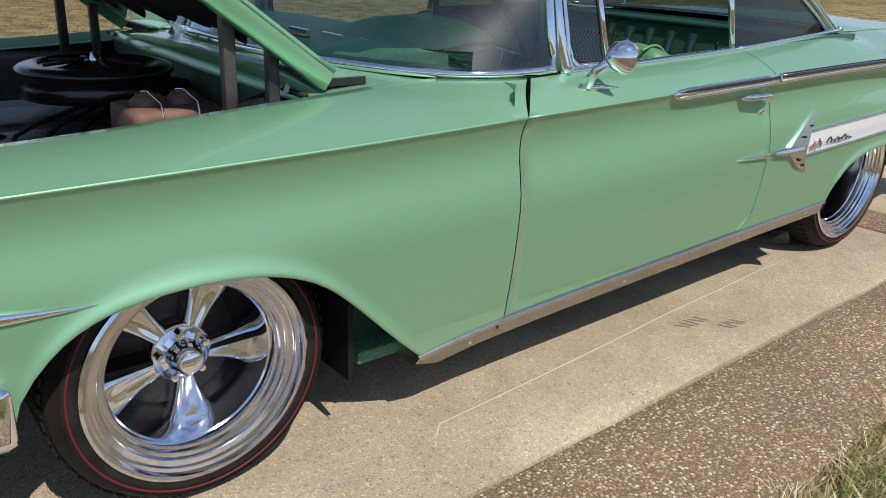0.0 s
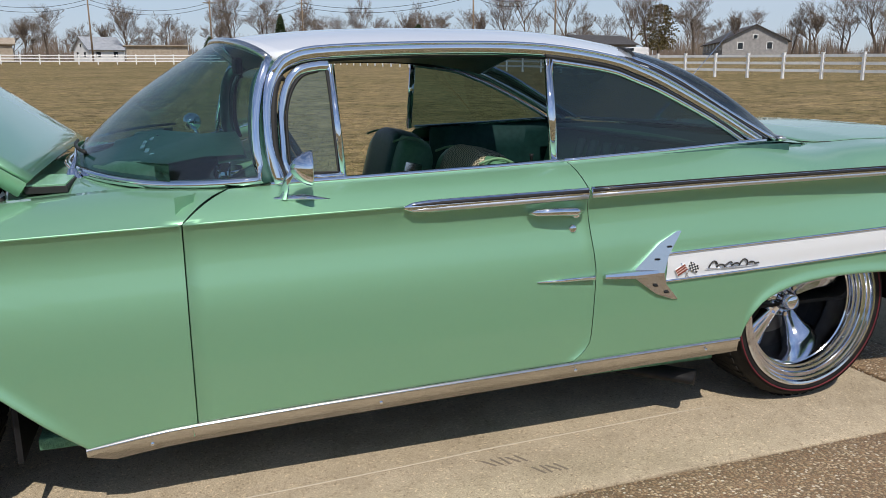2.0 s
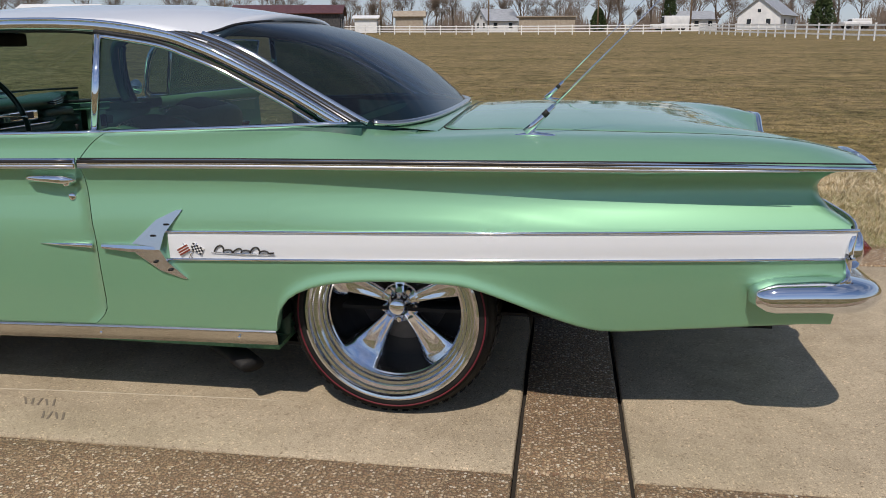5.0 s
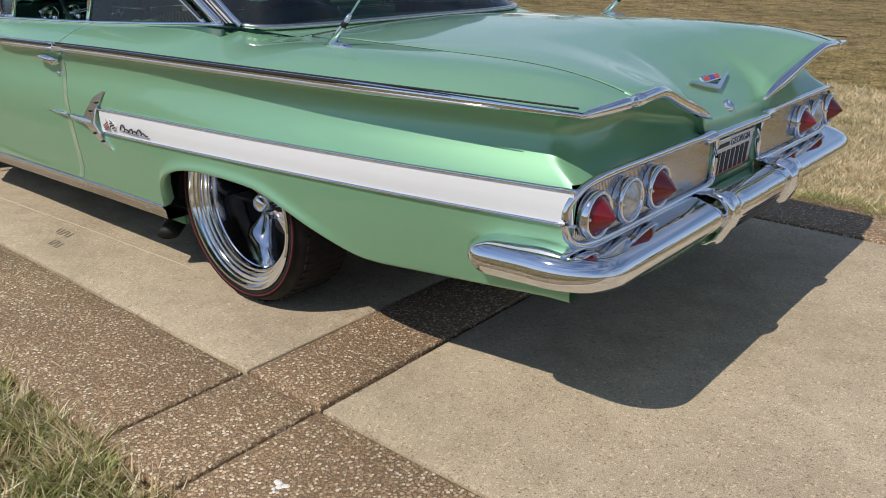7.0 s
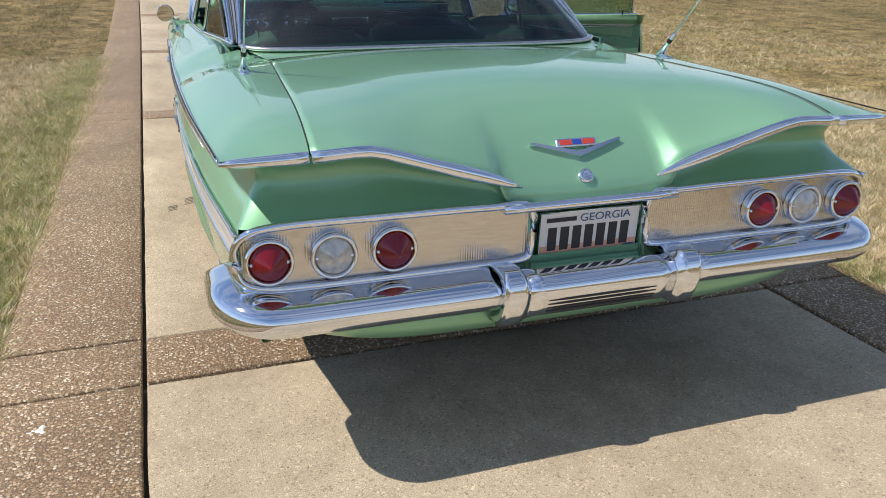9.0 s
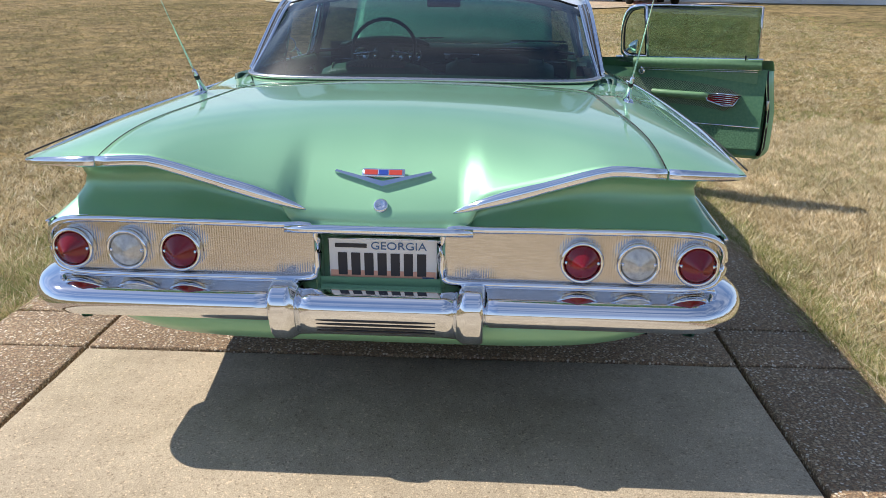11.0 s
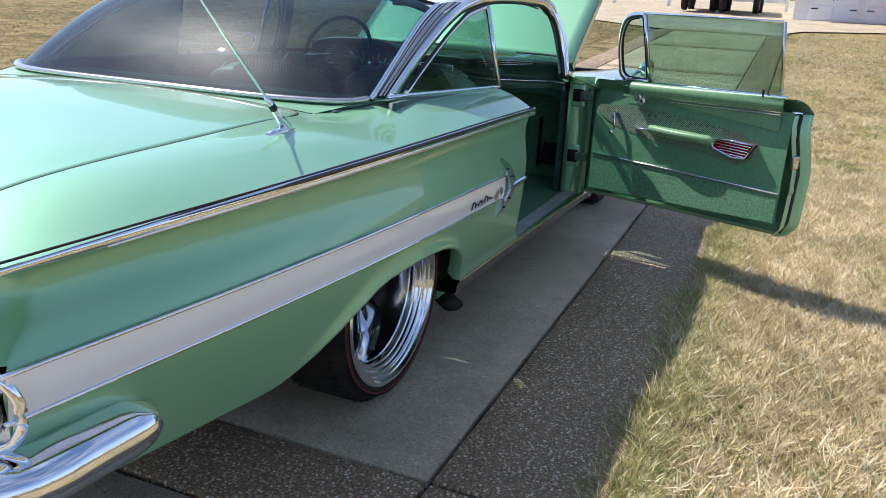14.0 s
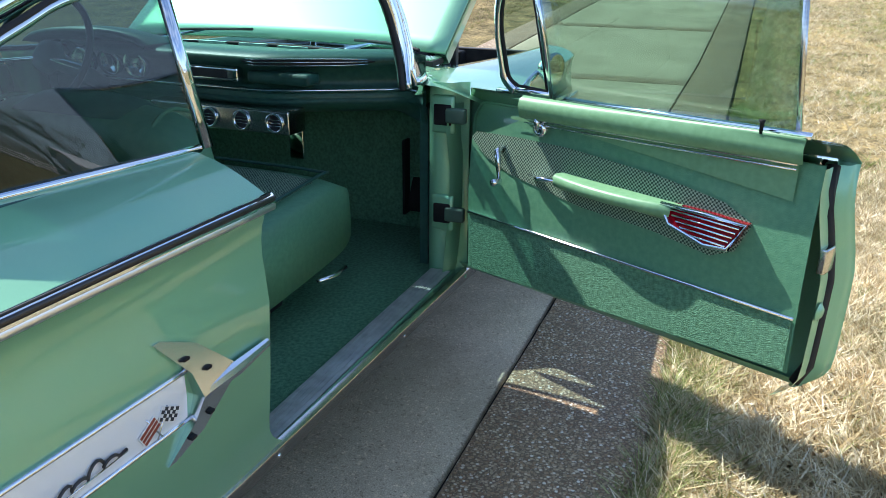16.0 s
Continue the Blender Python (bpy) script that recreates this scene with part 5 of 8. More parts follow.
part("rear_window_moulding", tube([p + Vector((-0.006, 0, 0.002)) for p in ba], 0.013, 8, (1.3, 0.8)), STEEL, rear_window, "bright moulding under the rear window")
part("rear_window_head", tube(to, 0.005, 8), SEAL, rear_window)
RW_BASE_FULL = ba

# ---------------------------------------------------------------- the car: deck and tail
# deck lid
rows = []
for y in frange(-1, 1, 72):
    row = []
    for i in range(37):
        t = i / 36
        xf = -0.128 - 0.02 * (1 - y * y) - 0.11 * (1 - math.sqrt(max(0.0, 1 - max(0.0, (abs(y) - 0.86) / 0.14) ** 2)))
        yy = y * deck_cut(lerp(xf, -1.42, t))
        xe = wing_x(abs(yy)) + 0.0
        x = lerp(xf, xe, t)
        row.append(Vector((x, y * (deck_cut(x) - G), deck_z(x, yy))))
    rows.append(row)
deck = solid(part("boot_lid", grid(rows, flip=True), PAINT, car, "wide green boot lid with a centre valley"), 0.008)
gap_line = [r[0] + Vector((0.002, 0, -0.0015)) for r in rows]
gap_line = [p + Vector((0, -0.0015, -0.0015)) for p in reversed(rows[0][1:-1])] + gap_line + [p + Vector((0, 0.0015, -0.0015)) for p in rows[-1][1:-1]]
part("lid_gap", tube(gap_line, 0.0026, 6), SEAL, deck, "dark gap round the boot lid")
for s in (1, -1):
    # wing edge moulding: outer fixed piece and the lid's piece
    out = [ms((wing_x(y) + 0.002, y, wing_z(y) - 0.008), s) for y in frange(0.972, 0.77, 6)]
    part("fin_edge_moulding", tube(out, [0.006, 0.012, 0.014, 0.015, 0.016, 0.017, 0.017], 10, (0.8, 0.9)), CHROME, car, "bright trailing edge of the fin")
    inn = [ms((wing_x(y) + 0.002, y, wing_z(y) - 0.008), s) for y in frange(0.763, 0.205, 16)]
    part("lid_edge_moulding", tube(inn, [0.017] * 6 + [0.018] * 4 + [0.020, 0.021, 0.021, 0.019, 0.016, 0.011, 0.004], 10, (0.9, 0.9)), CHROME, deck, "bright gull-wing edge moulding")
    # hollow under the wing, one skin with the quarter panel
    rows = []
    zc, zq = crease_z(-1.42), quarter_low(-1.42)
    levels = [lerp(zc, zq, v) for v in V_ROWS if v <= 0.36]
    for y0 in frange(0.235, 0.88, 18) + frange(0.88, 1.0, 16)[1:]:
        row = []
        for zk in levels:
            v = (zc - zk) / (zc - levels[-1])
            ex = tail_shift(-1.42, zk)
            ey = side_y(ex, zk)
            if y0 == 1.0:
                row.append(ms((ex, ey, zk), s))
                continue
            y = y0 if y0 < 0.80 else lerp(0.80, ey, (y0 - 0.80) / 0.2)
            zt = edge_z(min(0.975, y)) - 0.004
            z = lerp(zt, min(0.703, zt - 0.004), v)
            z = lerp(z, zk, max(0.0, (y0 - 0.9) / 0.1))
            depth = 0.105 * min(1, max(0, (y - 0.2) / 0.32)) ** 0.8
            x = lerp(wing_x(min(0.975, y)) + 0.004, -1.386, v) + depth * math.sin(math.pi * v ** 0.75) ** 0.8
            d = ey - y
            if d < 0.07:
                x = lerp(x, ex, 1 - math.sqrt(max(0.0, 1 - (1 - d / 0.07) ** 2)))
            row.append(ms((x, y, z), s))
        rows.append(row)
    hb = bmesh.new()
    hb.from_mesh(QUARTERS[s].data)
    add_grid(hb, rows, flip=s > 0)
    bmesh.ops.remove_doubles(hb, verts=hb.verts, dist=2e-4)
    bmesh.ops.recalc_face_normals(hb, faces=hb.faces)
    for f in hb.faces:
        f.smooth = True
    hb.to_mesh(QUARTERS[s].data)
    hb.free()
    # ribbed lamp panel
    bm = bmesh.new()
    rows = []
    n = 220
    for i in range(n + 1):
        y = lerp(0.185, 0.945, i / n)
        e = 0.0005 * (i % 2)
        tz, bz = 0.700, 0.548
        if y > 0.88:
            q = (y - 0.88) / 0.07
            tz -= 0.05 * q ** 2.2
            bz += 0.02 * q ** 2.2
        rows.append([ms((-1.383 + e + 0.012 * max(0, (y - 0.88) / 0.07) ** 2, y, z), s) for z in frange(bz, tz, 4)])
    add_grid(bm, rows, flip=s < 0)
    panel = part("lamp_panel", bm, STEEL, car, "ribbed bright lamp panel", smooth=False)
    frame_path = [(-1.392, 0.18, 0.56), (-1.392, 0.18, 0.69), (-1.392, 0.30, 0.703), (-1.392, 0.6, 0.706), (-1.392, 0.84, 0.706), (-1.385, 0.925, 0.688), (-1.370, 0.955, 0.64), (-1.372, 0.948, 0.58), (-1.386, 0.90, 0.548), (-1.392, 0.75, 0.542), (-1.392, 0.45, 0.543), (-1.392, 0.22, 0.545), (-1.392, 0.18, 0.56)]
    part("lamp_panel_frame", tube(smooth_path([ms(p, s) for p in frame_path], 4), 0.011, 8, (0.9, 1.0)), CHROME, panel, "chrome frame of the lamp panel")
    for y, mat, lab in ((0.875, REDLENS, "red conical tail lamp"), (0.717, CLEARLENS, "clear reversing lamp"), (0.563, REDLENS, "red conical tail lamp")):
        mt = Matrix.Translation((-1.384, s * y, 0.622)) @ Matrix.Rotation(-math.pi / 2, 4, "Y")
        lamp = part("tail_lamp", lathe([(0.057, 0.0), (0.060, 0.012), (0.060, 0.026), (0.056, 0.032), (0.050, 0.030), (0.049, 0.018)], mt, 40), CHROME, panel, lab)
        deep = 0.070 if mat is REDLENS else 0.046
        pr = [(0.0495, 0.016), (0.046, 0.026)]
        for k in range(6):
            r = 0.044 * (1 - k / 6)
            h = 0.028 + (deep - 0.028) * (1 - (r / 0.044) ** 1.4)
            pr += [(r, h), (r - 0.003, h + 0.0005)]
        part("lens", lathe(pr[:-1] + [(0.0, deep + 0.003)], mt, 32), mat, lamp, lab)
        for a in (0.0, math.pi):
            part("screw", lathe([(0.0, 0.004), (0.004, 0.003), (0.005, 0.0)], mt @ Matrix.Translation((0.043 * math.sin(a), 0.043 * math.cos(a), 0.028)), 8), CHROME, lamp)

# middle of the tail: plate recess
bm = bmesh.new()
add_grid(bm, [[Vector((x, y, z)) for x, z in ((-1.388, 0.70), (-1.372, 0.69), (-1.33, 0.685), (-1.315, 0.67), (-1.315, 0.50), (-1.33, 0.49), (-1.40, 0.485))] for y in frange(-0.2, 0.2, 4)], flip=True)
for y in (-0.178, 0.178):
    add_box(bm, (-1.385, y - 0.006, 0.49), (-1.31, y + 0.006, 0.69))
part("plate_recess", bm, PAINT, car, "green number plate recess")
part("lid_lower_moulding", tube([(-1.396, y, 0.694) for y in frange(-0.262, 0.262, 8)], 0.015, 10, (1.0, 0.9)), CHROME, deck, "chrome strip above the plate")
PM = Matrix.Translation((-1.372, -0.008, 0.588)) @ Matrix.Rotation(radians(-4), 4, "Y")
plate = part("number_plate", boxed((-0.002, -0.1525, -0.076), (0.002, 0.1525, 0.076), 0.0008, PM), PLATEWHITE, car, "white and peach number plate", smooth=False)
for k in range(7):
    y = 0.128 - 0.0375 * k
    part("number_bar", boxed((-0.004, y - 0.026, -0.034), (-0.002, y, 0.034), 0.0, PM), INK, plate, smooth=False)
part("peach_band", boxed((-0.003, -0.15, -0.074), (-0.0021, 0.15, -0.02), 0.0, PM), PLATEPEACH, plate, smooth=False)
part("county_strip", boxed((-0.0045, -0.06, -0.066), (-0.0031, 0.085, -0.045), 0.0, PM), PLATEWHITE, plate, smooth=False)
part("county_bar", boxed((-0.0055, -0.015, -0.061), (-0.0046, 0.03, -0.050), 0.0, PM), INK, plate, smooth=False)
part("month_sticker", boxed((-0.0045, -0.146, -0.07), (-0.0031, -0.112, -0.036), 0.0, PM), BLUEINK, plate, smooth=False)
part("slogan_bar", boxed((-0.004, 0.045, 0.05), (-0.0021, 0.135, 0.062), 0.0, PM), INK, plate, smooth=False)
part("plate_frame", tube([PM @ Vector((-0.001, y, z)) for y, z in ((-0.154, -0.078), (0.154, -0.078), (0.154, 0.078), (-0.154, 0.078), (-0.154, -0.078))], 0.0035, 6), CHROME, plate, "thin bright plate frame")


def lettering(words, size, m, mat, parent, name, squeeze=1.0):
    """Raised lettering from the built-in font, as a mesh of its own."""
    cu = bpy.data.curves.new(name, "FONT")
    cu.body, cu.size, cu.extrude, cu.align_x = words, size, 0.0006, "CENTER"
    tmp = bpy.data.objects.new(name, cu)
    me = bpy.data.meshes.new_from_object(tmp)
    bpy.data.objects.remove(tmp)
    me.transform(m @ Matrix.Diagonal((squeeze, 1, 1, 1)))
    me.materials.append(mat)
    ob = new(name, me)
    ob.parent = parent
    return ob


FACE = PM @ Matrix(((0, 0, -1, -0.0035), (-1, 0, 0, 0), (0, 1, 0, 0), (0, 0, 0, 1)))
lettering("GEORGIA", 0.032, FACE @ Matrix.Translation((0.045, 0.046, 0)), BLUEINK, plate, "state_lettering", 1.15)

# badge and lock on the lid
bm = bmesh.new()
vee = [(0.0, 0.0), (0.140, 0.048), (0.136, 0.054), (0.0, 0.017), (-0.136, 0.054), (-0.140, 0.048)]


def on_lid(x, lift):
    """A frame on the middle of the lid: its z axis along the surface normal."""
    slope = math.atan2(deck_z(x + 0.02, 0) - deck_z(x - 0.02, 0), 0.04)
    return Matrix.Translation((x, 0, deck_z(x, 0))) @ Matrix.Rotation(-slope, 4, "Y") @ Matrix.Translation((0, 0, lift))


tilt = on_lid(-1.305, 0.006) @ Matrix(((0, 1, 0, 0), (1, 0, 0, 0), (0, 0, 1, 0), (0, 0, 0, 1)))
f_ = [bm.verts.new(tilt @ Vector((x, y, 0.007))) for x, y in vee]
b_ = [bm.verts.new(tilt @ Vector((x, y, -0.01))) for x, y in vee]
for q in ((0, 1, 2, 3), (0, 3, 4, 5)):
    bm.faces.new([f_[i] for i in q])
for i in range(6):
    bm.faces.new((f_[i], f_[(i + 1) % 6], b_[(i + 1) % 6], b_[i]))
bmesh.ops.recalc_face_normals(bm, faces=bm.faces)
part("vee_badge", bm, CHROME, deck, "chrome V badge", smooth=False)
crest = part("crest", boxed((-0.062, 0.032, -0.004), (0.062, 0.060, 0.008), 0.005, tilt), CHROME, deck, "red, white and blue crest")
for a, b, mat in ((-0.054, -0.016, REDENAMEL), (-0.014, 0.014, BLUEENAMEL), (0.016, 0.054, REDENAMEL)):
    part("enamel", boxed((a, 0.037, 0.007), (b, 0.054, 0.0092), 0.0008, tilt), mat, crest, smooth=False)
part("boot_lock", lathe([(0.0, 0.012), (0.010, 0.013), (0.014, 0.016), (0.020, 0.014), (0.022, 0.0)], on_lid(-1.345, -0.004), 20), CHROME, deck, "chrome boot lock")

# tulip panel between the rear window and the lid
rows = []
for p in RW_BASE_FULL:
    yq = p.y
    t = abs(yq) / 0.772
    y2 = yq * (0.70 / 0.772)
    x2 = -0.123 - 0.02 * (1 - t * t)
    rows.append([lerp(Vector((p.x, p.y, p.z - 0.008)), Vector((x2, y2, deck_z(x2, y2))), k / 5) for k in range(6)])
part("tulip_panel", grid(rows, flip=True), PAINT, car, "green panel under the rear window")
for s in (1, -1):
    rows = []
    for t in frange(0, 1, 8):
        x = lerp(0.17, -0.12, t)
        rows.append([ms((x, belt_y(x), belt_z(x)), s), ms((lerp(0.085, -0.123, t), lerp(0.772, 0.70, t), lerp(0.958, 0.949, t)), s)])
    part("tulip_corner", grid(rows, flip=s < 0), PAINT, car)
    rows = [[ms((x, y, deck_z(x, y) - 0.0025), s) for y in frange(0.52, 0.712, 6)] for x in frange(-0.122, -0.30, 8)]
    part("lid_corner_ledge", grid(rows, flip=s > 0), PAINT, car)

# rear bumper
BP = [(-1.388, 0.541), (-1.41, 0.540), (-1.435, 0.5355), (-1.458, 0.530), (-1.476, 0.5235), (-1.489, 0.513), (-1.497, 0.497), (-1.498, 0.482), (-1.492, 0.466), (-1.478, 0.454), (-1.472, 0.447), (-1.452, 0.438)]
BUMPER_ENDS = []
for s in (-1, 1):
    seq = []
    for y in frange(0.268, 0.84, 8):
        seq.append([ms((x, y, z), s) for x, z in BP])
    for k in range(1, 11):     # corner
        a = k / 10 * math.pi / 2
        row = []
        for x, z in BP:
            out_ = -1.42 - x
            cx, cy, r = -1.30, 0.865, 0.12
            row.append(ms((cx - (r + out_) * math.cos(a), cy + (r * 0.85 + out_ * 0.75) * math.sin(a), z + 0.012 * math.sin(a)), s))
        seq.append(row)
    for k in range(1, 9):      # side return
        t = k / 8
        row = []
        for x, z in BP:
            out_ = -1.42 - x
            shrink = 1.0 if t < 0.7 else math.sqrt(max(0.05, 1 - ((t - 0.7) / 0.3) ** 2))
            row.append(ms((lerp(-1.30, -1.098, t), 0.865 + 0.102 + out_ * 0.75 * shrink, lerp(0.50, z + 0.012 - 0.012 * t, lerp(1, 0.35, max(0, (t - 0.7) / 0.3)))), s))
        seq.append(row)
    BUMPER_ENDS.append(grid(seq, flip=s > 0))
CENTRE = [(-1.39, 0.530), (-1.44, 0.530), (-1.478, 0.522), (-1.496, 0.505), (-1.500, 0.486), (-1.496, 0.466), (-1.488, 0.443), (-1.475, 0.419), (-1.452, 0.402), (-1.42, 0.396)]
GUARD = [(-1.39, 0.546), (-1.45, 0.556), (-1.491, 0.549), (-1.511, 0.527), (-1.517, 0.500), (-1.514, 0.471), (-1.504, 0.443), (-1.488, 0.411), (-1.462, 0.389), (-1.42, 0.382)]


def bumper_loft(ys):
    """The deep middle section, swelling into the guards at its ends."""
    rows = []
    for y in ys:
        f = min(1.0, max(0.0, (abs(y) - 0.212) / 0.034))
        f = f * f * (3 - 2 * f)
        e = max(0.0, (abs(y) - 0.284) / 0.016)
        rows.append([Vector((lerp(a[0], b[0], f) + 0.022 * e ** 3, y, lerp(a[1], b[1], f) + (-0.010 if k < 4 else 0.006) * e ** 3)) for k, (a, b) in enumerate(zip(CENTRE, GUARD))])
    return rows


bumper = solid(part("rear_bumper", grid(bumper_loft(frange(-0.22, 0.22, 10)), flip=True), CHROME, car, "deep chrome bumper with ribbed middle"), 0.004)
for bm in BUMPER_ENDS:
    solid(part("bumper_end", bm, CHROME, bumper, "wraparound chrome bumper end"), 0.004)
for s in (1, -1):
    ys = [s * y for y in frange(0.22, 0.30, 16)]
    solid(part("bumper_guard", grid(bumper_loft(ys), flip=s > 0), CHROME, bumper, "chrome bumper guard"), 0.004)
for z, x in ((0.463, -1.4960), (0.450, -1.4915), (0.437, -1.4860), (0.425, -1.4795)):
    part("bumper_rib", tube([(x, y, z) for y in frange(-0.165, 0.165, 6)], [0.001] + [0.0032] * 5 + [0.001], 6, (0.8, 1.0)), DARKTRIM, bumper, "dark groove across the bumper")
for y in (-0.86, -0.52, 0.52, 0.86):
    part("bumper_bolt", lathe([(0.0, 0.008), (0.012, 0.006), (0.015, 0.0)], Matrix.Translation((-1.481, y, 0.472)) @ Matrix.Rotation(-math.pi / 2, 4, "Y"), 14), CHROME, bumper)
# panel between lamps and bumper, valance below
rows = [[Vector((x + 0.05 * abs(y / 0.86) ** 8, y, z + (0.085 * abs(y / 0.86) ** 5 if z < 0.43 else 0))) for x, z in ((-1.380, 0.550), (-1.376, 0.535), (-1.380, 0.46), (-1.402, 0.42), (-1.405, 0.385), (-1.385, 0.352), (-1.32, 0.335), (-1.1, 0.335))] for y in frange(-0.86, 0.86, 28)]
part("rear_valance", grid(rows, flip=True), PAINT, car, "green valance under the bumper")
for s in (1, -1):
    rows = []
    for x in frange(-1.0, -1.36, 6):
        rows.append([ms((x, side_y(-1.2, 0.45) - 0.01, 0.545), s), ms((x, side_y(-1.2, 0.42) - 0.02, 0.43), s)])
    part("tail_filler", grid(rows, flip=s > 0), PAINT, car)
# underside
for lo, hi, z in ((-1.22, 0.2, 0.33), (0.2, 2.6, 0.182), (2.6, 3.85, 0.31)):
    part("underbody", boxed((lo, -0.80, z), (hi, 0.80, z + 0.012)), BLACK, car, "dark underbody", smooth=False)
for s in (1, -1):
    part("exhaust_tip", tube([(0.95, s * 0.60, 0.16), (0.75, s * 0.70, 0.155), (0.58, s * 0.84, 0.15), (0.49, s * 0.93, 0.15)], 0.034, 14, (1.3, 0.7)), BLACK, car, "black oval exhaust tip")
    for lo, hi in ((-0.46, 0.372), (2.52, 3.48)):
        rows = []
        for k in range(17):
            a = math.pi * k / 16
            cx = (lo + hi) / 2
            r = (hi - lo) / 2
            rows.append([ms((cx - r * math.cos(a), y, 0.32 + 0.29 * math.sin(a)), s) for y in (0.93, 0.62)])
        part("wheel_house", grid(rows), BLACK, car, "dark inner wheel arch")
        part("wheel_house_wall", boxed((lo, s * 0.60 - 0.005, 0.30), (hi, s * 0.60 + 0.005, 0.60)), BLACK, car, smooth=False)
    # Added black panel that keeps the arch behind the front wheel dark
    part("arch_shade_panel", boxed((2.635, min(s * 0.55, s * 0.93), 0.185), (2.650, max(s * 0.55, s * 0.93), 0.46)), BLACK, car, "black panel added to darken the arch behind the front wheel", smooth=False)
    # power antennas on the fins
    ab = bmesh.new()
    add_tube(ab, [(-0.385, s * 0.815, 0.937), (-0.445, s * 0.815, 0.942), (-0.515, s * 0.815, 0.936)], [0.004, 0.020, 0.012], 10, (1.0, 0.5))
    ant = part("aerial", ab, CHROME, car, "rear fin aerial raked backwards")
    lean = Vector((-0.70, 0.0, 0.72)).normalized()
    b0 = Vector((-0.425, s * 0.815, 0.945))
    part("aerial_socket", tube([b0, b0 + lean * 0.05, b0 + lean * 0.12], [0.016, 0.010, 0.007], 10), CHROME, ant)
    part("aerial_collar", tube([b0 + lean * 0.075, b0 + lean * 0.095], 0.010, 10), SEAL, ant)
    part("aerial_mast", tube([b0 + lean * 0.1, b0 + lean * 0.35, b0 + lean * 0.36, b0 + lean * 0.68], [0.0035, 0.0032, 0.0022, 0.0018], 6), CHROME, ant)

# ---------------------------------------------------------------- the car: wheels


def wheel(x, s, y_face, z, tyre_r, rim_r, wide, spin, hub_d, name="wheel"):
    """Five-spoke dished alloy with a redline tyre; the lathe axis points outwards."""
    w = new(name)
    w.parent = car
    w["label"] = "five-spoke polished alloy wheel with redline tyre"
    m = Matrix.Translation((x, s * y_face, z)) @ Matrix.Rotation(-s * math.pi / 2, 4, "X")
    k = rim_r
    tp = [(k - 0.012, -wide + 0.01), (k + 0.01, -wide), (tyre_r - 0.03, -wide - 0.004), (tyre_r - 0.006, -wide + 0.02), (tyre_r, -wide + 0.05), (tyre_r, -0.055), (tyre_r - 0.004, -0.035), (tyre_r - 0.014, -0.012), (tyre_r - 0.03, 0.003), ((k + tyre_r) / 2 + 0.004, 0.008), (k + 0.008, 0.005), (k - 0.004, 0.0), (k - 0.012, -0.02)]
    ty = part("tyre", lathe(tp, m, 72), RUBBER, w, "black low-profile tyre")
    bm = bmesh.new()
    for i in range(60):       # tread blocks at the shoulder
        a = 2 * math.pi * i / 60
        add_box(bm, (-0.010, tyre_r - 0.004, -0.075), (0.010, tyre_r + 0.0012, -0.03), m @ Matrix.Rotation(a, 4, "Z"))
        add_box(bm, (-0.010, tyre_r - 0.004, -wide + 0.03), (0.010, tyre_r + 0.0012, -0.085), m @ Matrix.Rotation(a + 0.05, 4, "Z"))
    part("tread", bm, RUBBER, ty, smooth=False)
    rl = (rim_r + tyre_r) / 2 - 0.006
    part("red_line", lathe([(rl - 0.0028, 0.0070), (rl - 0.0023, 0.0092), (rl + 0.0023, 0.0092), (rl + 0.0028, 0.0070)], m, 72), REDLINE, ty, "thin dark red sidewall ring")
    rp = [(k - 0.010, -0.012), (k + 0.003, 0.002), (k + 0.004, 0.009), (k - 0.003, 0.013), (k - 0.010, 0.011), (k - 0.013, 0.0)]
    r, h = k - 0.013, 0.0
    for dr, dh in ((0.011, 0.009), (0.016, 0.012), (0.012, 0.012), (0.010, 0.022)):        # ledges stepping down into the dish
        rp += [(r - 0.001, h - 0.002), (r - dr * 0.8, h - 0.0035), (r - dr * 0.93, h - 0.006), (r - dr, h - dh)]
        r, h = r - dr, h - dh
    rp += [(r - 0.004, h - 0.004), (r - 0.006, hub_d - 0.05), (r - 0.004, -wide + 0.01)]
    part("rim", lathe(rp, m, 80), POLISHED, w, "deep stepped polished rim", angle=28)
    r_in, r_out = 0.040, k - 0.054
    for i in range(5):
        a = 2 * math.pi * i / 5 + spin
        mm = m @ Matrix.Rotation(a, 4, "Z")
        rows = []
        for j in range(13):
            t = j / 12
            r = lerp(r_in, r_out, t)
            wd = (0.024 + 0.050 * t ** 2.2) * k / 0.26
            h = lerp(hub_d - 0.008, hub_d - 0.026, t ** 1.2)
            dish = 0.012 * math.sin(math.pi * min(1.0, t * 1.1)) ** 0.7
            row = []
            for c in range(9):
                q = 2 * c / 8 - 1
                lift = 0.010 * (1 - q * q) - dish * (1 - q * q) ** 2 * 1.5
                row.append(mm @ Vector((r, q * wd, h + lift - 0.022 * abs(q) ** 6)))
            rows.append([mm @ Vector((r, -wd * 0.96, h - 0.05))] + row + [mm @ Vector((r, wd * 0.96, h - 0.05))])
        end = [p + (m.to_3x3() @ Vector((0, 0, -0.05))) for p in rows[-1]]
        part("spoke", grid(rows + [end]), POLISHED, w, "dished polished spoke")
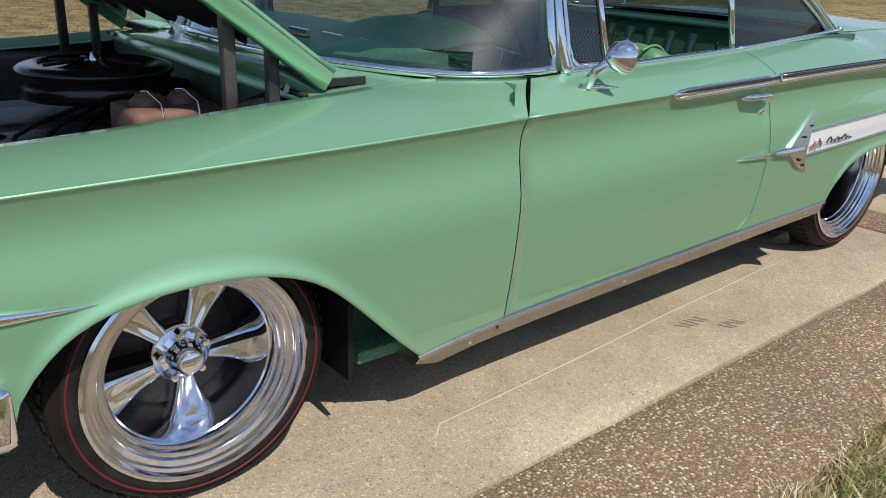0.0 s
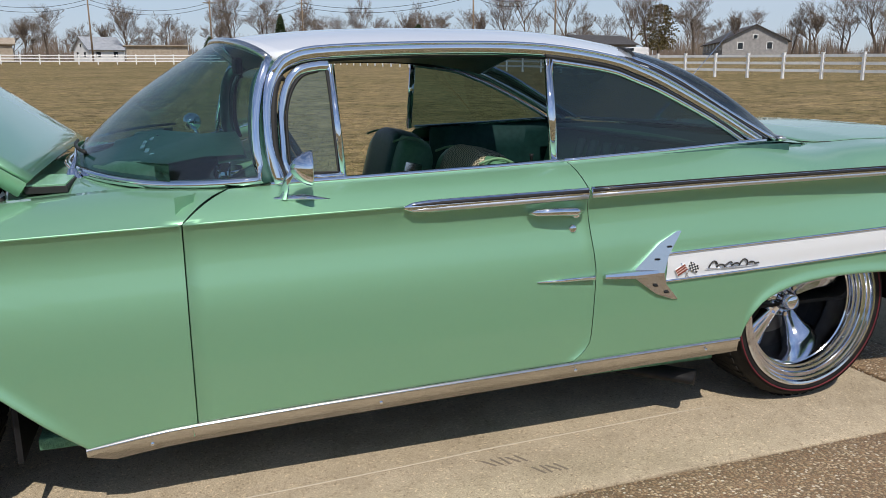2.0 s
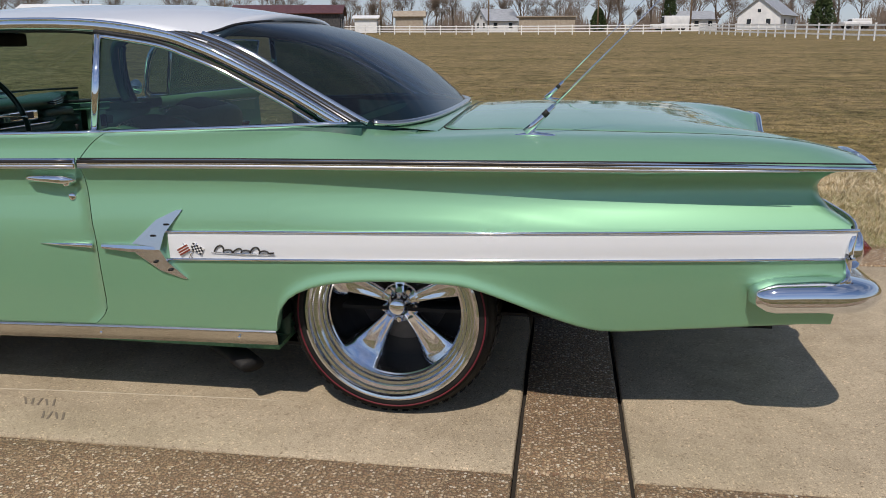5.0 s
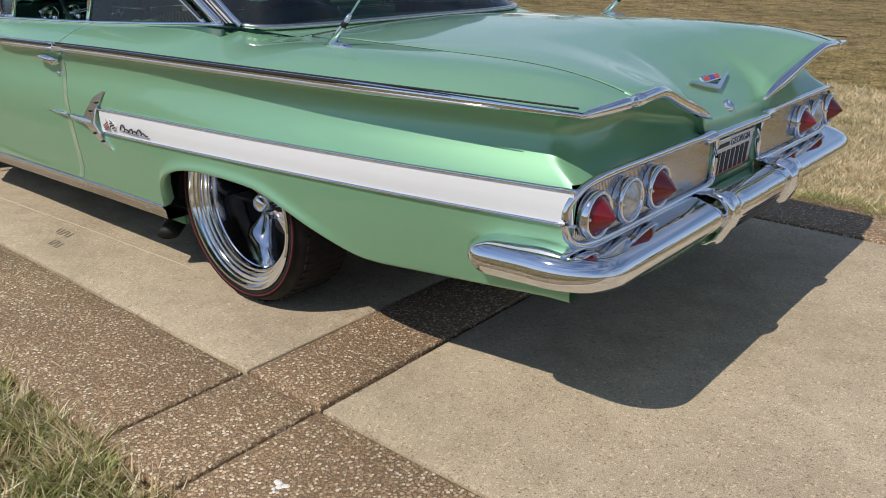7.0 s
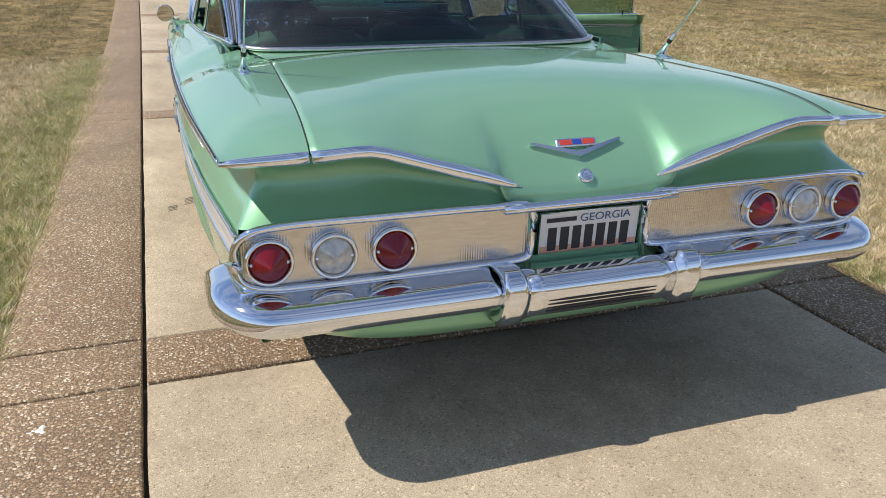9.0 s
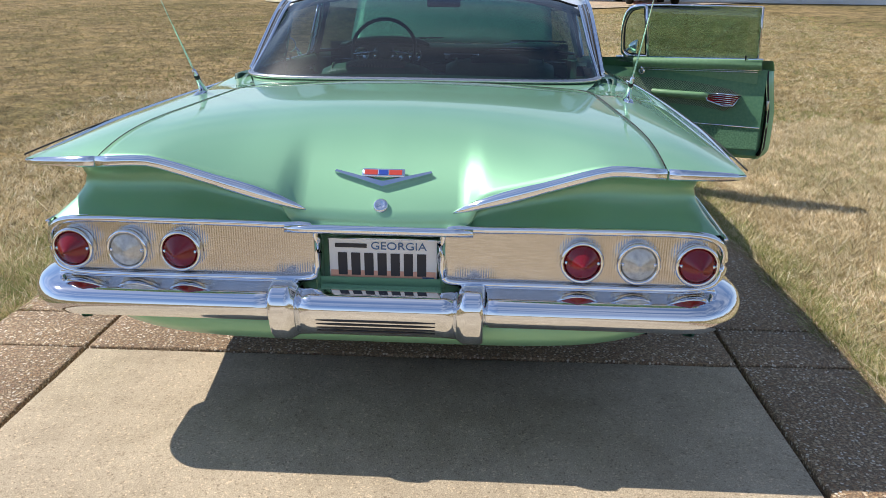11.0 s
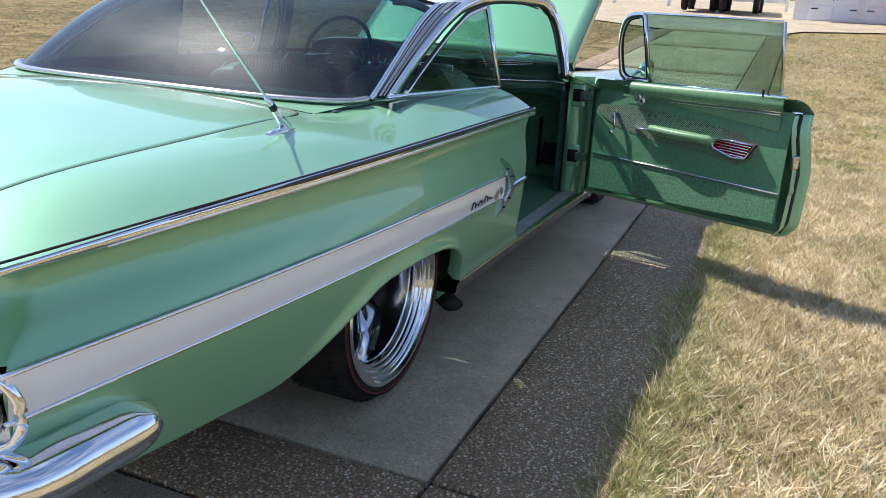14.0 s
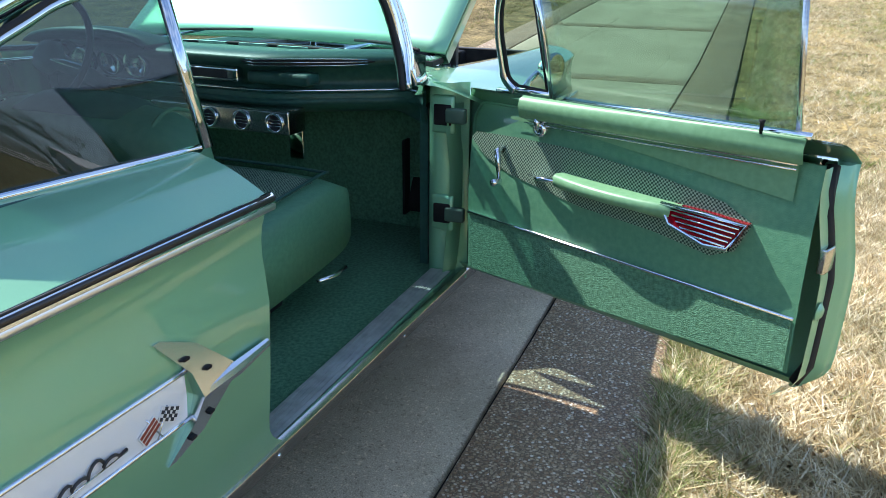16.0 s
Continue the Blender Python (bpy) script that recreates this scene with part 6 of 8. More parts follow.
    hub = part("hub", lathe([(0.074, hub_d - 0.06), (0.073, hub_d - 0.016), (0.066, hub_d - 0.008), (0.042, hub_d - 0.004), (0.039, hub_d + 0.006), (0.041, hub_d + 0.012), (0.036, hub_d + 0.030), (0.028, hub_d + 0.050), (0.024, hub_d + 0.054), (0.0, hub_d + 0.056)], m, 40), CHROME, w, "chrome centre cap")
    for i in range(5):
        a = 2 * math.pi * i / 5 + spin + math.pi / 5
        mm = m @ Matrix.Rotation(a, 4, "Z") @ Matrix.Translation((0.056, 0, hub_d - 0.008))
        part("lug_nut", lathe([(0.012, 0.0), (0.011, 0.016), (0.009, 0.022), (0.0, 0.023)], mm, 6), CHROME, hub, smooth=False)
    part("brake_disc", lathe([(0.05, hub_d - 0.068), (0.075, hub_d - 0.062), (0.08, hub_d - 0.072), (0.155, hub_d - 0.072), (0.155, hub_d - 0.085)], m, 40), GREASE, w, "dark brake disc")
    # Added black disc standing in for the shade behind the spokes
    part("wheel_back_shade", lathe([(0.0, hub_d - 0.088), (k - 0.055, hub_d - 0.088)], m, 40), BLACK, w)
    return w


wheel(3.022, 1, 0.915, 0.322, 0.326, 0.258, 0.22, radians(240), -0.105)
wheel(3.022, -1, 0.915, 0.322, 0.326, 0.258, 0.22, radians(80), -0.105)
wheel(0.0, 1, 0.925, 0.351, 0.351, 0.290, 0.25, radians(270), -0.140)
wheel(0.0, -1, 0.925, 0.351, 0.351, 0.290, 0.25, radians(96), -0.140)

# ---------------------------------------------------------------- the car: cowl, hood, engine bay
def base_x(y):
    return curve_at([(p[1], p[0]) for p in WS_BASE])(abs(y)) if abs(y) < 0.82 else 2.20


rows = []
for y in frange(-0.775, 0.775, 30):
    xb = base_x(y) - 0.004
    xr = 2.70 - 0.07 * abs(y / 0.775) ** 2
    xr = max(xr, xb + 0.02)
    rows.append([Vector((lerp(xb, xr, t), y, lerp(0.914 - 0.008 * abs(y), 0.905 - 0.02 * abs(y), t) + 0.006 * math.sin(math.pi * t) - (0.03 if t == 1.0 else 0) - 0.014 * abs(y / 0.775) ** 6)) for t in (0, 0.2, 0.4, 0.6, 0.8, 0.97, 0.9999, 1.0)])
cowl = part("cowl", grid(rows, flip=True), PAINT, car, "green cowl panel")
for s in (1, -1):
    vent = part("cowl_vent", boxed((2.475, min(s * 0.48, s * 0.74), 0.895), (2.585, max(s * 0.48, s * 0.74), 0.914), 0.002), SEAL, cowl, "louvred air intake", smooth=False)
    for k in range(20):
        y = s * (0.485 + 0.0128 * k)
        part("louvre", boxed((2.48, y - 0.004, 0.912), (2.58, y + 0.004, 0.920), 0.0015), PAINT, vent, smooth=False)
    # wiper
    py = 0.50 if s > 0 else -0.36
    px = base_x(py) + 0.035
    wb = bmesh.new()
    add_lathe(wb, [(0.0, 0.032), (0.012, 0.030), (0.02, 0.012), (0.032, 0.0)], Matrix.Translation((px, py, 0.906)), 14)
    add_tube(wb, [(px, py, 0.932), (px + 0.0, py - 0.10, 0.955), (base_x(py - 0.26) - 0.03, py - 0.26, 0.985)], [0.010, 0.007, 0.004], 6)
    wip = part("wiper", wb, CHROME, cowl, "bright wiper arm")
    part("wiper_blade", tube([(base_x(py - d) - 0.028 + 0.0 * d, py - d, 0.975 + 0.03 * d) for d in (0.08, 0.17, 0.26, 0.36, 0.45)], 0.006, 6), SEAL, wip)
for k in range(7):     # seal clips along the front lip
    y = -0.66 + 0.22 * k
    part("seal_clip", lathe([(0.012, 0.0), (0.007, 0.012), (0.0, 0.024)], Matrix.Translation((2.655, y, 0.876)), 6), PLATEWHITE, cowl)
part("cowl_seal", tube([(2.648, y, 0.878) for y in frange(-0.74, 0.74, 8)], 0.008, 6), SEAL, cowl, "black hood seal")

# hood, hinged at the cowl and standing open
HOOD_M = Matrix.Translation((2.578, 0, 0.922)) @ Matrix.Rotation(radians(-36), 4, "Y")


def hood_top(x, y):
    return 0.028 * (1 - abs(y / 0.75) ** 2.2) - 0.02 * (x / 1.33) ** 3 + 0.006


rows = []
for y in frange(-0.75, 0.75, 20):
    rows.append([HOOD_M @ Vector((x, y, hood_top(x, y))) for x in frange(0.0, 1.33 - 0.06 * (y / 0.75) ** 2, 16)])
hood = solid(part("hood", grid(rows, flip=True), PAINT, car, "green hood propped wide open"), 0.012)
for s in (1, -1):
    rows = [[HOOD_M @ Vector((x, s * y, hood_top(x, 0.75) + dz)) for y, dz in ((0.752, 0.0), (0.754, -0.045), (0.72, -0.048), (0.70, -0.014))] for x in frange(0.0, 1.3, 10)]
    part("hood_flange", grid(rows, flip=s < 0), PAINT, hood, "turned green hood edge")
pad = []
for y in frange(-0.70, 0.70, 28):
    pad.append([HOOD_M @ Vector((x, y, hood_top(x, y) - 0.022 + 0.006 * math.sin(9 * y + 7 * x) + 0.004 * math.sin(31 * y + 17 * x))) for x in frange(0.12 + 0.03 * math.sin(25 * y), 1.27, 24)])
solid(part("hood_pad", grid(pad), BLACK, hood, "black ragged hood insulation"), 0.01)
for s in (1, -1):
    hb = bmesh.new()
    add_box(hb, (2.695, s * 0.69 - 0.012, 0.70), (2.725, s * 0.69 + 0.012, 0.985), None, 0.004)
    add_box(hb, (2.805, s * 0.69 - 0.014, 0.70), (2.835, s * 0.69 + 0.014, 1.10), None, 0.004)
    part("hood_hinge", hb, GREASE, car, "dark hood hinge arms")

bay = part("engine_bay_floor", boxed((2.62, -0.72, 0.34), (3.85, 0.72, 0.36)), BLACK, car, "dark engine bay floor", smooth=False)
part("toe_board", boxed((2.57, -0.78, 0.235), (2.59, 0.78, 0.80), 0.003), CARPET, car, "dark green toe board", smooth=False)
part("firewall", boxed((2.60, -0.745, 0.34), (2.635, 0.745, 0.868), 0.004), SHADEGREEN, car, "green firewall with its shade put into the paint")
for s in (1, -1):
    rows = [[ms((x, y, z), s) for y, z in ((0.74, 0.83 - 0.02 * (x - 2.6)), (0.70, 0.80), (0.60, 0.66), (0.58, 0.36))] for x in frange(2.62, 3.85, 6)]
    solid(part("inner_fender", grid(rows, flip=s < 0), GREASE, car, "black inner fender"), 0.005)
part("radiator", boxed((3.68, -0.40, 0.38), (3.76, 0.40, 0.80), 0.015), BLACK, car, "black radiator")
part("radiator_support", boxed((3.76, -0.74, 0.36), (3.80, 0.74, 0.81), 0.006), GREASE, car)
eng = part("engine_block", boxed((2.66, -0.24, 0.40), (3.42, 0.24, 0.66), 0.03), ORANGE, car, "orange-red engine block")
for s in (1, -1):
    part("valve_cover", boxed((2.74, min(s * 0.14, s * 0.30), 0.62), (3.30, max(s * 0.14, s * 0.30), 0.735), 0.025), GREASE, eng, "dark valve cover")
part("intake", boxed((2.78, -0.13, 0.64), (3.24, 0.13, 0.745), 0.02), GREASE, eng)
MA = Matrix.Translation((2.92, 0.02, 0.765))
ac = part("air_cleaner", lathe([(0.0, 0.02), (0.17, 0.02), (0.205, 0.026), (0.21, 0.04), (0.205, 0.06), (0.20, 0.085), (0.212, 0.092), (0.212, 0.104), (0.20, 0.112), (0.165, 0.118), (0.15, 0.110), (0.135, 0.106), (0.10, 0.108), (0.06, 0.115), (0.025, 0.12), (0.0, 0.122)], MA, 48), principled("gloss_black", (0.012, 0.012, 0.014), 0.18), car, "round glossy black air cleaner")
for k in range(8):
    a = 2 * math.pi * k / 8
    part("rib", tube([MA @ Vector((0.035 * math.cos(a), 0.035 * math.sin(a), 0.121)), MA @ Vector((0.14 * math.cos(a), 0.14 * math.sin(a), 0.112))], 0.005, 6), BLACK, ac)
part("wing_nut", lathe([(0.0, 0.145), (0.012, 0.14), (0.016, 0.12)], MA, 10), CHROME, ac)
mc = part("master_cylinder", boxed((2.77, 0.36, 0.74), (3.00, 0.56, 0.835), 0.02), RUST, car, "rusty brown master cylinder")
for x in (2.84, 2.93):
    part("cap_clip", tube([(x, 0.355, 0.78), (x, 0.37, 0.85), (x, 0.46, 0.866), (x, 0.55, 0.85), (x, 0.565, 0.78)], 0.003, 6), CHROME, mc)
    part("reservoir_cap", lathe([(0.045, 0.0), (0.045, 0.015), (0.03, 0.028), (0.0, 0.032)], Matrix.Translation((x, 0.46, 0.83)), 18), RUST, mc)
part("brake_booster", lathe([(0.0, 0.0), (0.09, 0.0), (0.105, 0.02), (0.105, 0.06), (0.09, 0.085), (0.0, 0.09)], Matrix.Translation((2.63, 0.48, 0.72)) @ Matrix.Rotation(math.pi / 2, 4, "Y"), 28), GREASE, car, "dark brake booster")
for pts, r in (([(3.5, 0.1, 0.74), (3.42, 0.2, 0.79), (3.3, 0.24, 0.75), (3.2, 0.2, 0.70)], 0.028), ([(2.66, 0.56, 0.83), (2.74, 0.64, 0.835), (2.84, 0.67, 0.80)], 0.03), ([(3.4, -0.1, 0.75), (3.55, -0.15, 0.78), (3.7, -0.2, 0.76)], 0.03), ([(2.64, 0.6, 0.81), (2.72, 0.66, 0.835), (2.80, 0.68, 0.80)], 0.034), ([(3.30, 0.10, 0.80), (3.36, 0.22, 0.84), (3.34, 0.34, 0.80), (3.30, 0.40, 0.70)], 0.026), ([(3.46, -0.05, 0.78), (3.40, 0.12, 0.85), (3.28, 0.16, 0.82)], 0.03)):
    part("hose", tube(smooth_path(pts, 5), r, 10), BLACK, car, "black rubber hose")
part("distributor", lathe([(0.05, 0.0), (0.05, 0.05), (0.035, 0.075), (0.0, 0.08)], Matrix.Translation((2.69, 0.02, 0.74)), 18), BLACK, car)
part("alternator", lathe([(0.0, 0.0), (0.06, 0.0), (0.068, 0.03), (0.068, 0.11), (0.05, 0.13), (0.0, 0.13)], Matrix.Translation((3.36, 0.26, 0.70)) @ Matrix.Rotation(math.pi / 2, 4, "Y"), 24), GREASE, car, "dark alternator")
part("coil", tube([(3.28, 0.34, 0.64), (3.28, 0.34, 0.74)], 0.028, 14), ORANGE, car, "small red canister")
for k in range(6):
    part("plug_lead", tube(smooth_path([(2.69, 0.03, 0.82), (2.76 + 0.03 * k, 0.12, 0.80), (2.80 + 0.08 * k, 0.27, 0.745), (2.8 + 0.08 * k, 0.32, 0.66)], 4), 0.006, 6), BLACK, eng)

# ---------------------------------------------------------------- the car: cabin
part("cabin_floor", boxed((0.40, -0.90, 0.20), (2.60, 0.90, 0.235), 0.004), CARPET, car, "dark green carpeted floor")
rows = [[Vector((x, y, z + 0.235)) for y, z in ((-0.24, 0.0), (-0.16, 0.09), (0.0, 0.12), (0.16, 0.09), (0.24, 0.0))] for x in frange(0.9, 2.6, 6)]
part("floor_tunnel", grid(rows), CARPET, car)
for s in (1, -1):
    sill = part("door_sill", boxed((0.96, min(s * 0.88, s * 0.962), 0.228), (2.16, max(s * 0.88, s * 0.962), 0.262), 0.006), PAINT, car, "green door sill")
    pl = part("sill_plate", boxed((1.0, min(s * 0.885, s * 0.955), 0.2625), (2.12, max(s * 0.885, s * 0.955), 0.267), 0.001), ALLOY, sill, "ribbed aluminium scuff plate")
    for k in range(4):
        part("plate_rib", boxed((1.02, s * (0.897 + 0.014 * k) - 0.002, 0.267), (2.10, s * (0.897 + 0.014 * k) + 0.002, 0.2685)), ALLOY, pl, smooth=False)
    # hinge pillar and rear jamb
    rows = [[ms((2.18, 0.855, z), s), ms((2.135, 0.872, z), s), ms((2.135, 0.90, z), s), ms((2.142, 0.945, z), s), ms((2.17, 0.965, z), s), ms((2.19, 0.99, z), s)] for z in frange(0.22, 0.90, 6)]
    part("hinge_pillar", grid(rows, flip=s < 0), PAINT, car, "green hinge pillar")
    part("kick_panel", boxed((2.22, min(s * 0.80, s * 0.83), 0.23), (2.60, max(s * 0.80, s * 0.83), 0.80)), VINYLDARK, car, smooth=False)
    rows = [[ms((rear_gap(z) - 0.006, side_y(0.95, z) - 0.001, z), s), ms((rear_gap(z) - 0.012, side_y(0.95, z) - 0.03, z), s), ms((rear_gap(z) - 0.035, side_y(0.95, z) - 0.045, z), s), ms((rear_gap(z) - 0.035, 0.86, z), s)] for z in frange(0.25, 0.862, 14)]
    part("lock_pillar", grid(rows, flip=s > 0), PAINT, car, "green lock pillar")
    rows = [[ms((x, 0.855 - 0.02 * (z < 0.6), z), s) for z in frange(0.235 if x > 0.38 else 0.63, belt_z(x) - 0.004, 5)] for x in [0.92, 0.8, 0.7, 0.6, 0.5, 0.42, 0.385, 0.375, 0.2, 0.1]]
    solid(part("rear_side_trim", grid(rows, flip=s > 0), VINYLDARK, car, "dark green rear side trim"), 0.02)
    # cap over the pane slot
    rows = [[ms((x, belt_y(x) - 0.004, belt_z(x)), s), ms((x, 0.83, belt_z(x) + 0.002), s)] for x in frange(0.97, 0.1, 6)]
    part("rear_sill_cap", grid(rows, flip=s < 0), VINYLDARK, car)


def cushion(lo, hi, m, bulge=0.03, n=10):
    """A padded block with rounded edges and a swollen top."""
    bm = bmesh.new()
    rows = []
    for i in range(n + 1):
        u = i / n
        row = []
        for k in range(24):
            a = 2 * math.pi * k / 24
            ca, sa = math.cos(a), math.sin(a)
            e = 0.35
            px = math.copysign(abs(ca) ** e, ca)
            pz = math.copysign(abs(sa) ** e, sa)
            tap = 1 - 0.10 * abs(2 * u - 1) ** 8
            x = lerp(lo[0], hi[0], 0.5 + 0.5 * px * tap)
            z = lerp(lo[2], hi[2], 0.5 + 0.5 * pz * tap) + (bulge * math.sin(math.pi * u) if sa > 0 else 0)
            row.append(m @ Vector((x, lerp(lo[1], hi[1], u), z)))
        rows.append(row)
    vs = add_grid(bm, [r + [r[0]] for r in rows])
    bm.faces.new(vs[0][:-1])
    bm.faces.new(list(reversed(vs[-1][:-1])))
    bmesh.ops.recalc_face_normals(bm, faces=bm.faces)
    return bm


I4 = Matrix.Identity(4)
seat = part("front_seat", cushion((1.20, -0.70, 0.285), (1.96, 0.70, 0.535), Matrix.Translation((0, 0, 0)) @ Matrix.Rotation(radians(-3), 4, "Y"), 0.0, 16), VINYL, car, "green vinyl and tweed bench seat")
for y0, y1, x, z, cloth in ((-0.66, -0.04, 1.325, 0.525, VINYLDARK), (0.04, 0.66, 1.20, 0.50, BEIGETWEED)):
    mt = Matrix.Translation((x, 0, z)) @ Matrix.Rotation(radians(-14), 4, "Y")
    back = part("seat_back", cushion((-0.10, y0, -0.06), (0.06, y1, 0.42), mt, 0.02, 10), VINYL, seat, "green vinyl seat back")
    part("back_insert", cushion((-0.085, y0 + 0.10, 0.0), (0.075, y1 - 0.10, 0.432), mt, 0.02, 8), cloth, back, "dark vinyl back insert" if y0 < 0 else "beige tweed back insert")
    for y in (y0 + 0.06, y1 - 0.06):
        part("back_piping", tube([mt @ Vector((-0.085 + 0.17 * k / 8, y, 0.395 + 0.036 * math.sin(math.pi * k / 8))) for k in range(9)], 0.005, 6), VINYLLIGHT, back)
    part("hinge_cap", boxed((-0.045, y1 - 0.004, 0.16), (0.03, y1 + 0.006, 0.33), 0.004, mt), STEEL, back, "bright plate on the side of the seat back")
part("seat_insert", cushion((1.28, -0.62, 0.50), (1.87, 0.62, 0.546), Matrix.Rotation(radians(-3), 4, "Y"), 0.0, 12), TWEED, seat, "woven tweed cushion insert")
part("seat_piping", tube(smooth_path([(1.24, -0.63, 0.612), (1.80, -0.635, 0.642), (1.885, -0.60, 0.636), (1.90, -0.30, 0.636), (1.90, 0.30, 0.636), (1.885, 0.60, 0.636), (1.80, 0.635, 0.642), (1.24, 0.63, 0.612)], 4), 0.005, 6), VINYLDARK, seat)
part("seat_lever", tube([(1.66, -0.715, 0.37), (1.74, -0.73, 0.36), (1.80, -0.73, 0.365)], 0.008, 8), CHROME, seat)
for y in (-0.62, 0.62):
    part("seat_foot", boxed((1.48, y * 0.85 - 0.02, 0.235), (1.72, y * 0.85 + 0.02, 0.34), 0.01), GREASE, seat, smooth=False)
rear_seat = part("rear_seat", cushion((0.38, -0.70, 0.30), (0.92, 0.70, 0.53), I4, 0.0, 14), VINYL, car, "green vinyl rear bench")
part("rear_seat_back", cushion((-0.07, -0.72, 0.0), (0.08, 0.72, 0.46), Matrix.Translation((0.32, 0, 0.48)) @ Matrix.Rotation(radians(-16), 4, "Y"), 0.02, 14), VINYL, rear_seat)
for k in range(5):
    part("seat_pleat", tube([(0.43, -0.24 + 0.12 * k, 0.56), (0.40, -0.24 + 0.12 * k, 0.70), (0.345, -0.24 + 0.12 * k, 0.90)], 0.022, 8), VINYLDARK, rear_seat)
part("parcel_shelf", boxed((-0.06, -0.74, 0.925), (0.30, 0.74, 0.94), 0.004), VINYLDARK, car, "dark parcel shelf")
# dashboard
dash_prof = [(2.60, 0.912), (2.36, 0.945), (2.20, 0.965), (2.08, 0.972), (2.02, 0.962), (2.005, 0.945), (2.04, 0.925), (2.075, 0.88), (2.08, 0.86), (2.045, 0.845), (2.03, 0.825), (2.05, 0.79), (2.10, 0.765), (2.3, 0.755), (2.60, 0.75)]
def dash_x(x, y):
    x += 0.28 * max(0.0, (abs(y) - 0.32) / 0.5) ** 1.15
    return min(x, base_x(y) - 0.02) if abs(y) < 0.8 else min(x, 2.20)


rows = [[Vector((dash_x(x, y), y, z)) for x, z in dash_prof] for y in frange(-0.83, 0.83, 32)]
dash = part("dashboard", grid(rows), DASH, car, "padded green dashboard")
rows = [[Vector((dash_x(2.033 + 0.008 * math.sin(6.28 * k / 6), y), y, lerp(0.842, 0.80, k / 6))) for k in range(7)] for y in frange(-0.82, 0.82, 20)]
part("dash_band", grid(rows), VINYLDARK, dash, "dark lower dash band")
part("dash_strip", tube([(dash_x(2.03, y), y, 0.848) for y in frange(-0.82, 0.82, 20)], 0.005, 6), CHROME, dash)
part("glovebox_recess", boxed((2.015, -0.50, 0.872), (2.09, -0.26, 0.912), 0.014), VINYLDARK, dash)
orn_d = part("glovebox_ornament", tube([(dash_x(2.0, y) - 0.004, y, 0.945) for y in frange(-0.66, -0.26, 8)], [0.002, 0.010, 0.013, 0.014, 0.014, 0.014, 0.013, 0.009, 0.002], 8, (0.4, 1)), SEAL, dash, "slim bright-edged dash ornament")
for dz in (-0.011, 0.0, 0.011):
    part("ornament_line", tube([(dash_x(2.0, y) - 0.010, y, 0.945 + dz * (1 - 8 * (y + 0.46) ** 2)) for y in frange(-0.64, -0.28, 8)], 0.0018, 5), CHROME, orn_d)
for k in range(6):
    part("defroster_slot", boxed((2.30, -0.52 + 0.18 * k, 0.953), (2.315, -0.40 + 0.18 * k, 0.962), 0.002, Matrix.Translation((-0.02 * abs(k - 2.5), 0, 0.002))), CHROME, dash, smooth=False)
part("radio", boxed((2.02, -0.22, 0.87), (2.06, 0.02, 0.92), 0.008), CHROME, dash, "bright radio panel")
part("radio_face", boxed((2.016, -0.18, 0.88), (2.022, -0.02, 0.91), 0.002), INK, dash, smooth=False)
# instrument hood on the driver's side
ih = bmesh.new()
rows = []
for y in frange(0.12, 0.68, 14):
    q = math.sqrt(max(0.0, 1 - ((y - 0.40) / 0.285) ** 2))
    rows.append([Vector((min(2.30, base_x(y) - 0.06), y, 0.945)), Vector((2.10, y, 0.965 + 0.055 * q)), Vector((1.985, y, 0.965 + 0.06 * q)), Vector((1.975, y, 0.955 + 0.05 * q)), Vector((2.06, y, 0.945 + 0.03 * q))])
add_grid(ih, rows)
part("instrument_hood", ih, DASH, dash, "hooded instrument binnacle")
for k in range(4):
    y = 0.22 + 0.12 * k
    part("gauge", lathe([(0.048, 0.0), (0.05, 0.02), (0.045, 0.03), (0.042, 0.01), (0.0, 0.01)], Matrix.Translation((2.055, y, 0.905)) @ Matrix.Rotation(-math.pi / 2 - 0.15, 4, "Y"), 24), CHROME, dash, "round bright-rimmed gauge")
# air vents under the dash
ac_ = part("vent_panel", boxed((1.975, -0.44, 0.715), (2.08, 0.12, 0.795), 0.006), STEEL, car, "silver air vent panel under the dash")
for y in (-0.39, -0.26, -0.13):
    vn = part("round_vent", lathe([(0.033, 0.0), (0.034, 0.012), (0.028, 0.014), (0.026, 0.0)], Matrix.Translation((1.976, y, 0.755)) @ Matrix.Rotation(-math.pi / 2, 4, "Y"), 24), CHROME, ac_)
    part("vent_core", lathe([(0.0, 0.003), (0.027, 0.003)], Matrix.Translation((1.976, y, 0.755)) @ Matrix.Rotation(-math.pi / 2, 4, "Y"), 20), INK, vn)
    for dz in (-0.01, 0.0, 0.01):
        part("vane", tube([(1.972, y - 0.024, 0.755 + dz), (1.972, y + 0.024, 0.755 + dz)], 0.0016, 5), CHROME, vn)
# steering wheel
SW = Matrix.Translation((1.80, 0.40, 0.955)) @ Matrix.Rotation(radians(-62), 4, "Y")
bm = bmesh.new()
rim_path = [SW @ Vector((0.205 * math.cos(a), 0.205 * math.sin(a), 0)) for a in frange(0, 2 * math.pi, 40)]
add_tube(bm, rim_path, 0.012, 8, (1, 1), False)
sw = part("steering_wheel", bm, principled("dark_green_plastic", (0.012, 0.035, 0.025), 0.3), car, "thin-rimmed steering wheel")
part("horn_bar", tube([SW @ Vector((-0.04, -0.20, 0.0)), SW @ Vector((0, 0, -0.03)), SW @ Vector((-0.04, 0.20, 0.0))], 0.014, 8, (1.4, 0.5)), CHROME, sw, "bright spoke bar")
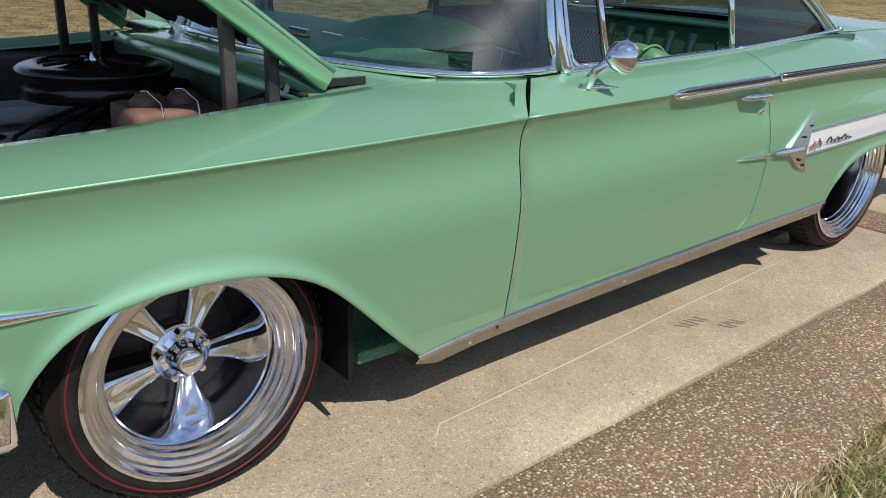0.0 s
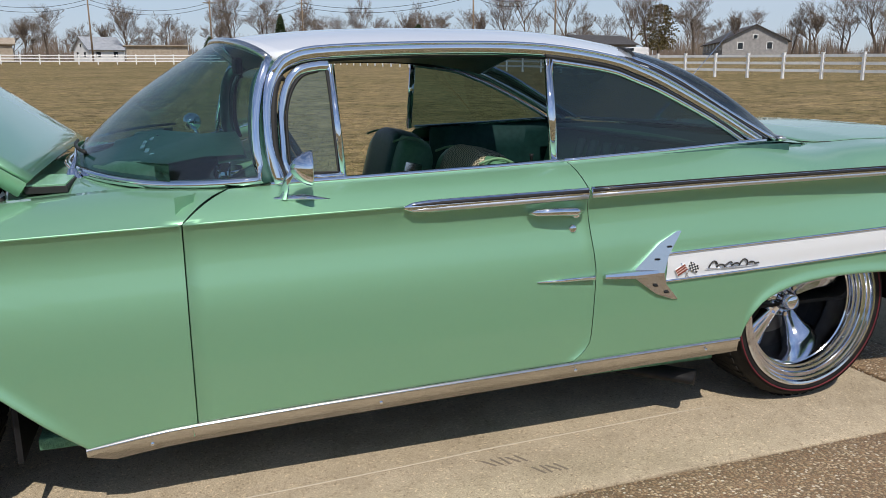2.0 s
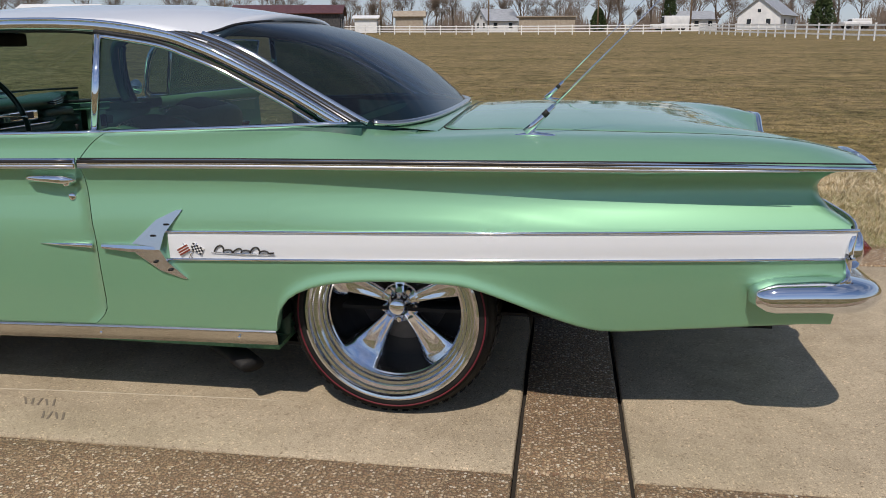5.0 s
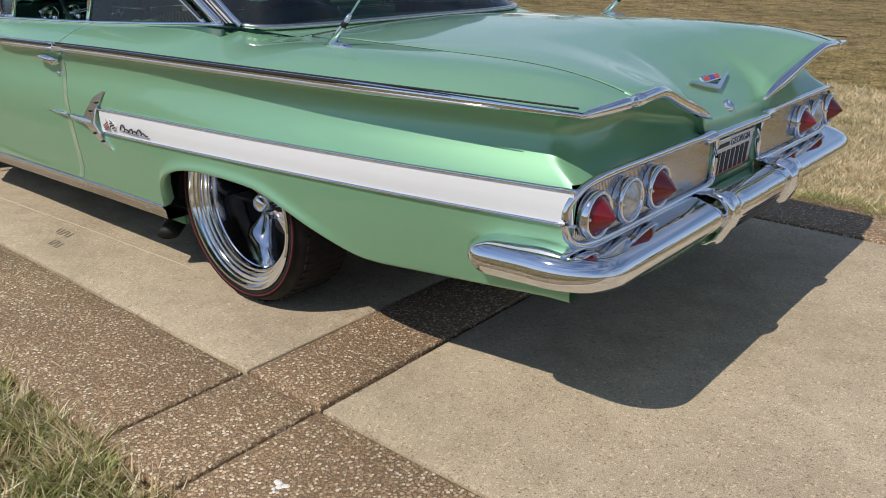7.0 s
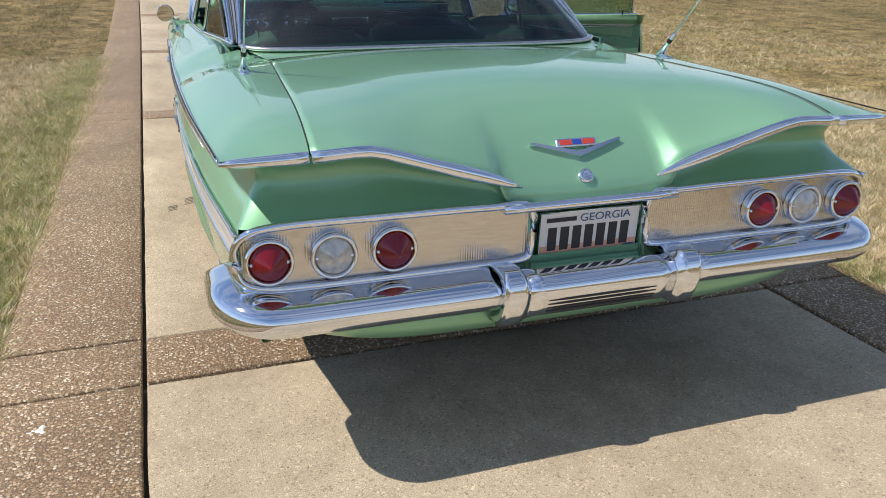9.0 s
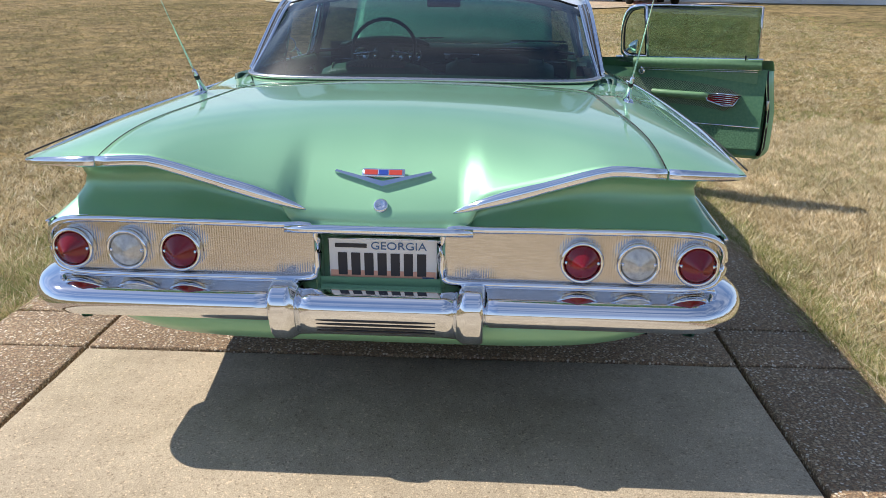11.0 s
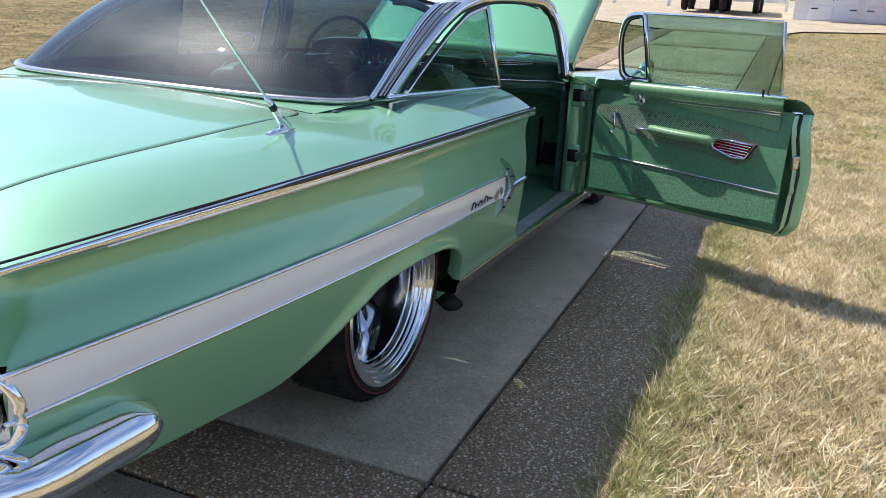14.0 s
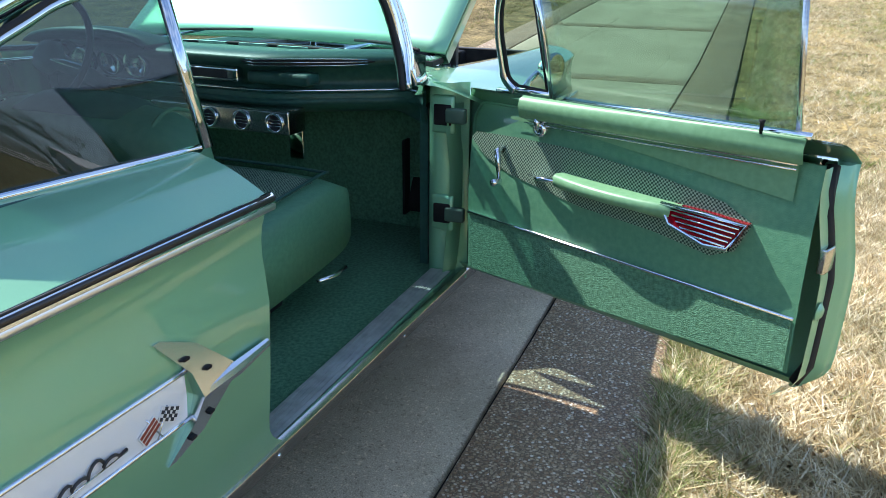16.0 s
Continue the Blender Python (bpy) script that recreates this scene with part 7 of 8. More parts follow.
part("horn_button", lathe([(0.06, -0.03), (0.055, -0.005), (0.03, 0.008), (0.0, 0.01)], SW @ Matrix.Translation((0, 0, -0.01)), 24), VINYLDARK, sw)
part("steering_column", tube([SW @ Vector((0, 0, -0.02)), SW @ Vector((0, 0, -0.40))], 0.03, 12), VINYLDARK, sw)
part("rear_view_mirror", boxed((1.93, -0.09, 1.215), (1.955, 0.13, 1.275), 0.012), BLACK, car, "black interior mirror")
part("mirror_stalk", tube([(1.95, 0.0, 1.27), (1.99, 0.0, 1.315)], 0.006, 6), CHROME, car)
part("pedal", boxed((2.28, -0.30, 0.55), (2.30, -0.24, 0.68), 0.004, ), CHROME, car)

# ---------------------------------------------------------------- fence
fence = thing("fence", "white three-rail vinyl field fence", "fence")
POST = boxed((-0.065, -0.065, -0.2), (0.065, 0.065, 1.32), 0.008)
add_box(POST, (-0.08, -0.08, 1.32), (0.08, 0.08, 1.345))
post_first = part("post", POST, FENCE, fence, smooth=False)
POST_ME = post_first.data
RUN_B = [(-31.5, 2.0), (-30.4, -15.8), (-28.9, -30.0), (-26.4, -41.0), (-23.8, -56.0), (-20.0, -83.0), (-16.3, -109.0)]
RUN_A = [(-16.3, -109.0), (5.0, -113.0), (34.0, -119.0), (75.0, -127.0), (120.0, -136.0)]


def fence_run(run):
    pts = []
    for (x0, y0), (x1, y1) in zip(run, run[1:]):
        d = math.hypot(x1 - x0, y1 - y0)
        n = max(1, round(d / 2.44))
        for k in range(n):
            pts.append((lerp(x0, x1, k / n), lerp(y0, y1, k / n)))
    pts.append(run[-1])
    for i, (x, y) in enumerate(pts):
        z = rise(x, y) - 0.03
        o = new("post", POST_ME)
        o.parent = fence
        o.matrix_basis = pose(x, y, z, 0, 0, math.degrees(math.atan2(run[1][1] - run[0][1], run[1][0] - run[0][0])))
        if i:
            a, b = pts[i - 1], (x, y)
            for h in (0.42, 0.80, 1.17):
                bm = bmesh.new()
                d = Vector((b[0] - a[0], b[1] - a[1], 0)).normalized()
                nrm = Vector((-d.y, d.x, 0)) * 0.02
                za, zb = rise(*a) - 0.03, rise(*b) - 0.03
                quad = []
                for (p, q, zz) in ((a[0], a[1], za), (b[0], b[1], zb)):
                    quad.append([Vector((p, q, zz + h)) + w for w in (nrm + Vector((0, 0, 0.07)), nrm - Vector((0, 0, 0.07)), -nrm - Vector((0, 0, 0.07)), -nrm + Vector((0, 0, 0.07)))])
                add_grid(bm, [r + [r[0]] for r in quad])
                bmesh.ops.recalc_face_normals(bm, faces=bm.faces)
                part("rail", bm, FENCE, fence, smooth=False)


fence_run(RUN_B)
fence_run(RUN_A)
post_first.matrix_basis = pose(-31.6, 4.4, rise(-31.6, 4.4) - 0.03)

# ---------------------------------------------------------------- buildings


def house(x, y, turn, wide, deep, wall_h, roof_h, walls, roof_mat, name, label, windows=3, door=True, dormer=False):
    h = thing(name, label, "house" if name == "house" else "outbuilding")
    h.matrix_basis = pose(x, y, rise(x, y) - 0.1, 0, 0, turn)
    bm = bmesh.new()
    w, d = wide / 2, deep / 2
    add_grid(bm, [[Vector((px, py, z)) for z in (0, wall_h)] for px, py in ((-w, -d), (w, -d), (w, d), (-w, d), (-w, -d))])
    for sx in (-1, 1):
        bm.faces.new([bm.verts.new(p) for p in ((sx * w, -d, wall_h), (sx * w, d, wall_h), (sx * w, 0, wall_h + roof_h))])
    bmesh.ops.recalc_face_normals(bm, faces=bm.faces)
    part("wall", bm, walls, h, smooth=False)
    bm = bmesh.new()
    o = 0.45
    for sy in (-1, 1):
        add_grid(bm, [[Vector((px, sy * (d + o), wall_h - o * roof_h / d)), Vector((px, 0, wall_h + roof_h))] for px in (-w - o, w + o)])
    solid(part("roof", bm, roof_mat, h, smooth=False), 0.15, 0.0)
    for k in range(windows):
        px = lerp(-w, w, (k + 0.5) / windows)
        for sy in (-1, 1):
            fr = part("window", boxed((px - 0.55, sy * d - 0.05, 1.0), (px + 0.55, sy * d + 0.05, 2.2)), FENCE, h, "white framed window", smooth=False)
            part("pane", boxed((px - 0.45, sy * d - 0.08, 1.1), (px + 0.45, sy * d + 0.08, 2.1)), WINDOWDARK, fr, smooth=False)
    for sx in (-1, 1):
        for py in (-d * 0.45, d * 0.45):
            fr = part("window", boxed((sx * w - 0.05, py - 0.5, 1.0), (sx * w + 0.05, py + 0.5, 2.2)), FENCE, h, "white framed window", smooth=False)
            part("pane", boxed((sx * w - 0.08, py - 0.4, 1.1), (sx * w + 0.08, py + 0.4, 2.1)), WINDOWDARK, fr, smooth=False)
        if roof_h > 1.8:
            fr = part("window", boxed((sx * w - 0.05, -0.4, wall_h + 0.2), (sx * w + 0.05, 0.4, wall_h + 1.0)), FENCE, h, smooth=False)
            part("pane", boxed((sx * w - 0.08, -0.3, wall_h + 0.3), (sx * w + 0.08, 0.3, wall_h + 0.9)), WINDOWDARK, fr, smooth=False)
    return h


def polar(az, d):
    return d * math.cos(radians(az)), d * math.sin(radians(az)) + 3.0


def put_house(az, d, turn, *args, **kw):
    x, y = polar(az, d)
    return house(x, y, turn, *args, **kw)


put_house(-102.3, 170, 60, 9, 8, 3.0, 3.0, SIDING, GREYROOF, "house", "small white farmhouse with a grey metal roof", windows=2)
put_house(-97.5, 178, 20, 9, 6, 2.6, 1.6, SIDING, GREYROOF, "house", "low white house with a porch roof", windows=3)
put_house(-127.6, 150, 62, 22, 10, 2.4, 2.5, GREYSIDING, SHINGLE, "house", "grey ranch house with a dark shingled roof", windows=6)
put_house(-146.8, 118, 12, 15, 10, 2.0, 1.2, SIDING, GREYROOF, "barn", "white metal barn with a pale green roof", windows=0)
put_house(-118, 165, 15, 14, 9, 2.8, 1.8, GREYSIDING, SHINGLE, "house", "grey outbuilding behind the trees", windows=2)
put_house(-88, 165, 5, 11, 4, 3.0, 0.15, TANSIDING, TANSIDING, "shed", "long flat tan storage container", windows=0)
put_house(-84.5, 178, 30, 7, 7, 2.7, 2.4, SIDING, GREYROOF, "house", "small white gabled house", windows=2)
put_house(-78.5, 150, 10, 5, 4, 3.0, 0.9, TANSIDING, TANSIDING, "shed", "small tan shed behind the white fence", windows=0)
put_house(-75.5, 150, 10, 4, 4, 2.6, 0.5, SIDING, SIDING, "shed", "small white shed behind the white fence", windows=0)
put_house(-70.3, 120, 12, 15, 8, 3.0, 1.2, SHINGLE, MAROON, "barn", "dark open shed with a maroon roof", windows=2)
put_house(-56, 150, 15, 12, 9, 3.2, 1.4, SIDING, SIDING, "garage", "white garage with double doors", windows=0)

# utility poles with sagging wires
POLES = [(-109.3, 122), (-97.6, 150), (-91.5, 152), (-84.0, 150), (-76.5, 150), (-115, 120), (-66.0, 152)]
heads = []
for az, d in POLES:
    x, y = polar(az, d)
    p = thing("utility_pole", "weathered wooden utility pole", "pole", group="utility poles")
    z = rise(x, y)
    part("mast", tube([(x, y, z - 0.5), (x, y, z + 11)], [0.17, 0.11], 8), POLEWOOD, p)
    part("crossarm", boxed((x - 1.1, y - 0.06, z + 10.0), (x + 1.1, y + 0.06, z + 10.14)), POLEWOOD, p, smooth=False)
    heads.append(Vector((x, y, z + 10.1)))
order = sorted(heads, key=lambda v: v.x)
for a, b in zip(order, order[1:]):
    for dz in (0.0, -0.7):
        wire = tube([lerp(a, b, t) + Vector((0, 0, dz - 1.6 * 4 * t * (1 - t))) for t in frange(0, 1, 10)], 0.035, 5)
        ob = part("power_line", wire, BLACK)
        tagged(ob, "dark overhead wire between the poles", "cable", group="overhead wires")

# ---------------------------------------------------------------- trees


def bare_tree_meshes(seed, height, spread, bushy):
    rng = random.Random(seed)
    trunk, crown = bmesh.new(), bmesh.new()

    def limb(bm, p, d, length, r, level):
        n = 3
        pts, rad = [p], [r]
        q, dd = p.copy(), d.copy()
        for k in range(n):
            dd = (dd + Vector((rng.uniform(-1, 1), rng.uniform(-1, 1), rng.uniform(-0.3, 0.6))) * 0.16).normalized()
            q = q + dd * (length / n)
            pts.append(q.copy())
            rad.append(r * (1 - 0.6 * (k + 1) / n))
        add_tube(bm, pts, rad, 5 if level < 2 else 3, (1, 1), False)
        if level >= 4:
            return
        kids = (6, 6, 6, 8)[level] if bushy else (5, 5, 6, 7)[level]
        for k in range(kids):
            t = rng.uniform(0.35, 1.0)
            i = min(n - 1, int(t * n))
            base = lerp(pts[i], pts[i + 1], t * n - i)
            a = rng.uniform(0, 6.28)
            out = Vector((math.cos(a), math.sin(a), 0))
            nd = (dd * (1 - spread) + out * spread + Vector((0, 0, 0.22))).normalized()
            limb(crown, base, nd, length * rng.uniform(0.5, 0.72), max((0.05, 0.03, 0.017, 0.012)[level], rad[i] * 0.45), level + 1)

    limb(trunk, Vector((0, 0, -0.3)), Vector((0, 0, 1)), height * 0.45, height * 0.022, 0)
    return trunk, crown


def mesh_of(bm, name, mat):
    me = bpy.data.meshes.new(name)
    bm.to_mesh(me)
    bm.free()
    me.materials.append(mat)
    return me


TREES = []
for i, (h, sp, bushy) in enumerate(((12, 0.55, True), (14, 0.42, True), (10, 0.65, False), (13, 0.5, False), (9, 0.38, True))):
    a, b = bare_tree_meshes(i + 3, h, sp, bushy)
    TREES.append((mesh_of(a, "trunk", BARK), mesh_of(b, "crown", TWIG)))
rng = random.Random(11)
spots = []
for az in list(np.arange(-160, -48, 0.95)):
    spots.append((az + rng.uniform(-0.7, 0.7), rng.uniform(182, 235), rng.uniform(0.75, 1.35)))
for az, d, sc in ((-139.5, 110, 1.15), (-127, 140, 1.3), (-124.5, 142, 1.4), (-121.5, 140, 1.35), (-106.5, 160, 1.6), (-113, 150, 1.6), (-110, 158, 1.6), (-95, 172, 1.7), (-93.2, 168, 1.6), (-99.3, 168, 1.6), (-116, 150, 1.7), (-105, 165, 1.7), (-81.5, 180, 1.4), (-86.5, 176, 1.3)):
    spots.append((az, d, sc * 0.78))
for k, (az, d, sc) in enumerate(spots):
    x, y = polar(az, d)
    t = thing("tree", "tall bare winter tree with fine twigs", "tree", group="bare trees")
    t.matrix_basis = pose(x, y, rise(x, y), 0, 0, rng.uniform(0, 360)) @ Matrix.Diagonal((sc, sc, sc, 1))
    tm, cm = TREES[k % 5]
    for nm, me in (("trunk", tm), ("crown", cm)):
        o = new(nm, me)
        o.parent = t


def evergreen(x, y, height, wide, mat, label, seed, round_top=False):
    t = thing("tree", label, "tree")
    t.location = (x, y, rise(x, y))
    part("trunk", tube([(0, 0, -0.3), (0, 0, height * 0.6)], [0.16, 0.06], 6), BARK, t)
    r2 = random.Random(seed)
    verts, faces = [], []
    for k in range(1500):
        z = r2.uniform(0.03, 1.0)
        rr = wide * (1 - z) ** 0.6 * min(1, z * 6) * r2.uniform(0.55, 1.05)
        if round_top:
            z = lerp(0.12, 1.0, z)
            rr = wide * math.sqrt(max(0.0, 1 - ((z - 0.5) / 0.52) ** 2)) * r2.uniform(0.3, 1.05)
        a = r2.uniform(0, 6.28)
        c = Vector((rr * math.cos(a), rr * math.sin(a), z * height))
        for j in range(2):
            d1 = Vector((r2.uniform(-1, 1), r2.uniform(-1, 1), r2.uniform(-0.4, 1))).normalized() * 0.34
            d2 = Vector((r2.uniform(-1, 1), r2.uniform(-1, 1), r2.uniform(-1, 1))).normalized() * 0.2
            i = len(verts)
            verts += [c - d2, c + d2, c + d1]
            faces.append((i, i + 1, i + 2))
    me = bpy.data.meshes.new("crown")
    me.from_pydata(verts, [], faces)
    me.materials.append(mat)
    o = new("crown", me)
    o.parent = t


x, y = polar(-105.6, 150)
evergreen(x, y, 6.2, 2.4, NEEDLE, "dense dark evergreen tree beside the farmhouse", 1)
x, y = polar(-122.2, 150)
evergreen(x, y, 9.0, 3.4, OLIVE, "dense olive-brown tree beside distant houses", 2, True)
x, y = polar(-96.2, 175)
evergreen(x, y, 9.5, 1.8, NEEDLE, "tall dark green pine tree", 3)
x, y = polar(-91.5, 178)
evergreen(x, y, 5.0, 2.2, NEEDLE, "rounded dark evergreen bush near houses", 4)

# low brushwood behind the fields: far thicket
verts, faces = [], []
r3 = random.Random(5)
for k in range(22000):
    az = r3.uniform(-165, -45)
    d = r3.uniform(190, 250)
    px, py = polar(az, d)
    z0 = rise(px, py)
    hgt = r3.uniform(2.5, 8.5) * (0.7 + 0.3 * math.sin(az * 0.9) + 0.2 * math.sin(az * 2.3))
    dx, dy = r3.uniform(-0.8, 0.8), r3.uniform(-0.8, 0.8)
    w = r3.uniform(0.05, 0.12)
    i = len(verts)
    verts += [(px - w, py, z0 - 0.2), (px + w, py, z0 - 0.2), (px + dx, py + dy, z0 + hgt)]
    faces.append((i, i + 1, i + 2))
me = bpy.data.meshes.new("thicket")
me.from_pydata(verts, [], faces)
me.materials.append(TWIG)
tagged(new("thicket", me), "leafless brown brushwood along the far field", "thicket", kind="stuff")

# ---------------------------------------------------------------- garage ahead of the drive
gar = thing("garage", "grey-white garage with panelled overhead doors", "garage")
gx, gz = 30.0, rise(30, -4) - 0.05
gar.matrix_basis = pose(gx, -4.2, gz, 0, 0, 0)
bm = bmesh.new()
add_grid(bm, [[Vector((px, py, z)) for z in (0, 2.6)] for px, py in ((0, 2.9), (0, -14), (8, -14), (8, 2.9), (0, 2.9))])
bm.faces.new([bm.verts.new(p) for p in ((0, 2.9, 2.6), (0, -14, 2.6), (0, -5.55, 5.2))])
bmesh.ops.recalc_face_normals(bm, faces=bm.faces)
part("wall", bm, SIDING, gar, smooth=False)
bm = bmesh.new()
for a, b in ((3.4, -5.55), (-14.6, -5.55)):
    add_grid(bm, [[Vector((px, a, 2.4)), Vector((px, b, 5.3))] for px in (-0.5, 8.5)])
solid(part("roof", bm, SHINGLE, gar, smooth=False), 0.15, 0.0)
for k in range(7):
    py = 1.62 - 1.78 * k
    dr = part("overhead_door", boxed((-0.06, py - 0.80, 0.02), (0.0, py + 0.80, 1.75), 0.01), GARAGEDOOR, gar, "white overhead door", smooth=False)
    for r in range(3):
        for c in range(2):
            part("door_panel", boxed((-0.08, py - 0.74 + 0.76 * c, 0.08 + 0.55 * r), (-0.06, py - 0.02 + 0.76 * c, 0.58 + 0.55 * r), 0.012), GARAGEDOOR, dr, smooth=False)
    for dz in (0.45, 1.2):
        for sy in (-0.62, 0.62):
            part("strap_hinge", boxed((-0.1, py + sy - 0.11, dz), (-0.08, py + sy + 0.11, dz + 0.03)), BLACK, dr, smooth=False)
    for sy in (-0.06, 0.06):
        part("pull", boxed((-0.1, py + sy - 0.012, 0.75), (-0.08, py + sy + 0.012, 0.95)), BLACK, dr, smooth=False)

# far parked vehicles


def vehicle(x, y, turn, body, label, length=4.2, width=1.8, height=1.75, tailgate=True):
    v = thing("vehicle", label, "vehicle")
    v.matrix_basis = pose(x, y, rise(x, y), 0, 0, turn)
    part("body", boxed((-length / 2, -width / 2, 0.55), (length / 2, width / 2, 1.15), 0.09), body, v)
    part("cab", boxed((-length / 2 + 0.05, -width / 2 + 0.08, 1.12), (length * 0.2, width / 2 - 0.08, height), 0.10), body, v)
    part("window_band", boxed((-length / 2 + 0.02, -width / 2 + 0.2, 1.25), (length * 0.2 + 0.02, width / 2 - 0.2, height - 0.12), 0.05), WINDOWDARK, v)
    part("bumper", boxed((-length / 2 - 0.12, -width / 2 + 0.1, 0.5), (-length / 2 + 0.05, width / 2 - 0.1, 0.7), 0.03), BLACK, v)
    for sx in (-1, 1):
        for sy in (-1, 1):
            part("wheel", lathe([(0.0, 0.12), (0.2, 0.12), (0.38, 0.1), (0.40, 0.0), (0.38, -0.1), (0.0, -0.12)], Matrix.Translation((sx * length * 0.31, sy * width * 0.45, 0.40)) @ Matrix.Rotation(math.pi / 2, 4, "X"), 20), RUBBER, v)
    if tailgate:
        part("spare_wheel", lathe([(0.0, 0.1), (0.3, 0.1), (0.36, 0.0), (0.3, -0.1)], Matrix.Translation((-length / 2 - 0.12, 0, 1.05)) @ Matrix.Rotation(math.pi / 2, 4, "Y"), 20), BLACK, v)
    return v


vehicle(28.3, -6.1, 0, REDPAINT, "orange-red off-road vehicle parked before the garage")
vehicle(32.2, 0.66, 0, BLACK, "black car parked beside the garage", 3.4, 1.35, 1.3, False)
vehicle(32.6, 2.2, 0, REDPAINT, "red car parked beside the garage", 3.2, 1.2, 1.2, False)
x, y = polar(-107.5, 148)
vehicle(x, y, 10, SIDING, "white car parked beyond the fence", 4.6, 1.8, 1.6, False)
x, y = polar(-96.3, 158)
vehicle(x, y, 10, SIDING, "white camper parked beyond the fence", 7.0, 2.2, 2.6, False)
x, y = polar(-120.5, 128)
vehicle(x, y, 20, SIDING, "white truck parked behind the fence", 5.0, 1.9, 1.8, False)

# fence ahead of the drive, beside the garage
pf = thing("fence", "short white board fence beside the garage", "fence")
for k in range(9):
    y = -0.9 + 2.4 * k
    o = new("post", POST_ME)
    o.parent = pf
    o.matrix_basis = pose(35, y, rise(35, y) - 0.03)
    if k < 8:
        for h in (0.42, 0.80, 1.17):
            part("rail", boxed((34.98, y, rise(35, y) + h - 0.1), (35.02, y + 2.4, rise(35, y) + h + 0.04)), FENCE, pf, smooth=False)

# ---------------------------------------------------------------- grass blades


def rise_many(x, y):
    d = np.hypot(x, y)
    c = np.maximum(0.0, x / np.maximum(d, 1.0)) ** 3
    z = (1 - c) * 0.0245 * np.maximum(0.0, d - 14.0) + c * 0.046 * np.maximum(0.0, d - 10.0)
    return np.minimum(z, 2.8 + 0.004 * d)


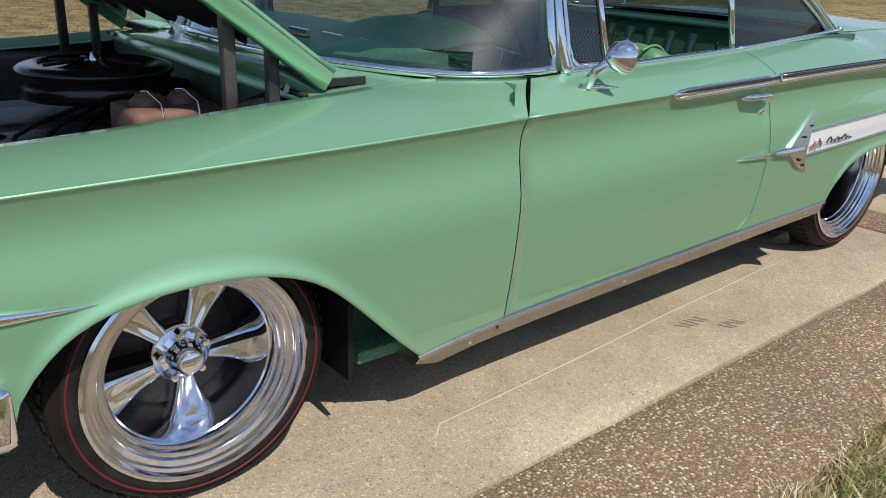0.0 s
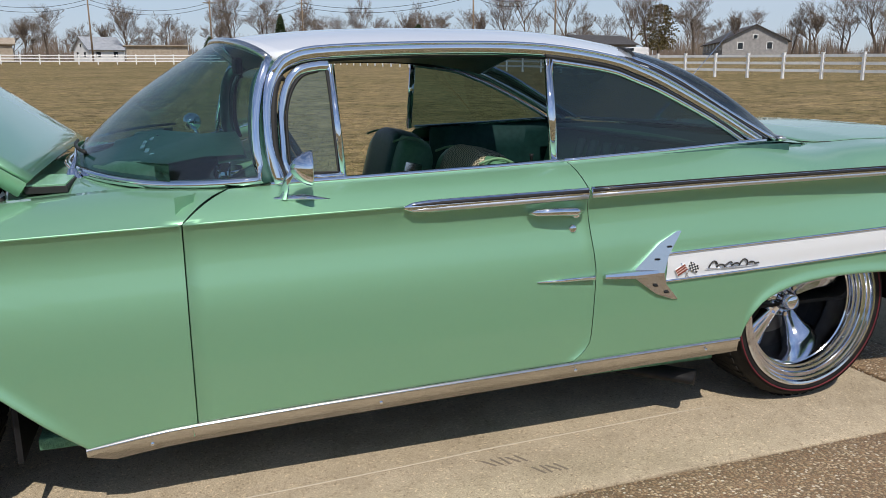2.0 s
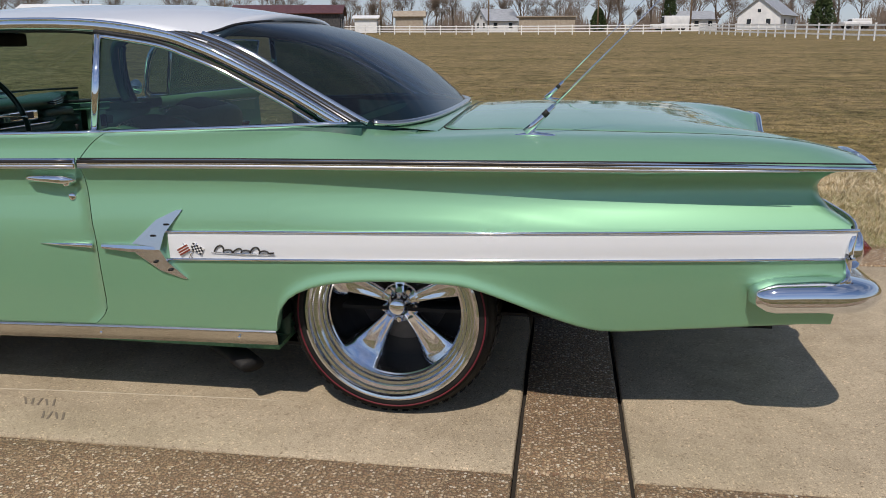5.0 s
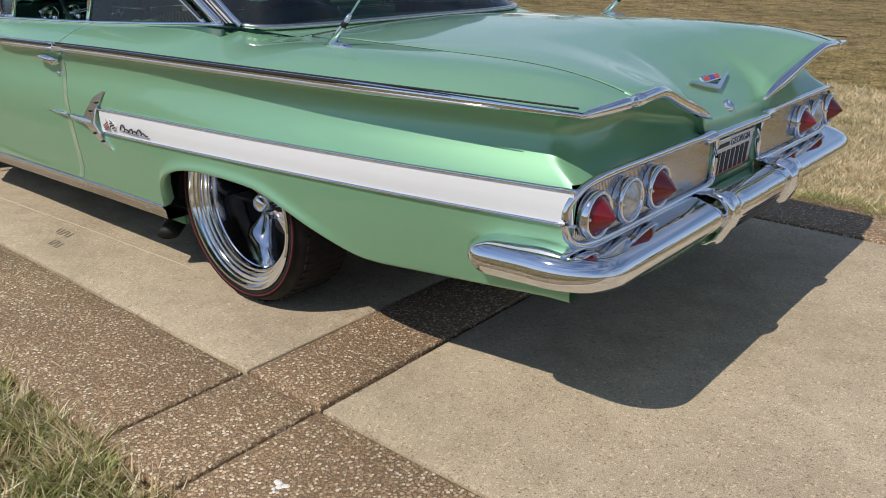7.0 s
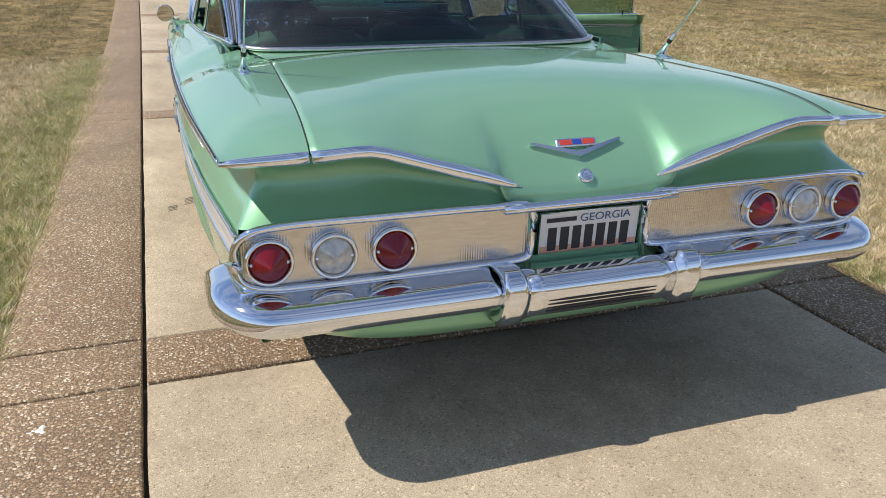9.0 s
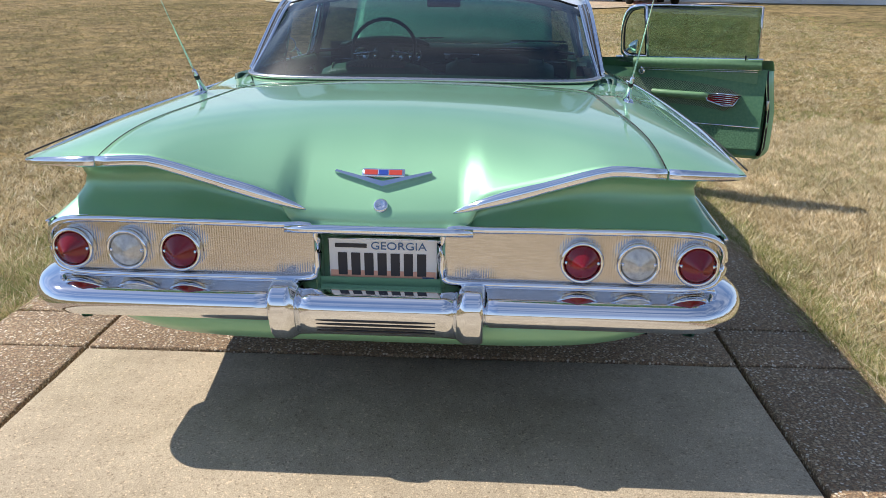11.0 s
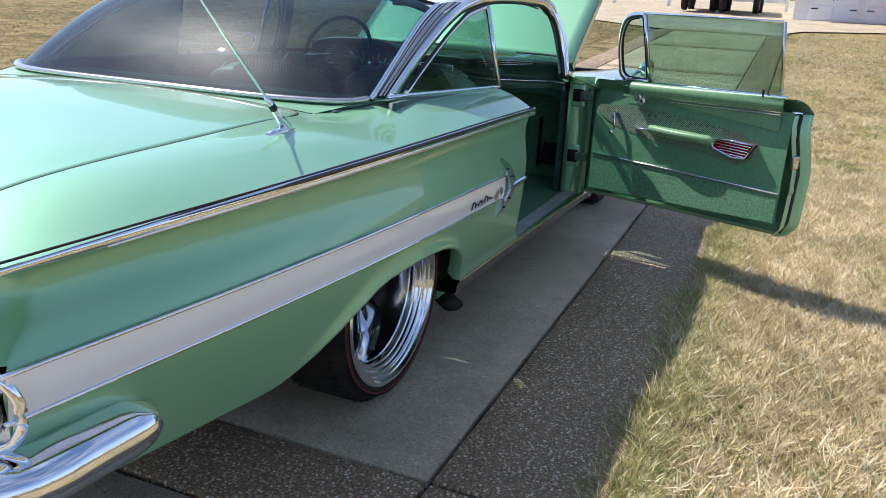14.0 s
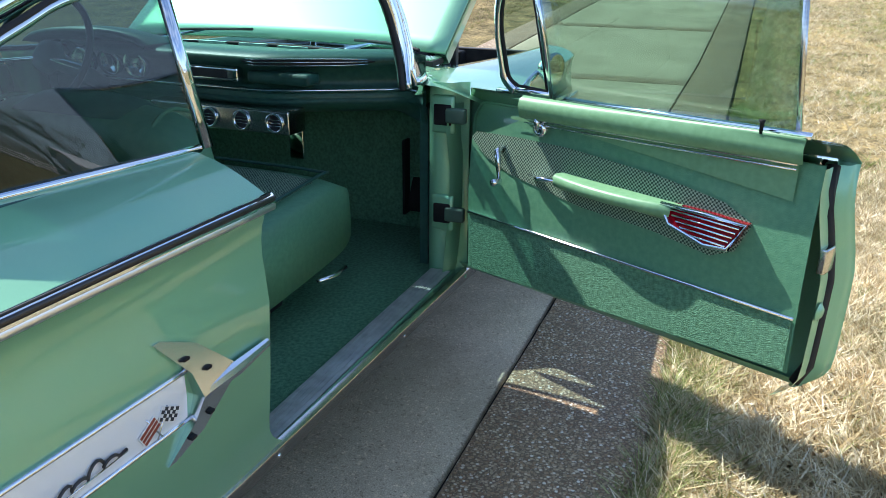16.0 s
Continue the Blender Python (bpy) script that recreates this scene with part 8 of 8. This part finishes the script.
def grass(label, mat, seed, count, area, height, edge=1.0, broad=1.0, tuft=1, fringe=0.0, patchy=0.0):
    """Blades in tufts; edge crowds them towards the drive, fringe keeps them within a belt along it, patchy gathers them in spots."""
    r = np.random.RandomState(seed)
    x0, x1, y0, y1 = area
    side = 1.0 if y1 > y0 else -1.0
    k = count // tuft
    px = r.uniform(x0, x1, k)
    if fringe:
        py = y0 + side * np.abs(r.normal(0.0, fringe, k)) - side * 0.05 * np.sin(px * 3.1) * np.sin(px * 7.3 + 1.0)
    else:
        py = y0 + (y1 - y0) * r.uniform(0, 1, k) ** edge
    if patchy:
        mask = np.sin(px * 2.3 + 1.7 * np.sin(py * 1.9)) + np.sin(py * 3.1 + 1.3 * np.sin(px * 1.1 + 2.0)) + 0.6 * np.sin(px * 7.1 + py * 5.3)
        keep = mask > patchy * r.uniform(-1.5, 1.5, k)
        px, py = px[keep], py[keep]
        k = len(px)
    rim = np.minimum(px - x0, x1 - px) / 1.3           # thins out towards the borders of its area
    if not fringe:
        rim = np.minimum(rim, np.abs(y1 - py) / min(1.3, 0.5 * abs(y1 - y0)))
    keep = rim + 0.35 * np.sin(px * 2.9 + 2.0 * np.sin(py * 2.3)) * np.sin(py * 3.7 + px) > r.uniform(0.0, 1.0, k)
    px, py = px[keep], py[keep]
    k = len(px)
    way = np.repeat(r.uniform(0, 2 * np.pi, k), tuft)
    tall = np.repeat(r.uniform(0.55, 1.25, k), tuft)
    count = k * tuft
    px = np.repeat(px, tuft) + r.normal(0.0, 0.011, count) * (tuft > 1)
    py = np.repeat(py, tuft) + r.normal(0.0, 0.011, count) * (tuft > 1)
    a = r.uniform(0, 2 * np.pi, count)
    h = height * tall * r.uniform(0.45, 1.1, count)
    lean = r.uniform(0.3, 2.0, count) * h
    w = broad * r.uniform(0.0009, 0.0021, count)
    fl = way + r.normal(0.0, 1.1, count)
    zb = rise_many(px, py) - 0.03
    ca, sa, cf, sf = np.cos(a), np.sin(a), np.cos(fl), np.sin(fl)
    v = np.zeros((count, 3, 3))
    v[:, 0] = np.stack((px - w * ca, py - w * sa, zb), 1)
    v[:, 1] = np.stack((px + w * ca, py + w * sa, zb), 1)
    v[:, 2] = np.stack((px + lean * cf, py + lean * sf, zb + h), 1)
    me = bpy.data.meshes.new("lawn_grass")
    me.vertices.add(count * 3)
    me.vertices.foreach_set("co", v.reshape(-1))
    me.loops.add(count * 3)
    me.loops.foreach_set("vertex_index", np.arange(count * 3, dtype=np.int32))
    me.polygons.add(count)
    me.polygons.foreach_set("loop_start", (np.arange(count) * 3).astype(np.int32))
    me.update(calc_edges=True)
    me.materials.append(mat)
    return tagged(new("lawn_grass", me), label, "grass", kind="stuff")


grass("dry straw-coloured lawn grass beside the drive", BLADE_DRY, 1, 560000, (-3.6, 5.8, -1.70, -5.8), 0.058, 1.35, 2.9, 7)
grass("fine green shoots in the dry lawn", BLADE_GREEN, 2, 120000, (-3.6, 6.3, -1.70, -5.8), 0.058, 1.3, 2.5, 7, patchy=0.9)
grass("green fringe of grass along the drive's edge", BLADE_GREEN, 12, 48000, (-3.4, 8.0, -1.69, -2.4), 0.064, 1.0, 2.6, 6, fringe=0.09)
grass("dry lawn grass further along the drive", BLADE_DRY, 9, 160000, (4.2, 24.0, -1.75, -10.0), 0.055, 1.5, 2.0, 6)
grass("green lawn grass further along the drive", BLADE_GREEN, 10, 90000, (4.2, 24.0, -1.75, -12.0), 0.055, 1.5, 2.0, 6, patchy=0.8)
grass("green fringe of grass beside the aggregate band", BLADE_GREEN, 3, 42000, (-3.4, 8.0, 1.74, 2.6), 0.060, 1.0, 2.4, 6, fringe=0.28)
grass("dry lawn grass at the drive's edge", BLADE_DRY, 4, 140000, (-3.4, 8.2, 1.73, 4.6), 0.060, 1.6, 2.4, 8)
grass("rough dry turf further from the drive", BLADE_FIELD, 5, 150000, (-13.0, 18.0, -4.0, -20.0), 0.045, 1.6, 2.0, 6)
grass("patchy green turf further from the drive", BLADE_FIELD_GREEN, 6, 70000, (-13.0, 18.0, -3.5, -20.0), 0.042, 1.6, 2.0, 6, patchy=0.9)
grass("patchy green turf on the far side of the drive", BLADE_FIELD_GREEN, 7, 70000, (1.0, 26.0, 2.6, 20.0), 0.050, 1.5, 2.4, 6, patchy=0.8)
grass("rough dry turf on the far side of the drive", BLADE_FIELD, 8, 110000, (1.0, 26.0, 2.6, 20.0), 0.050, 1.5, 2.2, 6)
